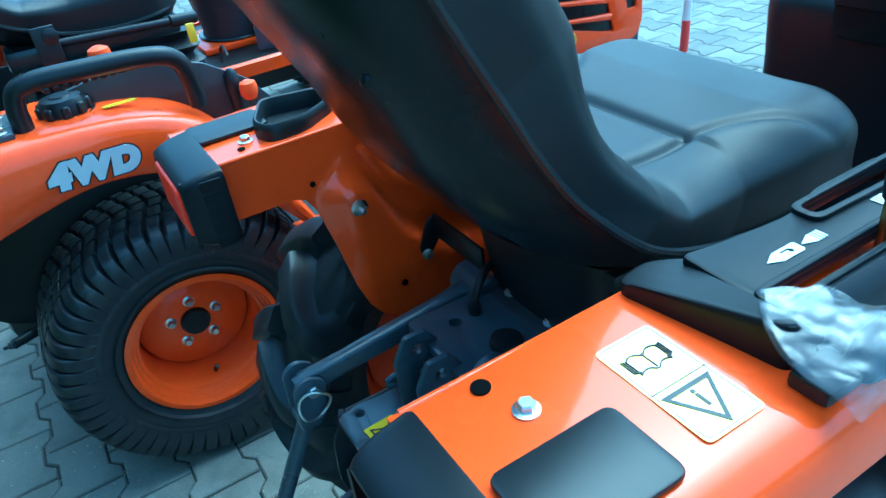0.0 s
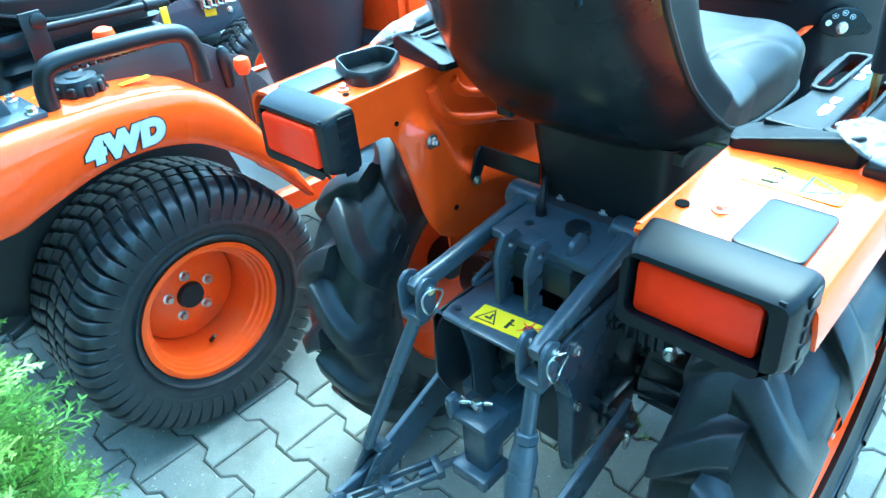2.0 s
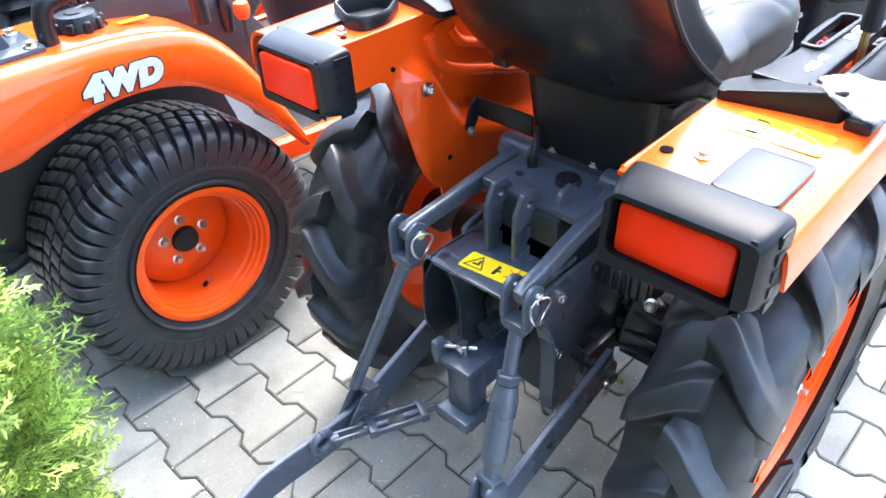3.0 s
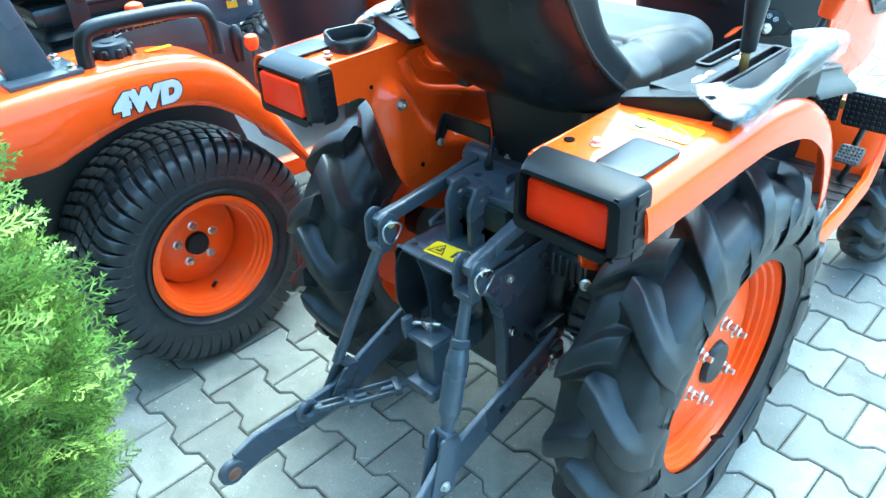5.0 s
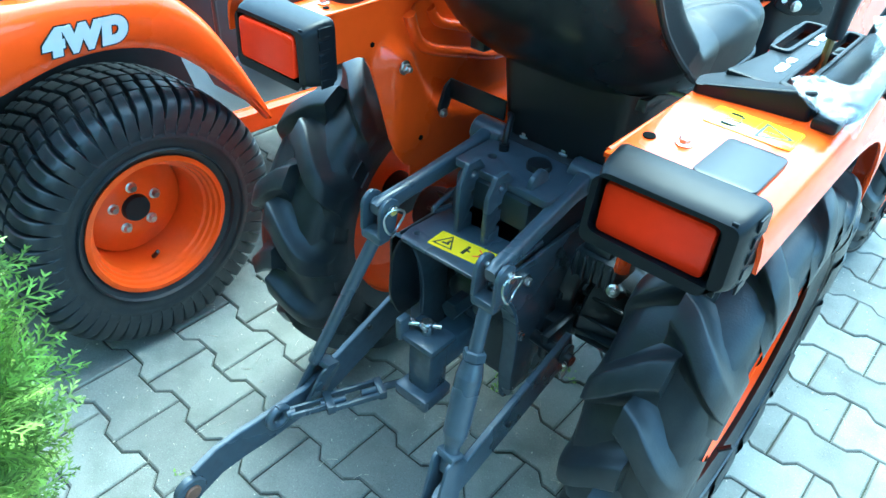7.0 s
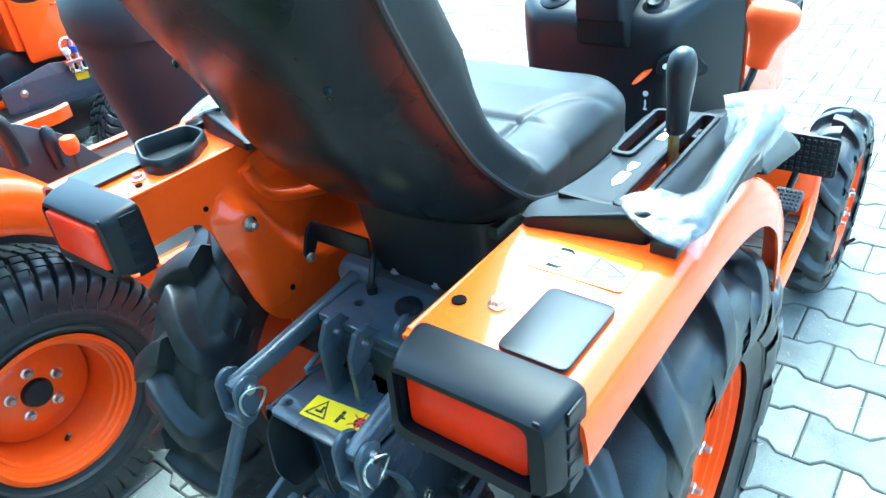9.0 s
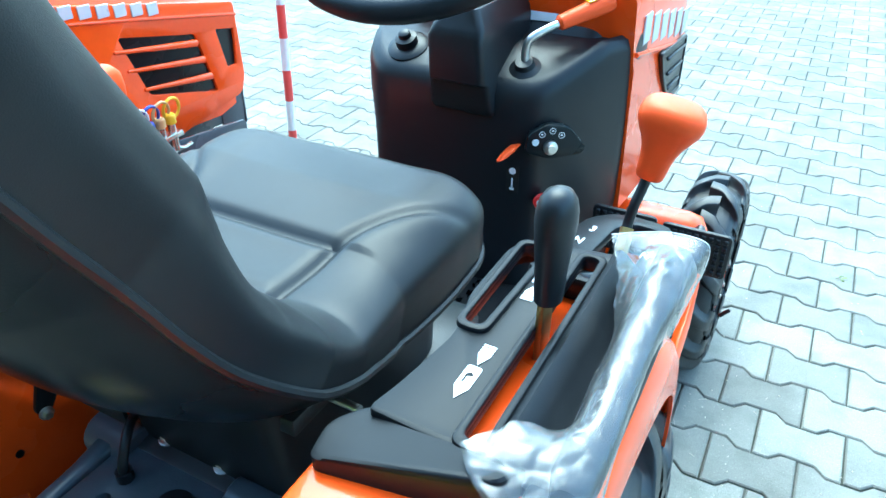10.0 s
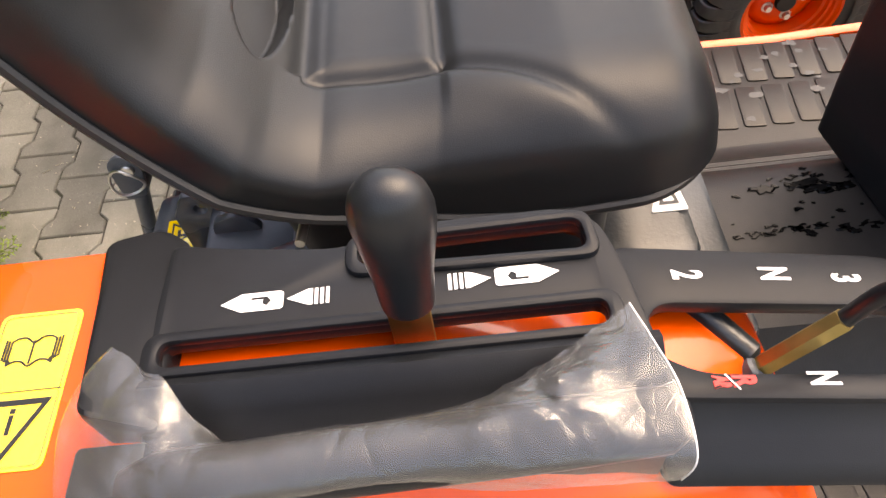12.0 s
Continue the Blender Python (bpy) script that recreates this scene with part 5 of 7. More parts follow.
# position lever
bm = bmesh.new()
lathe(bm, [(0.006, -0.004), (0.014, 0.0), (0.0148, 0.008), (0.016, 0.032), (0.019, 0.058), (0.0202, 0.07), (0.0198, 0.08), (0.0175, 0.0885), (0.013, 0.0945), (0.007, 0.0975), (0.001, 0.0985)], axes((0, 0.091, 0.988), (1, 0, 0), (0, 1, -0.03), (0, 0.03, 1)), 30)
bmesh.ops.scale(bm, vec=(0.8, 1, 1), verts=bm.verts)
bmesh.ops.translate(bm, vec=(0.342, 0, 0), verts=bm.verts)
lever = part("position_lever", bm, BLACK, tractor, "black lever with rounded grip")
bm = bmesh.new()
box(bm, (0.3405, 0.09, 0.935), (0.006, 0.0235, 0.11), 0.001)
part("lever_blade", bm, BRASS, lever, "yellow-passivated steel blade")

# gear gate in front of the console
tilt = axes((0.345, 0.312, 0.899), (1, 0, 0), (0, 0.978, -0.21), (0, 0.21, 0.978))
gate_out = rounded([(-0.07, -0.1), (-0.067, 0.1), (-0.045, 0.14), (-0.02, 0.148), (0.03, 0.142), (0.04, 0.1), (0.037, -0.1)], [0.012, 0.03, 0.02, 0.02, 0.03, 0.02, 0.008])
gate_in = rounded([(-0.026, -0.08), (-0.026, 0.085), (-0.012, 0.118), (0.02, 0.114), (0.021, 0.05), (0.0205, -0.062), (0.004, -0.093)], 0.014)
bm = plate([gate_out, gate_in], 0.014, tilt, 0.004)
gate = part("gear_gate", bm, CONSOLE, tractor, "black plastic gear gate")
bm = bmesh.new()
loft(bm, [[tilt @ Vector((x + (grow if x > 0.02 else 0.002), y + 0.02 * grow / 0.045 * (y < -0.05), z)) for x, y in gate_out] for z, grow in ((0.002, 0.0), (-0.004, 0.004), (-0.012, 0.014), (-0.02, 0.027), (-0.028, 0.0355), (-0.0315, 0.037), (-0.032, 0.034))], cap=False)
part("gate_skirt", bm, CONSOLE, gate)
for text, x, y, m, size, slim in (("2", -0.0471, -0.0538, WHITE, 0.028, 0.52), ("N", -0.0491, 0.0066, WHITE, 0.028, 0.5), ("3", -0.0465, 0.0568, WHITE, 0.028, 0.52), ("N", 0.0254, 0.0112, WHITE, 0.027, 0.46), ("R", 0.0266, -0.0391, REDINK, 0.02, 0.6), ("AR", 0.0276, -0.053, REDINK, 0.0135, 0.42)):
    bm = letters(text, size, tilt @ flat(x, y, 0.0074) @ Matrix.Diagonal((slim, 1, 1, 1)), 0.0003, 0.0, 1.0, 0.0008)
    part("gate_letter", bm, m, gate, "printed gear letter", smooth=False)
bm = bmesh.new()
box(bm, (0, 0, 0), (0.012, 0.0009, 0.0004), 0, tilt @ flat(0.0275, -0.0462, 0.0078) @ pose(0, 0, 0, 0, 0, 35))
part("gate_mark", bm, WHITE, gate, "", smooth=False)
bm = bmesh.new()
rod(bm, (0.275, 0.248, 0.893), (0.338, 0.303, 0.872), 0.0095, None, 14, 0.003)
part("gate_link", bm, CAST, gate)
bm = bmesh.new()
tube(bm, smooth_path([(0.344, 0.337, 0.918), (0.343, 0.344, 0.928), (0.346, 0.348, 0.95), (0.35, 0.356, 0.968), (0.353, 0.363, 0.988)], 4), 0.0058, 10)
gear = part("gear_lever", bm, BLACK, tractor, "gear lever with large orange knob")
bm = bmesh.new()
rod(bm, (0.345, 0.3, 0.865), (0.3435, 0.341, 0.923), 0.0075, None, 6)
part("lever_shaft", bm, BRASS, gear, "yellow-passivated steel shaft")
bm = bmesh.new()
rod(bm, (0.345, 0.296, 0.86), (0.345, 0.306, 0.874), 0.012, None, 12, 0.002)
part("shaft_nut", bm, GRAPHITE, gear)
bm = bmesh.new()
m = axes((0.353, 0.363, 0.979), (1, 0.12, -0.2), (-0.12, 1, 0.06), (0.2, -0.06, 1))
shape = [(0.011, 0.01, 0.0), (0.0155, 0.0135, 0.004), (0.0175, 0.0155, 0.025), (0.022, 0.018, 0.043), (0.031, 0.0235, 0.06), (0.0345, 0.027, 0.071), (0.033, 0.0265, 0.081), (0.026, 0.021, 0.0885), (0.012, 0.01, 0.0915)]
shape = [tuple(p) for p in smooth_path([Vector(p) for p in shape], 3)]
loft(bm, [[m @ Vector((a * math.copysign(abs(math.cos(t)) ** 0.75, math.cos(t)), b * math.copysign(abs(math.sin(t)) ** 0.75, math.sin(t)), z)) for t in [2 * math.pi * q / 28 for q in range(28)]] for a, b, z in shape])
part("lever_knob", bm, KNOB, gear, "large orange plastic knob", angle=70)


# ---- lever console on the far side: the same moulding, mirrored ----
def mirrored(ob, parent, label=""):
    bm = bmesh.new()
    bm.from_mesh(ob.data)
    bmesh.ops.scale(bm, vec=(-1, 1, 1), verts=bm.verts)
    bmesh.ops.translate(bm, vec=(0.045, 0, 0), verts=bm.verts)
    return part(ob.name.split(".")[0], bm, ob.data.materials[0], parent, label or ob.get("label", ""))


far_console = mirrored(console, tractor)
for ob in [o for o in bpy.data.objects if o.parent == console]:
    mirrored(ob, far_console)
bm = bmesh.new()
box(bm, (-0.245, 0.165, 0.94), (0.006, 0.026, 0.1), 0.001)
far_lever = part("implement_lever", bm, BRASS, tractor, "steel lever blade with an orange grip")
bm = bmesh.new()
loft(bm, [[Vector((-0.245 + a * math.copysign(abs(math.cos(t)) ** 0.6, math.cos(t)), 0.165 + b * math.copysign(abs(math.sin(t)) ** 0.6, math.sin(t)), z)) for t in [2 * math.pi * q / 24 for q in range(24)]] for a, b, z in ((0.012, 0.014, 0.978), (0.016, 0.019, 0.981), (0.018, 0.021, 1.01), (0.019, 0.0225, 1.04), (0.017, 0.021, 1.056), (0.011, 0.014, 1.064))])
part("lever_grip", bm, KNOB, far_lever, "orange plastic grip", angle=70)


# ---- platform, dashboard and hood ----
bm = plate([rounded([(-0.046, -0.0175), (0.046, -0.0175), (0.046, 0.0175), (-0.046, 0.0175)], 0.006)], 0.003, flat(0, 0, 0.0012), 0.001)
RIB = link("mat_rib", bm, MAT_RUBBER)
for s in (-1, 1):
    out = 0.385 if s > 0 else 0.472
    bm = plate([rounded([(s * 0.1, 0.4), (s * out, 0.4), (s * (out - 0.03), 0.93), (s * 0.1, 0.93)], 0.02)], 0.008, flat(0, 0, 0.455), 0.002)
    floor_half = part("foot_platform", bm, MAT_RUBBER, tractor, "black ribbed rubber foot platform")
    for j in range(2):
        for i in range(11):
            rib = part("mat_rib", RIB, MAT_RUBBER, floor_half)
            rib.matrix_world = Matrix.Translation((s * (out - 0.066 - 0.104 * j), 0.425 + 0.0445 * i + 0.008 * j, 0.4587)) @ pose(0, 0, 0, 0, 0, 6 * s)
    bm = bmesh.new()
    loft(bm, [[Vector((s * x, y, z)) for x, z in ((out - 0.005 - e, 0.43 + h), (out + 0.018 - e, 0.43 + h), (out + 0.014 - e, 0.454 + h), (out + 0.009 - e, 0.4605 + h), (out + 0.003 - e, 0.46 + h), (out - 0.005 - e, 0.455 + h))] for y, h, e in ((0.38, 0, 0), (0.7, 0, 0.008), (0.86, 0.01, 0.014), (0.93, 0.06 if s > 0 else 0.02, 0.02), (0.965, 0.13 if s > 0 else 0.03, 0.026))])
    part("platform_edge", bm, ORANGE, floor_half, "orange steel platform edge")
    bm = bmesh.new()
    loft(bm, [[Vector((s * x, y + d, z - h)) for x, d, h in ((0.13, 0, 0), (0.335, 0, 0), (0.357, 0.004, 0.008), (0.372, 0.01, 0.04))] + [Vector((s * x, y + d, z - h)) for x, d, h in ((0.366, 0.02, 0.045), (0.352, 0.014, 0.014), (0.33, 0.012, 0.006), (0.13, 0.012, 0.006))] for y, z in ((0.885, 0.455), (0.9, 0.55), (0.91, 0.605), (0.918, 0.622), (0.93, 0.63), (0.965, 0.631), (0.977, 0.622), (0.98, 0.6))])
    part("toe_board", bm, ORANGE, floor_half, "orange toe board", angle=60)
# rubber mat over the tunnel, with wet spots
bm = bmesh.new()
hump = [(-0.215, 0.4645), (-0.2, 0.466), (-0.165, 0.49), (-0.158, 0.496), (-0.15, 0.496), (-0.135, 0.513), (-0.128, 0.52), (-0.12, 0.52), (-0.105, 0.54), (-0.08, 0.557), (-0.05, 0.56), (0.12, 0.56), (0.15, 0.55), (0.19, 0.48), (0.215, 0.4645)]
loft(bm, [[Vector((x, y, z)) for x, z in hump] + [Vector((0.215, y, 0.45)), Vector((-0.215, y, 0.45))] for y in (0.33, 0.45, 0.58, 0.72)])
tunnel = part("tunnel_mat", bm, MAT_RUBBER, tractor, "black rubber mat over the tunnel")
rng = random.Random(9)
wet = mat("wet_rubber", (0.002, 0.002, 0.002), 0.14, vary=0.1, spec=0.12)
bm = bmesh.new()
SPOTS = [(rng.gauss(-0.05, 0.013), rng.gauss(0.585, 0.03), rng.choice((0.004, 0.006, 0.009, 0.011))) for k in range(26)]
SPOTS += [(0.022 + rng.gauss(0, 0.005), rng.uniform(0.46, 0.645), rng.choice((0.003, 0.004, 0.006, 0.008))) for k in range(24)]
SPOTS += [(rng.uniform(-0.07, 0.04), rng.uniform(0.46, 0.64), rng.choice((0.002, 0.003, 0.004))) for k in range(18)]
for x, y, r in SPOTS:
    n = rng.randint(12, 18)
    lean = rng.uniform(-0.6, 0.6)
    loop = [(2 * math.pi * i / n, rng.uniform(0.35, 1.3)) for i in range(n)]
    edge = [(x + 0.7 * r * q * math.cos(t) + lean * r * math.sin(t), y + 1.5 * r * q * math.sin(t)) for t, q in loop]
    over = 0.5608 if x > -0.048 else 0.5572 + 0.115 * (x + 0.08)
    low = [bm.verts.new((u, v, over - 0.0005)) for u, v in edge]
    high = [bm.verts.new((x + (u - x) * 0.8, y + (v - y) * 0.8, over + 0.0012)) for u, v in edge]
    bridge(bm, low, high)
    bm.faces.new(high)
tagged(part("wetness", bm, wet, tunnel, "small dark wet spots", smooth=False), kind="stuff")
scuff = mat("dried_water_mark", (0.03, 0.0295, 0.029), 0.2, vary=0.3, spec=0.4)
bm = bmesh.new()
for k in range(26):
    x, y, r = -rng.uniform(0.27, 0.45), rng.uniform(0.45, 0.78), rng.choice((0.005, 0.008, 0.011))
    n = rng.randint(10, 15)
    bm.faces.new([bm.verts.new((x + 0.8 * r * q * math.cos(t), y + 1.1 * r * q * math.sin(t), 0.4618)) for t, q in [(2 * math.pi * i / n, rng.uniform(0.45, 1.2)) for i in range(n)]])
tagged(part("water_mark", bm, scuff, tunnel, "pale dried water marks", smooth=False), kind="stuff")
bm = bmesh.new()
box(bm, (0.0, 0.33, 0.6), (0.38, 0.2, 0.035), 0.012)
box(bm, (0.215, 0.26, 0.66), (0.05, 0.06, 0.08), 0.008)
box(bm, (0.0, 0.24, 0.7), (0.34, 0.22, 0.1), 0.02)
deck = part("seat_deck", bm, CAST, tractor, "black deck under the seat")
bm = plate([rounded([(0.118, 0.307), (0.068, 0.325), (0.078, 0.339), (0.118, 0.343)], 0.002)], 0.001, flat(0, 0, 0.7508))
label = part("white_label", bm, WHITE, deck, "white warning label with a printed symbol", smooth=False)
bm = bmesh.new()
plate([[(0.11, 0.316), (0.084, 0.325), (0.09, 0.333), (0.11, 0.336)], [(0.106, 0.321), (0.092, 0.326), (0.094, 0.3305), (0.106, 0.332)]], 0.0005, flat(0, 0, 0.7517), 0, bm)
tagged(part("label_print", bm, INK, label, "", smooth=False), kind="stuff")

bm = bmesh.new()


def dash_ring(z, x0, x1, y0, y1, r):
    c = 0.014 + 0.036 * min(1, max(0, (z - 0.7) / 0.15))
    lip = 0.034 * max(0, 1 - abs(z - 0.57) / 0.12) if z > 0.555 else 0
    out = rounded([(x0, y1), (x0, y0 + c), (x0 + c, y0), (x1 - 0.1, y0), (x1 - 0.045, y0 + 0.075), (x1 + 0.003, y0 + 0.175), (x1 + 0.003, y1)], [0.01, min(r, c * 0.7), min(r, c * 0.7), r, 0.06, 0.02, 0.01], 4)
    return [Vector((x, y - lip * min(1, max(0, (-0.05 - x) / 0.09)) * max(0, 1 - (y - y0) / 0.2), z + min(1, max(0, (z - 0.84) / 0.08)) * 0.5 * min(0.13, max(0, y - 0.63)))) for x, y in out]


loft(bm, [dash_ring(z, a, b, c, 0.9, 0.03) for z, a, b, c in ((0.455, -0.11, 0.19, 0.72), (0.553, -0.13, 0.19, 0.69), (0.556, -0.15, 0.194, 0.658), (0.566, -0.152, 0.195, 0.654), (0.62, -0.178, 0.2, 0.656), (0.7, -0.203, 0.207, 0.652), (0.78, -0.217, 0.21, 0.647), (0.82, -0.224, 0.211, 0.645), (0.88, -0.232, 0.212, 0.642), (0.915, -0.232, 0.212, 0.643), (0.93, -0.228, 0.21, 0.65), (0.936, -0.216, 0.205, 0.662))])
dash = part("dashboard", bm, BLACK, tractor, "black plastic dashboard column", angle=50)
bm = bmesh.new()
loft(bm, [[Vector((x, y, z)) for x, y in rounded([(-0.072 * k, y0), (0.045 * k, y0), (0.045 * k, 0.8), (-0.072 * k, 0.8)], 0.012)] for z, k, y0 in ((0.89, 0.95, 0.638), (0.9, 0.97, 0.628), (0.945, 0.9, 0.617), (0.95, 0.84, 0.606), (1.02, 0.8, 0.598), (1.035, 0.74, 0.606), (1.06, 0.4, 0.62))])
loft(bm, [[Vector((x, y, z)) for x, y in rounded([(-0.17, y0), (0.16, y0 + 0.02), (0.214, 0.95), (-0.2, 0.95)], 0.03)] for z, y0 in ((0.95, 0.745), (0.985, 0.765), (1.06, 0.835), (1.1, 0.86), (1.118, 0.885))])
part("steering_column", bm, BLACK, dash, "black steering column cover")
bm = bmesh.new()
plate([rounded([(-0.105, -0.04), (0.105, -0.04), (0.1, 0.05), (-0.1, 0.05)], 0.02)], 0.006, axes((-0.02, 0.812, 1.045), (1, 0, 0), (0, 0.35, 0.94), (0, -0.94, 0.35)), 0.001, bm)
part("gauge_panel", bm, WHITE, dash, "white instrument face")
bm = bmesh.new()
m = axes((0.0, 0.515, 1.21), (1, 0, 0), (0, 0.86, 0.5), (0, -0.5, 0.86))
tube(bm, [m @ Vector((0.185 * math.cos(t), 0.185 * math.sin(t), 0)) for t in [2 * math.pi * k / 48 for k in range(49)]], 0.0165, 14)
wheel_part = part("steering_wheel", bm, BLACK, tractor, "black steering wheel")
for a in (90, 210, 330):
    bm = bmesh.new()
    t = radians(a)
    rod(bm, m @ Vector((0, 0, -0.03)), m @ Vector((0.18 * math.cos(t), 0.18 * math.sin(t), 0)), 0.011, 0.009, 10)
    part("spoke", bm, BLACK, wheel_part)
bm = bmesh.new()
rod(bm, m @ Vector((0, 0, -0.14)), m @ Vector((0, 0, -0.01)), 0.022, 0.034, 20, 0.004)
part("wheel_hub", bm, BLACK, wheel_part)
# switches on the dashboard
bm = bmesh.new()
lathe(bm, [(0.036, 0), (0.036, 0.006), (0.03, 0.01), (0.019, 0.011), (0.0185, 0.024), (0.011, 0.026), (0.01, 0.034), (0.007, 0.036)], axes((-0.145, 0.692, 0.962), (1, 0, 0), (0, 0.9, 0.45), (0, -0.45, 0.9)), 30)
part("light_switch", bm, BLACK, dash, "round black light switch")
bm = bmesh.new()
lathe(bm, [(0.03, 0), (0.028, 0.006), (0.017, 0.012), (0.014, 0.02)], axes((0.074, 0.688, 0.957), (1, 0, 0), (0, 0.9, 0.45), (0, -0.45, 0.9)), 24)
lever_base = part("throttle_boot", bm, BLACK, dash, "black rubber lever boot")
bm = bmesh.new()
tube(bm, smooth_path([(0.074, 0.684, 0.968), (0.073, 0.686, 0.992), (0.078, 0.69, 1.008), (0.098, 0.708, 1.022), (0.12, 0.73, 1.032)], 5), 0.0065, 12)
part("throttle_lever", bm, ZINC, lever_base, "chrome lever rod")
bm = bmesh.new()
rod(bm, (0.11, 0.72, 1.028), (0.172, 0.792, 1.056), 0.012, 0.016, 16, 0.004)
part("throttle_grip", bm, KNOB, lever_base, "orange lever grip")
bm = bmesh.new()
box(bm, (0, 0, 0), (0.018, 0.03, 0.002), 0.0008, axes((0.151, 0.768, 1.0625), (0.76, -0.65, 0), (0.6, 0.7, 0.3), (-0.15, -0.2, 0.95)))
part("grip_label", bm, YELLOW, lever_base)
bm = bmesh.new()
lathe(bm, [(0.006, 0), (0.011, 0.004), (0.012, 0.02), (0.009, 0.034), (0.004, 0.04)], axes((0.083, 0.642, 0.85), (1, 0, 0.3), (0, 1, 0), (-0.35, -0.75, -0.5)) @ Matrix.Diagonal((1.0, 1.0, 1.0, 1)), 16)
part("choke_lever", bm, KNOB, dash, "small orange lever")
turned = axes((0.134, 0.656, 0.857), (0.8, 0.6, 0), (0, 0, 1), (0.6, -0.8, 0))
bm = plate([rounded([(-0.04, -0.012), (-0.036, 0.02), (-0.005, 0.036), (0.03, 0.03), (0.062, -0.008), (0.055, -0.02), (0.0, -0.026)], 0.01)], 0.014, turned, 0.004)
sw = part("ignition_panel", bm, SHELL, dash, "glossy black key switch panel")
bm = bmesh.new()
lathe(bm, [(0.0115, 0), (0.0115, 0.011), (0.0065, 0.013), (0.006, 0.016)], turned @ flat(0, -0.003, 0.003), 20)
part("key_switch", bm, ZINC, sw, "steel key switch")
for k, (u, v) in enumerate(((-0.024, 0.006), (-0.014, 0.019), (0.003, 0.024), (0.018, 0.016))):
    bm = bmesh.new()
    r = 0.0058 if k == 0 else 0.0052
    lathe(bm, [(r, 0), (r, 0.001), (r - 0.0016, 0.0012)] if k == 0 else [(r, 0), (r, 0.001), (r - 0.0008, 0.001), (r - 0.0008, 0)], turned @ flat(u, v, 0.0072), 14, k > 0)
    if k:
        box(bm, (u, v, 0.0076), (0.0035, 0.0025, 0.0006), m=turned)
    part("switch_symbol", bm, WHITE, sw)
bm = bmesh.new()
lathe(bm, [(0.006, 0), (0.006, 0.012), (0.014, 0.014), (0.015, 0.022), (0.012, 0.026), (0.009, 0.0255)], axes((0.128, 0.674, 0.748), (1, 0.15, 0), (0, 0, 1), (0.15, -1, 0.1)), 22)
part("red_pull_knob", bm, REDINK, dash, "round red pull knob")
bm = bmesh.new()
lathe(bm, [(0.0075, 0), (0.0075, 0.0008), (0.005, 0.0008), (0.005, 0)], axes((0.132, 0.6477, 0.7507), (1, 0.15, 0), (0, 0, 1), (0.15, -1, 0.1)), 14, True)
part("knob_symbol", bm, WHITE, dash)
bm = plate([rounded([(0.075, 0.76), (0.075, 0.81), (0.098, 0.81), (0.098, 0.76)], 0.002)], 0.001, axes((-0.008, 0.6465, 0), (1, 0, 0), (0, 0, 1), (0, -1, 0)))
dl = part("dash_label", bm, INK, dash, "black label with white symbols")
bm = bmesh.new()
box(bm, (0.0785, 0.6457, 0.776), (0.003, 0.0008, 0.02))
box(bm, (0.0785, 0.6457, 0.766), (0.008, 0.0008, 0.004))
lathe(bm, [(0.006, 0), (0.006, 0.0006)], axes((0.0785, 0.6459, 0.799), (1, 0, 0), (0, 0, 1), (0, -1, 0)), 14)
part("label_symbol", bm, WHITE, dl)

bm = bmesh.new()
HOOD = ((0.79, 0.84, 0.217, 0.668, 1.115), (0.9, 0.92, 0.219, 0.662, 1.1), (1.05, 1.05, 0.219, 0.652, 1.08), (1.16, 1.16, 0.216, 0.65, 1.06), (1.25, 1.25, 0.21, 0.664, 1.045), (1.32, 1.32, 0.198, 0.69, 1.03), (1.42, 1.42, 0.172, 0.73, 1.0), (1.5, 1.5, 0.13, 0.77, 0.96))
rings = []
for top_y, low_y, w, z0, z1 in HOOD:
    ring_pts = []
    for k, zz in ((1, 0), (1, 0.35), (1.0, 0.61), (0.985, 0.66), (0.98, 0.7), (0.97, 0.86), (0.9, 0.96), (0.7, 1.0), (0.0, 1.02)):
        ring_pts.append(Vector((w * k, low_y + (top_y - low_y) * zz, z0 + (z1 - z0) * zz)))
    rings.append(ring_pts + [Vector((-q.x, q.y, q.z)) for q in ring_pts[-2::-1]])
loft(bm, rings)
hood = part("hood", bm, ORANGE, tractor, "glossy orange engine hood", angle=50)
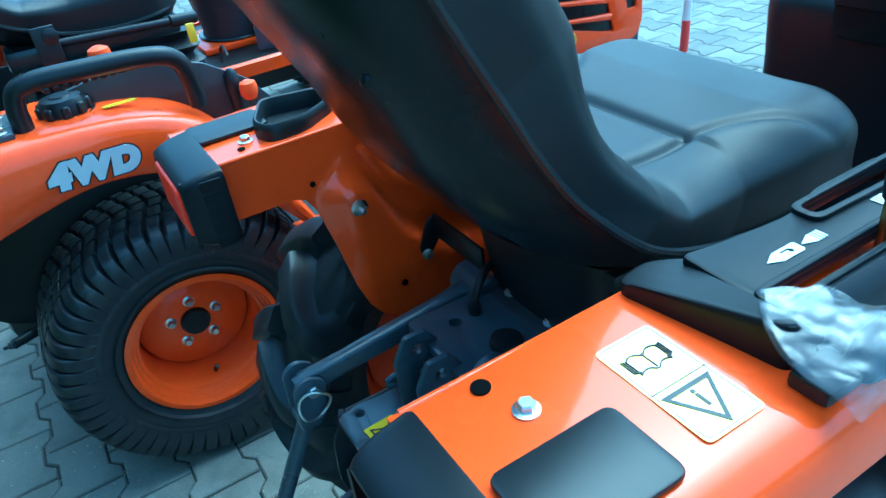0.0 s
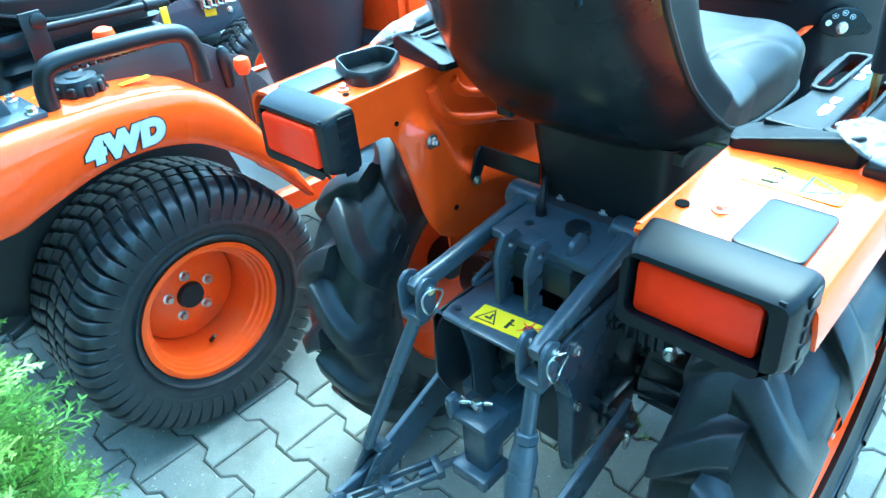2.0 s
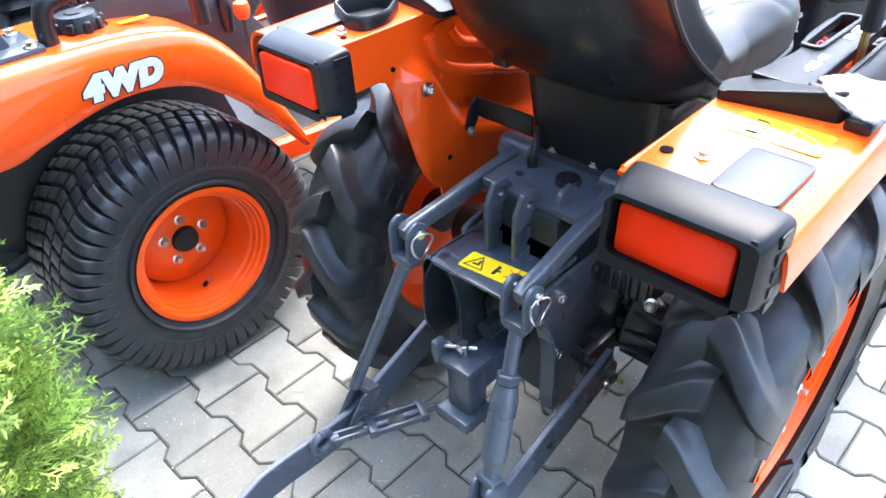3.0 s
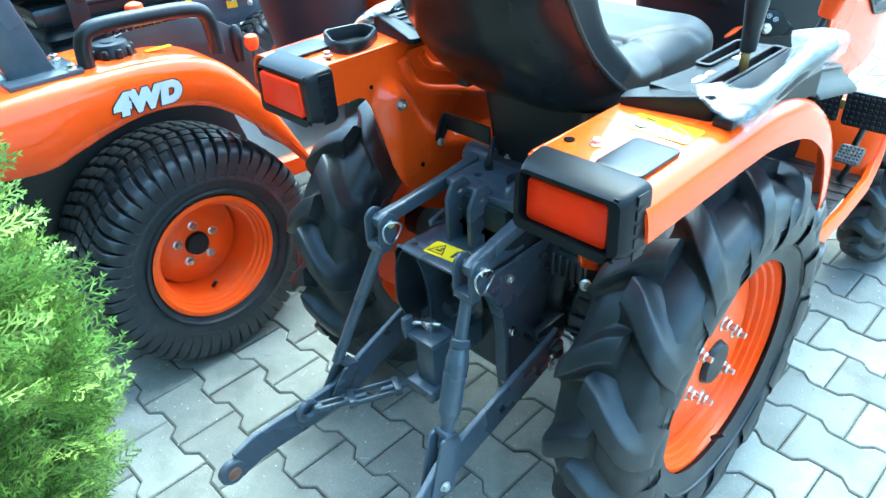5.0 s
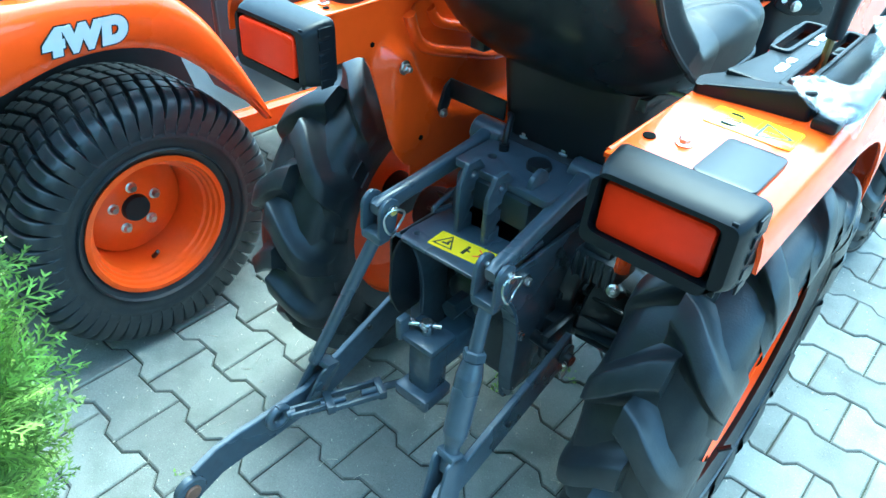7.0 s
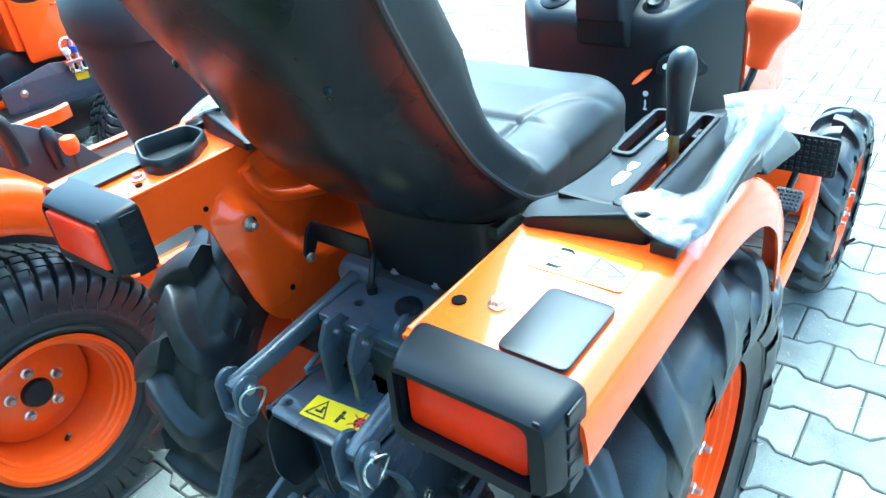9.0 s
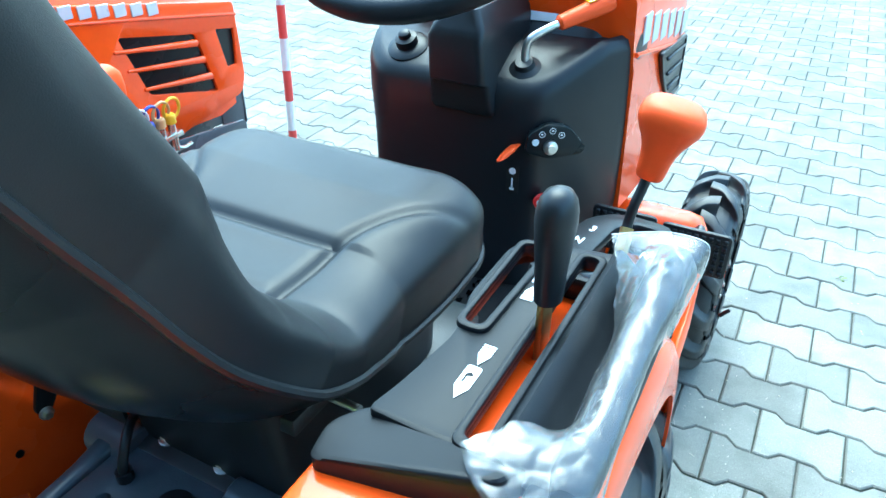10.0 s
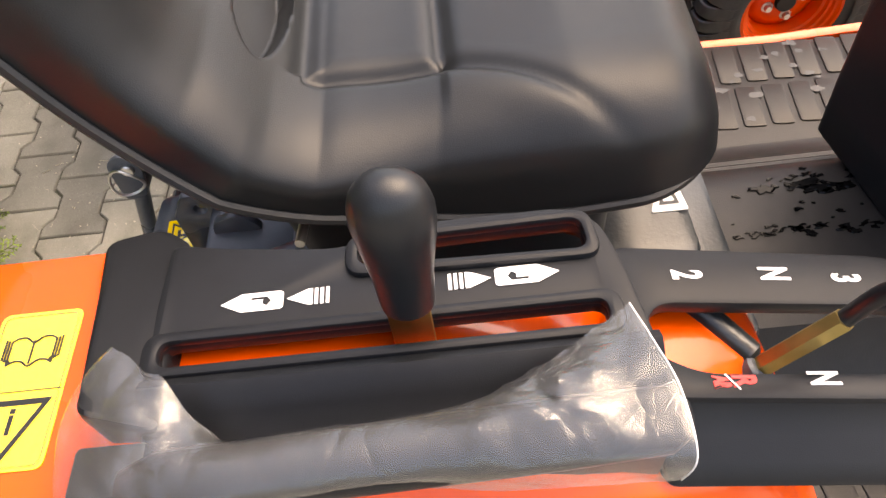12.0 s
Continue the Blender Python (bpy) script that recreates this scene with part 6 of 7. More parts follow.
for s in (-1, 1):
    vent_at = axes((s * 0.2195, 1.1, 0), (-0.035 * s, 1, 0), (0, 0, 1), (1, 0.035 * s, 0))
    rim_loop = rounded([(-0.135, 0.932), (0.155, 0.897), (0.165, 0.768), (0.02, 0.79), (-0.08, 0.868)], [0.02, 0.02, 0.03, 0.03, 0.03])
    mesh_loop = rounded([(-0.12, 0.922), (0.145, 0.889), (0.153, 0.78), (0.025, 0.8), (-0.07, 0.873)], [0.015, 0.015, 0.025, 0.025, 0.025])
    bm = plate([rim_loop, mesh_loop], 0.009, vent_at, 0.002)
    vent = part("hood_vent", bm, BLACK, hood, "black mesh hood vent with raised ribs")
    bm = plate([mesh_loop], 0.003, vent_at, 0.0005)
    part("vent_mesh", bm, BLACK, vent)
    for k in range(3):
        bm = bmesh.new()
        box(bm, (0.035 + 0.012 * k, 0.888 - 0.034 * k, 0.004), (0.2 - 0.035 * k, 0.007, 0.006), 0.002, vent_at @ pose(0.04, 0.85, 0, 0, 0, -7) @ pose(-0.04, -0.85, 0), 1)
        part("vent_rib", bm, PANEL, vent, "grey raised rib")
    for k in range(6):
        y = 0.875 + 0.066 * k
        bm = bmesh.new()
        box(bm, (s * 0.214, y, 1.0 - 0.19 * (y - 0.86)), (0.004, 0.042, 0.05), 0.001, seg=1)
        part("brand_bar", bm, SILVER, hood, "silver brand bar")
    bm = bmesh.new()
    tube(bm, [(s * 0.216, 0.815, 0.968), (s * 0.2185, 0.95, 0.942), (s * 0.2175, 1.15, 0.905), (s * 0.2095, 1.26, 0.89)], 0.0045, 8)
    part("hood_crease", bm, ORANGE, hood)
bm = bmesh.new()
rod(bm, (-0.3, 1.345, 0.264), (0.3, 1.345, 0.264), 0.04, None, 18)
box(bm, (0, 1.345, 0.31), (0.2, 0.14, 0.12), 0.02)
for s in (-1, 1):
    rod(bm, (s * 0.28, 1.345, 0.2), (s * 0.28, 1.345, 0.38), 0.045, 0.035, 18, 0.005)
part("front_axle", bm, CAST, tractor, "black front axle")

# pedals
def pedal(name, c, size, normal, label, pads, material=BLACK):
    z = Vector(normal).normalized()
    x = Vector((1, 0, 0))
    m = axes(c, x, z.cross(x), z)
    bm = plate([rounded([(-size[0] / 2, -size[1] / 2), (size[0] / 2, -size[1] / 2), (size[0] / 2, size[1] / 2), (-size[0] / 2, size[1] / 2)], 0.01)], 0.008, m, 0.002)
    for i in range(pads[0]):
        for j in range(pads[1]):
            px, py = (i - (pads[0] - 1) / 2) * size[0] / (pads[0] + 0.6), (j - (pads[1] - 1) / 2) * size[1] / (pads[1] + 0.6)
            box(bm, (px, py, 0.0055), (size[0] / pads[0] * 0.55, size[1] / pads[1] * 0.55, 0.005), 0.001, m, 1)
    p = part(name, bm, material, tractor, label)
    bm = bmesh.new()
    tube(bm, smooth_path([m @ Vector((0, 0, -0.004)), m @ Vector((0, 0.01, -0.05)), Vector((c[0] - 0.04, c[1] + 0.1, c[2] - 0.14))], 5), 0.008, 10)
    part("pedal_arm", bm, CAST, p)
    return p


pedal("brake_pedal", (0.258, 0.722, 0.694), (0.11, 0.083), (0.06, -0.97, -0.05), "black ribbed brake pedal", (9, 6))
pedal("brake_pedal", (0.379, 0.715, 0.694), (0.112, 0.083), (0.06, -0.97, -0.05), "black ribbed brake pedal", (9, 6))
pedal("drive_pedal", (0.352, 0.755, 0.568), (0.056, 0.05), (0.0, -0.6, 0.8), "small grey ribbed pedal", (6, 5), PANEL)
bm = bmesh.new()
box(bm, (0.319, 0.716, 0.7), (0.012, 0.012, 0.022), 0.002)
part("pedal_lock", bm, BRASS, tractor, "yellow pedal lock")

# ---- clear film left on the console rail and on the far lever ----
def console_film(s, seed, label):
    """A thin clear sleeve clinging to the console rail, its mouths open and crumpled at both ends."""
    rng = random.Random(seed)

    def on_rail(y, angles, r=0.0185):
        zc = 0.956 + 0.105 * min(0.2, max(0, y + 0.045))
        return [(0.416 + r * math.cos(math.radians(a)), y, zc + r * math.sin(math.radians(a))) for a in angles]

    stations = [
        [(0.346, -0.071, 0.981), (0.362, -0.088, 0.974), (0.388, -0.099, 0.964), (0.424, -0.096, 0.955), (0.437, -0.09, 0.942)],
        [(0.372, -0.036, 0.98), (0.389, -0.05, 0.98), (0.408, -0.056, 0.975), (0.43, -0.056, 0.965), (0.436, -0.056, 0.945)],
        on_rail(-0.012, (172, 130, 85, 35, -35), 0.0195),
        on_rail(0.03, (178, 128, 85, 35, -38)),
        on_rail(0.09, (180, 128, 85, 35, -38)),
        [(0.389, 0.122, 0.962), (0.399, 0.126, 0.985), (0.417, 0.128, 0.996), (0.434, 0.128, 0.986), (0.436, 0.128, 0.962)],
        [(0.376, 0.165, 0.979), (0.392, 0.17, 0.996), (0.414, 0.172, 1.0), (0.437, 0.172, 0.992), (0.439, 0.172, 0.966)],
        [(0.359, 0.203, 0.993), (0.385, 0.208, 1.0), (0.412, 0.213, 1.004), (0.441, 0.213, 1.0), (0.442, 0.211, 0.972)]]
    columns = [smooth_path([Vector(st[c]) for st in stations], 12) for c in range(5)]
    rows = [smooth_path([col[i] for col in columns], 7) for i in range(len(columns[0]))]
    root = thing("plastic_film", (0.416 if s > 0 else -0.371, 0.05, 0.94), label, "plastic film", "films on the consoles")
    pieces = {"film_rear_flap": (0, 23), "film_sleeve": (23, 58), "film_front_flap": (58, len(rows) - 1)}
    verts = []
    for i, row in enumerate(rows):
        out = []
        for k, p in enumerate(row):
            y = p.y
            loose = max(min(1, max(0, (y - 0.1) / 0.06)), min(1, max(0, (-0.02 - y) / 0.05)))
            clump = math.exp(-((y - 0.15) / 0.025) ** 2) * (p.x < 0.42)
            edge = 1.0 if 0 < i < len(rows) - 1 else 0.25
            front = min(1, max(0, (y - 0.165) / 0.02))
            a = (0.0003 + 0.002 * loose * (1 - 0.75 * front) + 0.0016 * clump) * edge
            q = p * 42 + Vector((seed * 3.1, 0, 0))
            h = abs(noise.noise(q)) * a * 1.7 + abs(noise.noise(q * 0.5)) * a * 1.3 + abs(noise.noise(q * 2.3)) * a * 0.8
            jag = (0.0035 * noise.noise(Vector((y * 90, seed, 0))) if k == 0 else 0)
            d = Vector((rng.uniform(-1, 1), rng.uniform(-1, 1), rng.uniform(-1, 1))) * (0.0001 + 0.0001 * loose + 0.0004 * clump) * edge
            c = p + Vector((0.4, 0, 1)) * h + d + Vector((-jag, 0, 0))
            out.append(Vector((c.x if s > 0 else 0.045 - c.x, c.y, c.z)))
        verts.append(out)
    for name, (a, b) in pieces.items():
        bm = bmesh.new()
        grid = [[bm.verts.new(p) for p in row] for row in verts[a:b + 1]]
        for u, v in zip(grid, grid[1:]):
            for k in range(len(u) - 1):
                if rng.random() < 0.5:
                    bm.faces.new((u[k], u[k + 1], v[k + 1]))
                    bm.faces.new((u[k], v[k + 1], v[k]))
                else:
                    bm.faces.new((u[k], u[k + 1], v[k]))
                    bm.faces.new((u[k + 1], v[k + 1], v[k]))
        sheet = part(name, bm, FILM, root, angle=28 if "flap" in name else 50)
        # thin pale tube paints the glint along the front cut
        if name == "film_front_flap":
            bm = bmesh.new()
            tube(bm, verts[-1], 0.0004, 5)
            part("cut_edge", bm, EDGE_GLINT, sheet, "cut edge with its glint painted pale")
    return root


console_film(1, 3, "crumpled clear protective film draped over the lever console rail")
console_film(-1, 8, "crumpled clear protective film on the far console rail")


# ---- unseen plain wall behind the bush, added to darken light and reflections ----
bm = bmesh.new()
box(bm, (-3.0, -3.0, 2.0), (14.0, 0.25, 4.0), 0.01)
tagged(new("wall_south", link("wall_south", bm, UNSEEN_WALL)), "unseen plain dark wall added behind the bush to block light", "wall", kind="structure")


# ---- the small tractors beside it ----
CAPS = [mat("cap_plastic", c, 0.35, vary=0.05) for c in ((0.75, 0.76, 0.78), (0.05, 0.07, 0.35), (0.6, 0.38, 0.16), (0.85, 0.5, 0.02))]


def garden_tractor(place, label):
    """A sub-compact tractor with turf tyres; built in the world at x from its own middle."""
    cx, cy = place
    base = thing("garden_tractor", (cx, cy, 0), label, "tractor", "tractors parked beside")
    P = lambda x, y, z: Vector((cx + x, cy + y, z))
    rear, front_t = turf_tyre(0.318, 0.272, 0.171, 54), turf_tyre(0.235, 0.19, 0.12, 34)
    rr, fr = rim_mesh(0.166, 0.25), rim_mesh(0.115, 0.16)
    for s in (1, -1):
        wheel(base, "rear_wheel", (cx + s * 0.405, cy + 0.003, 0.321), rear, rr, 0.005, 0.055, 5, 0.034, s, studs=False, disc_r=0.128)
        wheel(base, "front_wheel", (cx + s * 0.42, cy + 1.27, 0.232), front_t, fr, 0.02, 0.04, 4, 0.024, s, studs=False, disc_r=0.085)
    # fenders: outline of the side, swept inwards
    for s in (1, -1):
        line = [(-0.5, 0.85), (-0.42, 0.865), (-0.34, 0.872), (-0.27, 0.873), (-0.2, 0.873), (-0.06, 0.872), (0.04, 0.86), (0.11, 0.834), (0.17, 0.785), (0.22, 0.715), (0.27, 0.62), (0.32, 0.51)]
        low = [(-0.5, 0.735), (-0.42, 0.725), (-0.335, 0.713), (-0.285, 0.714), (-0.235, 0.729), (-0.12, 0.757), (-0.03, 0.761), (0.06, 0.742), (0.12, 0.708), (0.18, 0.655), (0.24, 0.59), (0.31, 0.5)]
        top = smooth_path([Vector((0, y, z)) for y, z in line], 5)
        bot = smooth_path([Vector((0, y, z)) for y, z in low], 5)
        rings = []
        for t, b in zip(top, bot):
            n = (t - b).normalized()
            side_pts = [(0.555, b.y, b.z), (0.567, b.y + 0.3 * (t.y - b.y), b.z + 0.3 * (t.z - b.z)), (0.566, b.y + 0.7 * (t.y - b.y), b.z + 0.7 * (t.z - b.z)), (0.558, b.y + 0.88 * (t.y - b.y), b.z + 0.88 * (t.z - b.z)), (0.545, b.y + 0.965 * (t.y - b.y), b.z + 0.965 * (t.z - b.z)), (0.525, t.y, t.z), (0.46, t.y, t.z + 0.002), (0.33, t.y, t.z)]
            inner = [(x - 0.006 if x > 0.5 else x, y - n.y * 0.006, z - n.z * 0.006) for x, y, z in side_pts[::-1]]
            rings.append([P(s * x, y, z) for x, y, z in side_pts + inner])
        bm = bmesh.new()
        loft(bm, rings)
        f = part("rear_fender", bm, ORANGE, base, "glossy orange fender", angle=50)
        # grab rail
        bm = bmesh.new()
        pts = smooth_path([P(s * 0.492, -0.148, 0.862), P(s * 0.494, -0.145, 0.92), P(s * 0.5, -0.12, 0.95), P(s * 0.51, -0.02, 0.953), P(s * 0.513, 0.09, 0.946), P(s * 0.507, 0.135, 0.925), P(s * 0.498, 0.15, 0.875), P(s * 0.496, 0.152, 0.83)], 5)
        tube(bm, pts, 0.0175, 14)
        rail = part("grab_rail", bm, BLACK, base, "black plastic grab rail")
        bm = bmesh.new()
        for k in range(11):
            lathe(bm, [(0.002, -0.008), (0.008, -0.005), (0.0095, 0), (0.008, 0.005), (0.002, 0.008)], axes(P(s * 0.507, -0.09 + 0.016 * k, 0.937), (1, 0, 0), (0, 0, 1), (0, 1, 0)), 8)
        part("grip_bumps", bm, BLACK, rail)
        bm = plate([rounded([(-0.1, 0.85), (-0.09, 0.9), (0.0, 0.916), (0.1, 0.915), (0.19, 0.89), (0.27, 0.835), (0.335, 0.75), (0.37, 0.64), (0.31, 0.6), (0.22, 0.72), (0.12, 0.81), (0.03, 0.845)], 0.012)], 0.012, axes((cx + s * 0.43, cy, 0), (0, 1, 0), (0, 0, 1), (1, 0, 0)), 0.003)
        part("fender_guard", bm, PANEL, f, "grey plastic inner guard")
        if s > 0:
            bm = bmesh.new()
            m = Matrix.Translation(P(0.45, -0.075, 0.862))
            lathe(bm, [(0.062, 0), (0.062, 0.006), (0.05, 0.01)], m, 28)
            part("tank_collar", bm, BLACK, f)
            bm = bmesh.new()
            lathe(bm, [(0.042, 0.008), (0.043, 0.03), (0.036, 0.04), (0.02, 0.0415), (0.018, 0.044)], m, 32)
            ribs = []
            for k in range(9):
                t = 2 * math.pi * k / 9
                ribs.append(m @ pose(0, 0, 0, 0, 0, math.degrees(t)))
            cap = part("fuel_cap", bm, BLACK, f, "black ribbed fuel cap")
            for place_ in ribs:
                bm = bmesh.new()
                box(bm, (0.043, 0, 0.02), (0.01, 0.016, 0.024), 0.003, place_, 1)
                part("cap_rib", bm, BLACK, cap)
            bm = plate([rounded([(-0.03, -0.008), (0.03, -0.008), (0.03, 0.008), (-0.03, 0.008)], 0.002)], 0.0008, axes(P(0.487, 0.015, 0.8725), (0, 1, 0), (-1, 0, 0), (0, 0, 1)))
            part("fuel_label", bm, YELLOW, f, "small yellow label", smooth=False)
            # lettering: white over a black outline
            tl = axes(P(0.5695, -0.07, 0.797), (0, 1, -0.02), (0, 0.02, 1), (1, 0, 0))
            bm = letters("4WD", 0.057, tl, 0.0006, 0.16, 1.17, 0.0055)
            for v in bm.verts:
                q = tl.inverted() @ v.co
                v.co = tl @ Vector((q.x * 1.07, q.y * 1.02, q.z))
            part("lettering", bm, SILVER, f, "silver lettering", smooth=False)
            bm = letters("4WD", 0.057, tl, 0.0003, 0.16, 1.17, 0.0082)
            for v in bm.verts:
                q = tl.inverted() @ v.co
                v.co = tl @ Vector((q.x * 1.07, q.y * 1.02, q.z - 0.0008))
            part("lettering_outline", bm, INK, f, "", smooth=False)
            for kx, ky, kz, r, h in ((0.4, 0.02, 0.925, 0.021, 0.036), (0.475, 0.258, 0.815, 0.0175, 0.028)):
                bm = bmesh.new()
                rod(bm, P(kx, ky, kz - 0.14), P(kx, ky, kz), 0.006, None, 8)
                lv = part("control_lever", bm, CAST, base, "lever with orange knob")
                bm = bmesh.new()
                lathe(bm, [(r * 0.7, -0.01), (r, 0.0), (r * 1.05, h * 0.5), (r * 0.9, h * 0.85), (r * 0.4, h)], Matrix.Translation(P(kx, ky, kz)), 18)
                part("lever_knob", bm, KNOB, lv, "orange knob")
            bm = bmesh.new()
            lathe(bm, [(0.012, -0.05), (0.0155, 0.0), (0.014, 0.03), (0.005, 0.04)], Matrix.Translation(P(0.44, 0.238, 0.825)), 16)
            part("control_lever", bm, BLACK, base, "black lever knob")
    # roll bar feet
    for s in (1, -1):
        bm = bmesh.new()
        box(bm, (0, 0, 0.1), (0.05, 0.09, 0.5), 0.006, Matrix.Translation(P(s * 0.455, -0.27, 0.95)) @ pose(0, 0, 0, 14, 0, 0))
        box(bm, (0, 0, 0), (0.13, 0.15, 0.012), 0.003, Matrix.Translation(P(s * 0.46, -0.24, 0.878)))
        rb = part("roll_bar", bm, GRAPHITE, base, "dark grey steel roll bar post")
        for o in (-0.05, 0.05):
            bm = bmesh.new()
            hexnut(bm, P(s * 0.46 + o, -0.185, 0.884), (0, 0, 1), 0.009, 0.012, True)
            part("roll_bar_bolt", bm, ZINC, rb, "zinc bolt")
    # body
    for name, c, size in (("gearbox", (0, 0.0, 0.42), (0.5, 0.55, 0.3)), ("rear_housing", (0, -0.28, 0.42), (0.34, 0.2, 0.26)), ("chassis_beam", (0, 0.6, 0.3), (0.3, 1.3, 0.14)), ("front_axle", (0, 1.27, 0.26), (0.62, 0.09, 0.08))):
        bm = bmesh.new()
        box(bm, P(*c), size, 0.025)
        part(name, bm, CAST, base, "black " + name.replace("_", " "))
    # black sheets added for the arches' shade; they hide the bright ground beyond
    for s in (1, -1):
        bm = plate([rounded([(-0.38, 0.42), (-0.36, 0.7), (-0.28, 0.82), (0.1, 0.82), (0.24, 0.66), (0.3, 0.46), (0.1, 0.34), (-0.2, 0.34)], 0.04)], 0.01, axes((cx + s * 0.275, cy, 0), (0, 1, 0), (0, 0, 1), (1, 0, 0)), 0.002)
        part("wheel_arch_liner", bm, BLACK, base, "black sheet added for the dark inside the wheel arch")
    for k, (x, y, z) in enumerate(((0.3, -0.36, 0.52), (0.26, -0.37, 0.44), (0.32, -0.34, 0.36))):
        bm = bmesh.new()
        rod(bm, P(x - 0.08, y + 0.1, z), P(x, y - 0.02, z + 0.02), 0.012, None, 10)
        hexnut(bm, P(x, y - 0.02, z + 0.02), (0.3, -1, 0.1), 0.008, 0.012, True, 0.01)
        part("rear_coupling", bm, CAST, base)
    for s in (1, -1):
        bm = bmesh.new()
        rod(bm, P(s * 0.2, 0.003, 0.321), P(s * 0.4, 0.003, 0.321), 0.06, 0.05, 20)
        part("rear_axle", bm, CAST, base)
    # platform
    bm = plate([rounded([(-0.4, 0.3), (0.4, 0.3), (0.44, 0.6), (0.43, 0.95), (-0.43, 0.95), (-0.44, 0.6)], 0.03)], 0.012, Matrix.Translation((cx, cy, 0.44)), 0.003)
    deck = part("foot_platform", bm, MAT_RUBBER, base, "black rubber foot platform")
    for s in (1, -1):
        bm = bmesh.new()
        loft(bm, [[P(s * (x + o), y, z) for x, z in ((0.0, 0.40), (0.03, 0.40), (0.032, 0.45), (0.02, 0.46), (0.0, 0.455))] for y, o in ((0.28, 0.395), (0.6, 0.43), (0.9, 0.425), (0.97, 0.4))])
        part("platform_edge", bm, ORANGE, deck, "orange platform edge")
    bm = bmesh.new()
    tube(bm, smooth_path([P(0.33, 0.62, 0.45), P(0.33, 0.625, 0.5), P(0.36, 0.63, 0.52), P(0.4, 0.63, 0.49)], 4), 0.006, 8)
    part("deck_hook", bm, CAST, deck)
    # column and hood
    bm = bmesh.new()
    lathe(bm, [(0.15, 0), (0.158, 0.02), (0.152, 0.04), (0.19, 0.22), (0.222, 0.38), (0.226, 0.41), (0.236, 0.42), (0.238, 0.47), (0.23, 0.52), (0.16, 0.58)], Matrix.Translation(P(0.0, 0.78, 0.47)) @ Matrix.Diagonal((1.0, 0.85, 1, 1)), 36)
    col = part("steering_column", bm, PANEL, base, "dark grey rounded steering column")
    bm = bmesh.new()
    lathe(bm, [(0.176, 0), (0.182, 0.004), (0.176, 0.01)], Matrix.Translation(P(0.0, 0.78, 0.48)) @ Matrix.Diagonal((1.0, 0.85, 1, 1)), 36)
    part("column_trim", bm, SHELL, col)
    bm = bmesh.new()
    box(bm, P(0.0, 0.76, 0.462), (0.38, 0.34, 0.03), 0.01)
    part("column_foot", bm, ORANGE, base, "orange steel column foot")
    bm = bmesh.new()
    m = axes(P(0, 0.62, 1.12), (1, 0, 0), (0, 0.86, 0.5), (0, -0.5, 0.86))
    tube(bm, [m @ Vector((0.17 * math.cos(t), 0.17 * math.sin(t), 0)) for t in [2 * math.pi * k / 40 for k in range(41)]], 0.014, 10)
    rod(bm, m @ Vector((0, 0, -0.16)), m @ Vector((0, 0, 0)), 0.02)
    rod(bm, m @ Vector((-0.17, 0, 0)), m @ Vector((0.17, 0, 0)), 0.01)
    part("steering_wheel", bm, BLACK, base, "black steering wheel")
    bm = bmesh.new()
    sect = lambda y, k, z0, z1: [P(x * k, y, z0 + (z1 - z0) * zz) for x, zz in ((-0.26, 0), (-0.265, 0.6), (-0.25, 0.86), (-0.2, 0.97), (0, 1.0), (0.2, 0.97), (0.25, 0.86), (0.265, 0.6), (0.26, 0))]
    loft(bm, [sect(y, k, a, b) for y, k, a, b in ((0.93, 1.0, 0.66, 1.02), (1.1, 1.0, 0.62, 1.0), (1.3, 1.0, 0.53, 0.95), (1.45, 0.98, 0.52, 0.9), (1.53, 0.93, 0.53, 0.85))])
    hd = part("hood", bm, ORANGE, base, "glossy orange hood", angle=45)
    for s in (1, -1):
        at_side = lambda x: axes((cx + s * x, cy, 0), (0, 1, 0), (0, 0, 1), (1, 0.02 * -s, 0))
        opening = rounded([(1.14, 0.83), (1.385, 0.78), (1.434, 0.605), (1.2, 0.668)], 0.012)
        slot = rounded([(1.462, 0.775), (1.53, 0.762), (1.522, 0.66), (1.488, 0.66)], 0.006)
        bm = plate([rounded([(0.96, 0.6), (0.96, 0.945), (1.2, 0.9), (1.545, 0.835), (1.55, 0.62), (1.53, 0.57), (1.24, 0.522), (1.08, 0.6)], [0.02, 0.01, 0.01, 0.015, 0.02, 0.02, 0.02, 0.04]), opening, slot], 0.016, at_side(0.269), 0.004)
        panel = part("hood_side", bm, ORANGE, hd, "orange hood side panel with grille openings")
        bm = plate([rounded([(1.1, 0.845), (1.54, 0.79), (1.53, 0.6), (1.17, 0.64)], 0.01)], 0.005, at_side(0.2665), 0.001)
        grille = part("side_grille", bm, SHELL, hd, "black mesh side grille")
        for q, (y0, z0, y1, z1) in enumerate(((1.117, 0.8, 1.385, 0.757), (1.144, 0.746, 1.402, 0.707), (1.181, 0.687, 1.418, 0.655))):
            bm = bmesh.new()
            rod(bm, P(s * 0.277, y0, z0), P(s * 0.276, y1, z1), 0.005, 0.0105, 12, 0.003)
            part("grille_bar", bm, ORANGE, grille, "orange grille bar")
        bm = bmesh.new()
        tube(bm, [P(s * 0.2775, 0.97, 0.9), P(s * 0.2775, 1.2, 0.862), P(s * 0.2765, 1.545, 0.8)], 0.005, 8)
        part("hood_crease", bm, ORANGE, panel)
        for k in range(6):
            bm = bmesh.new()
            box(bm, P(s * 0.2785, 1.02 + 0.048 * k, 0.918 - 0.0085 * k), (0.004, 0.034, 0.03), 0.001, seg=1)
            part("brand_bar", bm, SILVER, hd, "silver brand bar")
    bm = bmesh.new()
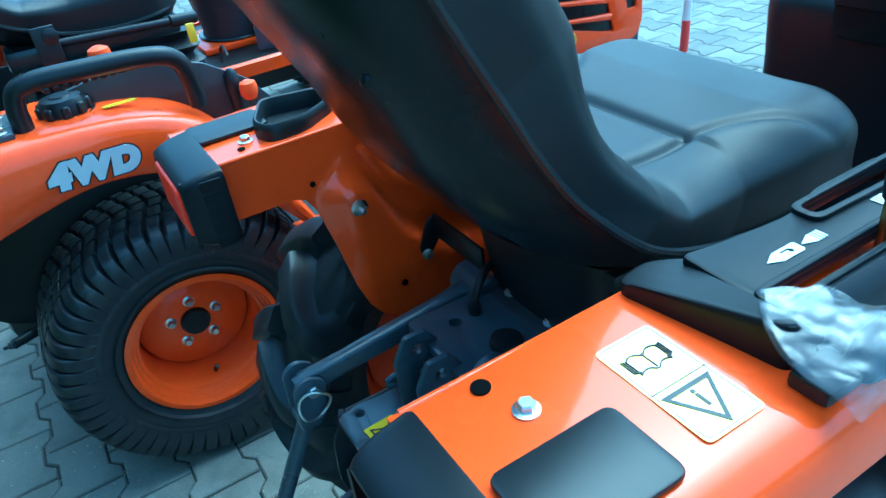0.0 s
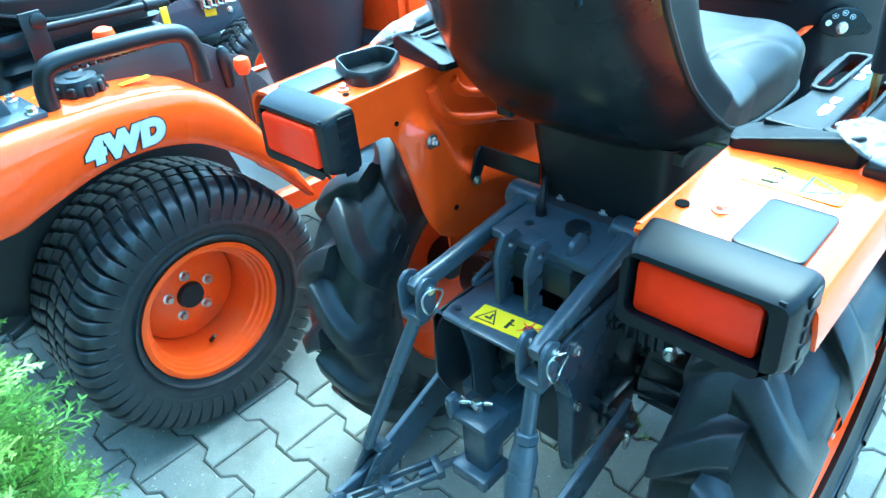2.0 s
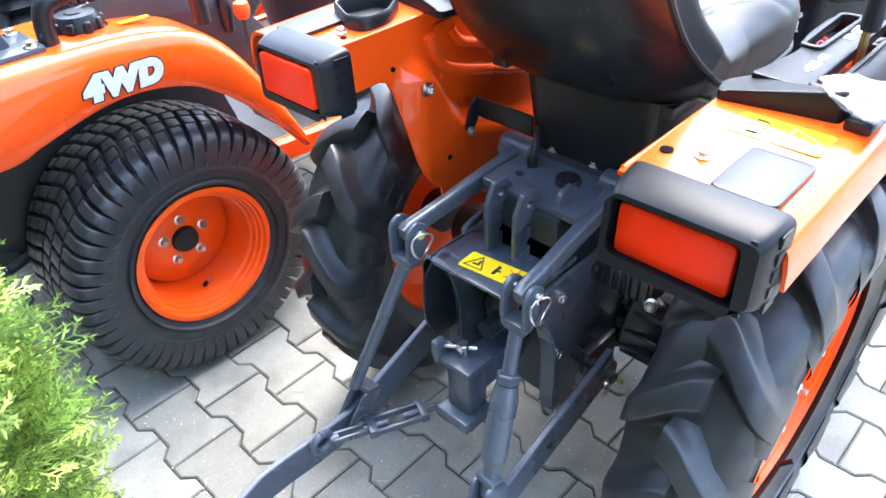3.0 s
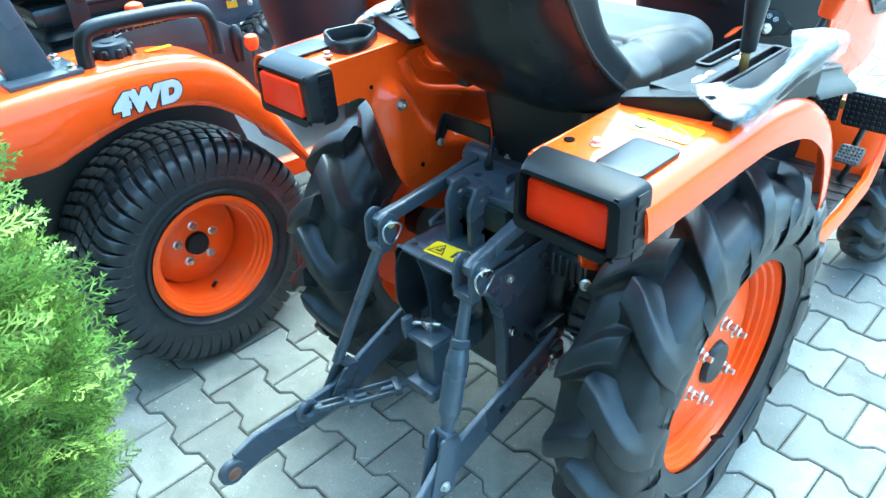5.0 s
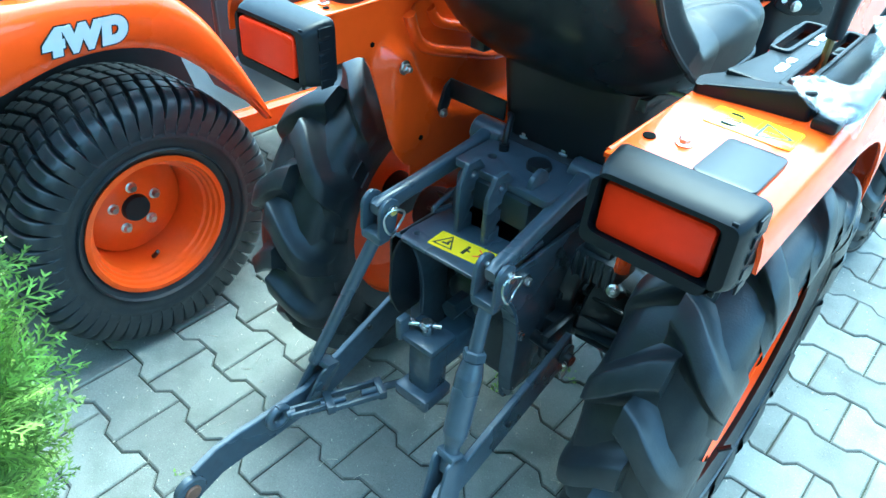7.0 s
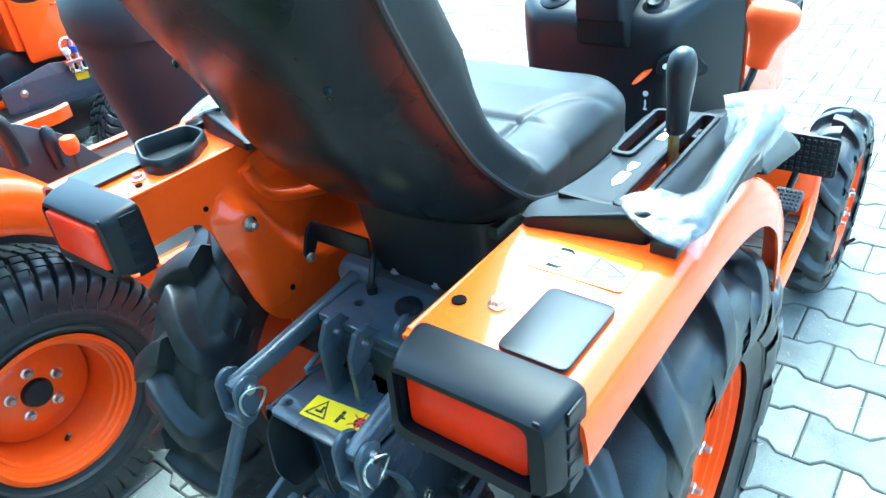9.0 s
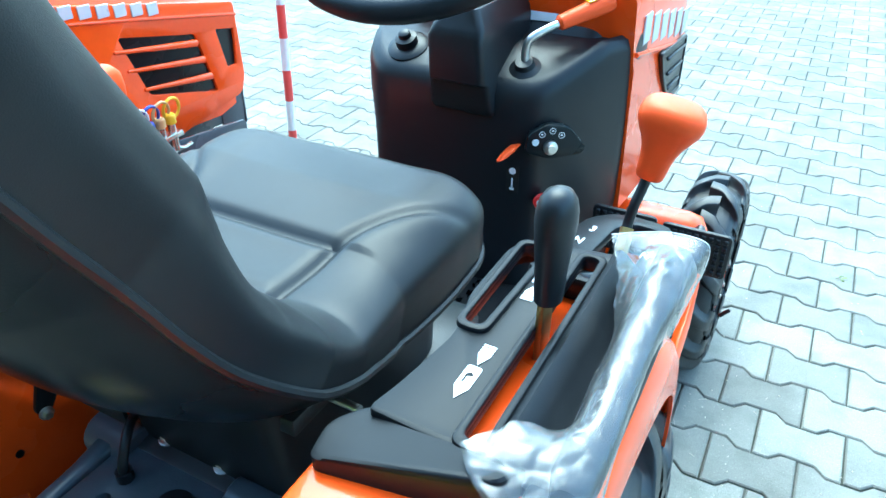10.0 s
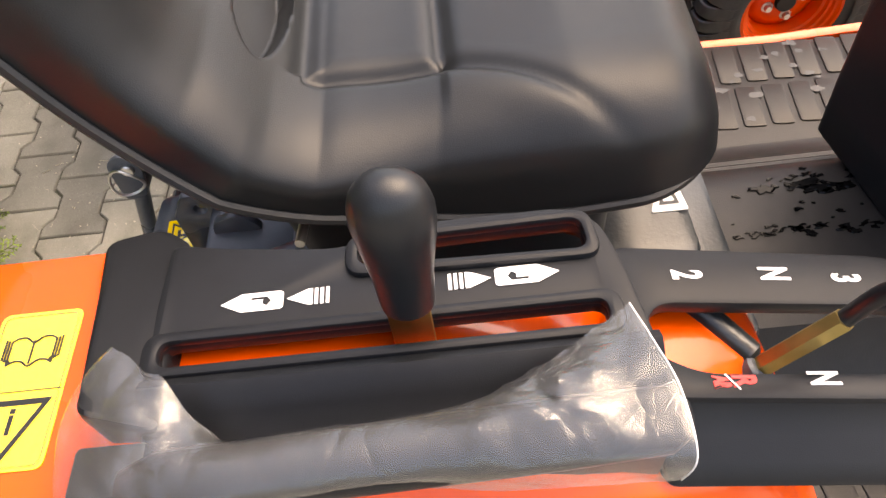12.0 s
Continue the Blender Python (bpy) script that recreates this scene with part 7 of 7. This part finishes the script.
    for s in (1, -1):
        plate([[(0.0, -0.07), (0.09, -0.07), (0.11, 0.06), (0.0, 0.05)]], 0.006, axes(P(s * 0.2, 1.5, 0.5), (0, 1, 0), (0, 0, 1), (1, 0, 0)), 0.001, bm)
    box(bm, P(0, 1.6, 0.5), (0.41, 0.006, 0.13), 0.001)
    box(bm, P(0, 1.4, 0.49), (0.4, 0.3, 0.06), 0.01)
    part("front_weight_box", bm, GRAPHITE, base, "dark steel front bumper box")
    # engine side with tank label
    bm = bmesh.new()
    box(bm, P(0, 1.05, 0.55), (0.42, 0.4, 0.22), 0.03)
    for s in (1, -1):
        rod(bm, P(s * 0.24, 0.9, 0.5), P(s * 0.24, 1.25, 0.55), 0.035, 0.03, 16, 0.004)
    part("engine", bm, CAST, base, "black engine block")
    # loader frame with its hydraulic couplings
    bm = plate([rounded([(0.78, 0.46), (0.78, 0.56), (1.0, 0.6), (1.2, 0.55), (1.46, 0.52), (1.46, 0.44), (1.1, 0.42)], 0.012)], 0.012, axes((cx + 0.335, cy, 0), (0, 1, 0), (0, 0, 1), (1, 0, 0)), 0.002)
    frame_plate = part("loader_frame", bm, GRAPHITE, base, "dark steel loader frame plate")
    bm = plate([rounded([(1.08, 0.5), (1.08, 0.545), (1.135, 0.54), (1.135, 0.495)], 0.004)], 0.001, axes((cx + 0.342, cy, 0), (0, 1, 0), (0, 0, 1), (1, 0, 0)))
    part("frame_sticker", bm, YELLOW, frame_plate, "small yellow sticker", smooth=False)
    for y, z in ((0.86, 0.52), (1.2, 0.5), (1.4, 0.47)):
        bm = bmesh.new()
        hexnut(bm, P(0.341, y, z), (1, 0, 0), 0.011, 0.012, True)
        part("frame_bolt", bm, ZINC, frame_plate, "zinc bolt")
    bm = bmesh.new()
    box(bm, P(0.36, 1.12, 0.585), (0.035, 0.15, 0.014), 0.003)
    block = part("coupling_bracket", bm, ZINC, frame_plate, "zinc bracket of the hydraulic couplings")
    for k, c in enumerate(CAPS):
        y = 1.07 + 0.034 * k
        bm = bmesh.new()
        rod(bm, P(0.36, y, 0.54), P(0.362, y, 0.62), 0.012, 0.01, 12, 0.002)
        tube(bm, smooth_path([P(0.36, y, 0.58), P(0.362, y, 0.555), P(0.365, y + 0.02, 0.54), P(0.352, y + 0.06, 0.535)], 4), 0.006, 8)
        part("coupling", bm, ZINC, block, "zinc hydraulic coupling")
        bm = bmesh.new()
        rod(bm, P(0.362, y, 0.615), P(0.363, y, 0.642), 0.0145, 0.0135, 14, 0.003)
        tube(bm, [P(0.364, y, 0.652) + Vector((0.006 * math.sin(t), 0.026 * math.cos(t) + 0.008, 0.03 * math.sin(t))) for t in [2 * math.pi * q / 18 for q in range(19)]], 0.0042, 8)
        ob = part("dust_cap", bm, c, block, "coloured dust cap with a loop")
    # seat on bellows
    seat(base, (cx, cy - 0.1, 0.078), VINYL, SHELL)
    folds = [(0.6, 1.06)] + [(0.63 + 0.018 * k, 1.04 - 0.006 * k if k % 2 else 0.95 - 0.006 * k) for k in range(16)]
    bm = bmesh.new()
    loft(bm, [[P(x * k, y * k + 0.06, z) for x, y in rounded([(-0.2, -0.2), (0.2, -0.2), (0.2, 0.2), (-0.2, 0.2)], 0.03)] for z, k in folds])
    part("seat_bellows", bm, BLACK, base, "black folded seat suspension bellows")
    bm = bmesh.new()
    box(bm, P(0, 0.04, 0.918), (0.36, 0.36, 0.045), 0.01)
    part("seat_pan", bm, CAST, base, "black steel seat pan")
    bm = bmesh.new()
    rod(bm, P(0.215, -0.06, 0.945), P(0.226, 0.2, 0.934), 0.009, None, 12, 0.002)
    rod(bm, P(0.226, 0.19, 0.9345), P(0.227, 0.25, 0.932), 0.014, 0.013, 12, 0.004)
    part("seat_lever", bm, BLACK, base, "black seat adjusting lever")
    bm = bmesh.new()
    box(bm, P(0.255, -0.055, 0.925), (0.008, 0.045, 0.13), 0.003, None)
    lathe(bm, [(0.016, 0), (0.016, 0.008), (0.01, 0.011)], axes(P(0.258, -0.045, 0.97), (0, 1, 0), (0, 0, 1), (1, 0, 0)), 16)
    part("seat_belt", bm, BLACK, base, "black seat belt anchor strap")
    bm = bmesh.new()
    box(bm, P(0.245, 0.225, 0.905), (0.004, 0.018, 0.042), 0.0015)
    part("hanging_tag", bm, YELLOW, base, "yellow plastic tag on the lever")
    return base


near_tractor = garden_tractor((-1.315, -0.341), "orange sub-compact garden tractor on turf tyres")
far = copy_thing(near_tractor, Matrix.Translation((-2.74, -0.4, 0)))
tagged(far, "orange garden tractor in the row behind", "tractor")

# ---- marker post ----
post = thing("marker_post", (-1.36, 1.75, 0), "slim red and white striped marker post in a rubber foot", "post")
lean = lambda z: Vector((-1.36 + 0.02 * z, 1.75 + 0.015 * z, z))
RED_PAINT = mat("red_post_paint", (0.62, 0.06, 0.05), 0.45, vary=0.1)
WHITE_PAINT = mat("white_post_paint", (0.78, 0.78, 0.76), 0.45, vary=0.06)
bm = bmesh.new()
lathe(bm, [(0.13, 0), (0.13, 0.03), (0.1, 0.05), (0.03, 0.06)], Matrix.Translation((-1.36, 1.75, 0.001)), 24)
part("post_foot", bm, RUBBER, post, "black rubber foot")
for k in range(12):
    bm = bmesh.new()
    rod(bm, lean(0.05 + 0.125 * k), lean(0.05 + 0.125 * (k + 1)), 0.0165, None, 16)
    part("post_band", bm, RED_PAINT if k % 2 == 0 else WHITE_PAINT, post, "red band" if k % 2 == 0 else "white band")


# ---- thuja bush ----
def thuja(place, radius, height, count, seed):
    rng = random.Random(seed)
    base = thing("thuja_bush", (*place, 0), "dense green thuja bush at the edge of the paving", "bush")
    bm = bmesh.new()
    tube(bm, [Vector((place[0], place[1], z)) for z in (0, 0.3, 0.7, height * 0.9)], 0.03, 10, [0.04, 0.032, 0.02, 0.006])
    for k in range(46):
        z = rng.uniform(0.05, height * 0.85)
        a = rng.uniform(0, 6.283)
        r = (radius + 0.1) * 0.75 * (1 - (z / height) ** 1.6) + 0.03
        p = Vector((place[0], place[1], z))
        tube(bm, [p, p + Vector((math.cos(a) * r * 0.5, math.sin(a) * r * 0.5, 0.06)), p + Vector((math.cos(a) * r, math.sin(a) * r, 0.16))], 0.006, 6, [0.009, 0.006, 0.003])
    part("trunk", bm, THUJA_WOOD, base, "brown trunk and twigs")
    verts, faces = [], []

    def blade(p, d, n, length, width):
        o = len(verts)
        s = d.cross(n).normalized()
        verts.extend((p - s * width * 0.4, p + s * width * 0.4, p + d * length * 0.55 + s * width * 0.5, p + d * length, p + d * length * 0.55 - s * width * 0.5))
        faces.append((o, o + 1, o + 2, o + 3, o + 4))

    def spray(p, d, n, size):
        """A flat fan of scale-leaf twigs."""
        s = d.cross(n).normalized()
        blade(p, d, n, size, 0.0035)
        for k in range(7):
            f = 0.12 + 0.12 * k
            for sg in (-1, 1):
                dd = (d * 0.75 + s * sg * 0.75 + n * rng.uniform(-0.15, 0.15)).normalized()
                q = p + d * size * f
                ln = size * (0.42 - 0.035 * k) * rng.uniform(0.75, 1.15)
                blade(q, dd, n, ln, 0.0029)
                s2 = dd.cross(n).normalized()
                for h in (0.4, 0.7):
                    for sg2 in (-1, 1):
                        blade(q + dd * ln * h, (dd * 0.8 + s2 * sg2 * 0.6).normalized(), n, ln * 0.38, 0.0026)

    for _ in range(count):
        z = rng.random() ** 0.85 * height * 0.98
        a = rng.uniform(0, 6.283)
        bulge = (radius + 0.375 * z - 0.235 * z * z) * min(1, max(0, (height - z) / 0.45)) ** 0.6 * (0.94 + 0.07 * math.sin(3 * a + z * 7) + 0.05 * math.sin(7 * a - 9 * z))
        r = bulge * rng.uniform(0.72, 1.0)
        out = Vector((math.cos(a), math.sin(a), 0))
        p = Vector((place[0], place[1], z)) + out * r
        d = (out * rng.uniform(0.6, 1.0) + Vector((rng.uniform(-0.35, 0.35), rng.uniform(-0.35, 0.35), rng.uniform(0.1, 0.9)))).normalized()
        n = Vector((rng.uniform(-1, 1), rng.uniform(-1, 1), rng.uniform(-0.3, 1))).normalized()
        n = (n - d * n.dot(d)).normalized()
        spray(p, d, n, rng.uniform(0.06, 0.12))
    me = bpy.data.meshes.new("foliage")
    me.from_pydata([tuple(v) for v in verts], [], faces)
    me.materials.append(LEAF)
    ob = part("foliage", me, None, base, "fans of green scale leaves")
    tagged(ob, kind="stuff")
    return base


thuja((-0.33, -1.21), 0.24, 1.55, 7500, 5)


# ---- weeds in the joints ----
def weed(place, size, seed):
    rng = random.Random(seed)
    bm = bmesh.new()
    for k in range(16):
        a = rng.uniform(0, 6.283)
        d = Vector((math.cos(a), math.sin(a), rng.uniform(0.2, 1.2))).normalized()
        s = d.cross(Vector((0, 0, 1))).normalized()
        p = Vector((*place, -0.004)) + Vector((rng.uniform(-1, 1), rng.uniform(-1, 1), 0)) * size * 0.4
        ln = size * rng.uniform(0.4, 1.0)
        w = size * 0.13
        vs = [bm.verts.new(q) for q in (p, p + d * ln * 0.5 + s * w, p + d * ln + Vector((0, 0, -ln * 0.3)), p + d * ln * 0.5 - s * w)]
        bm.faces.new(vs)
    return tagged(new("weed", link("weed", bm, LEAF)), "small green weed growing in a paving joint", "weed", "weeds in the joints")


WEEDS = ((0.72, 1.93), (0.9, 1.79), (1.02, 1.2), (1.31, 2.05), (-0.62, 2.6))
for k, (x, y) in enumerate(((-0.413, -0.592), (0.041, 0.218), (-0.072, 0.06), (-0.105, 0.1), (-0.62, 0.62), (0.02, 0.235)) + WEEDS):
    weed((x, y), (0.018 if k < 6 else 0.032) + 0.005 * (k % 3), 20 + k)


def litter(count, seed):
    """Dry needles, chips of stone and seed husks strewn over the paving."""
    rng = random.Random(seed)
    bm = bmesh.new()
    for k in range(count):
        x, y = (rng.uniform(-1.3, 0.55), rng.uniform(-1.1, 1.2)) if k < count * 0.7 else (rng.uniform(0.4, 2.2), rng.uniform(-0.4, 3.5))
        ln, w = (rng.uniform(0.008, 0.028), 0.0007) if rng.random() < 0.22 else (rng.uniform(0.0018, 0.0055), rng.uniform(0.0014, 0.0036))
        m = pose(x, y, 0.0022, rng.uniform(-8, 8), rng.uniform(-8, 8), rng.uniform(0, 360))
        a = [bm.verts.new(m @ Vector(p)) for p in ((-ln / 2, -w / 2, -0.001), (ln / 2, -w / 2, -0.001), (ln / 2, w / 2, -0.001), (-ln / 2, w / 2, -0.001))]
        b = [bm.verts.new(m @ Vector(p)) for p in ((-ln * 0.3, -w * 0.3, w * 0.4), (ln * 0.35, -w * 0.25, w * 0.4), (ln * 0.3, w * 0.3, w * 0.4), (-ln * 0.35, w * 0.25, w * 0.4))]
        bridge(bm, a, b)
        bm.faces.new(b)
    tagged(new("plant_litter", link("plant_litter", bm, HUSK, smooth=False)), "pale dry needles and stone chips strewn on the paving", "litter", kind="stuff")


HUSK = mat("dry_husk", (0.5, 0.46, 0.36), 0.8, vary=0.35)
litter(1600, 12)


build_ground()
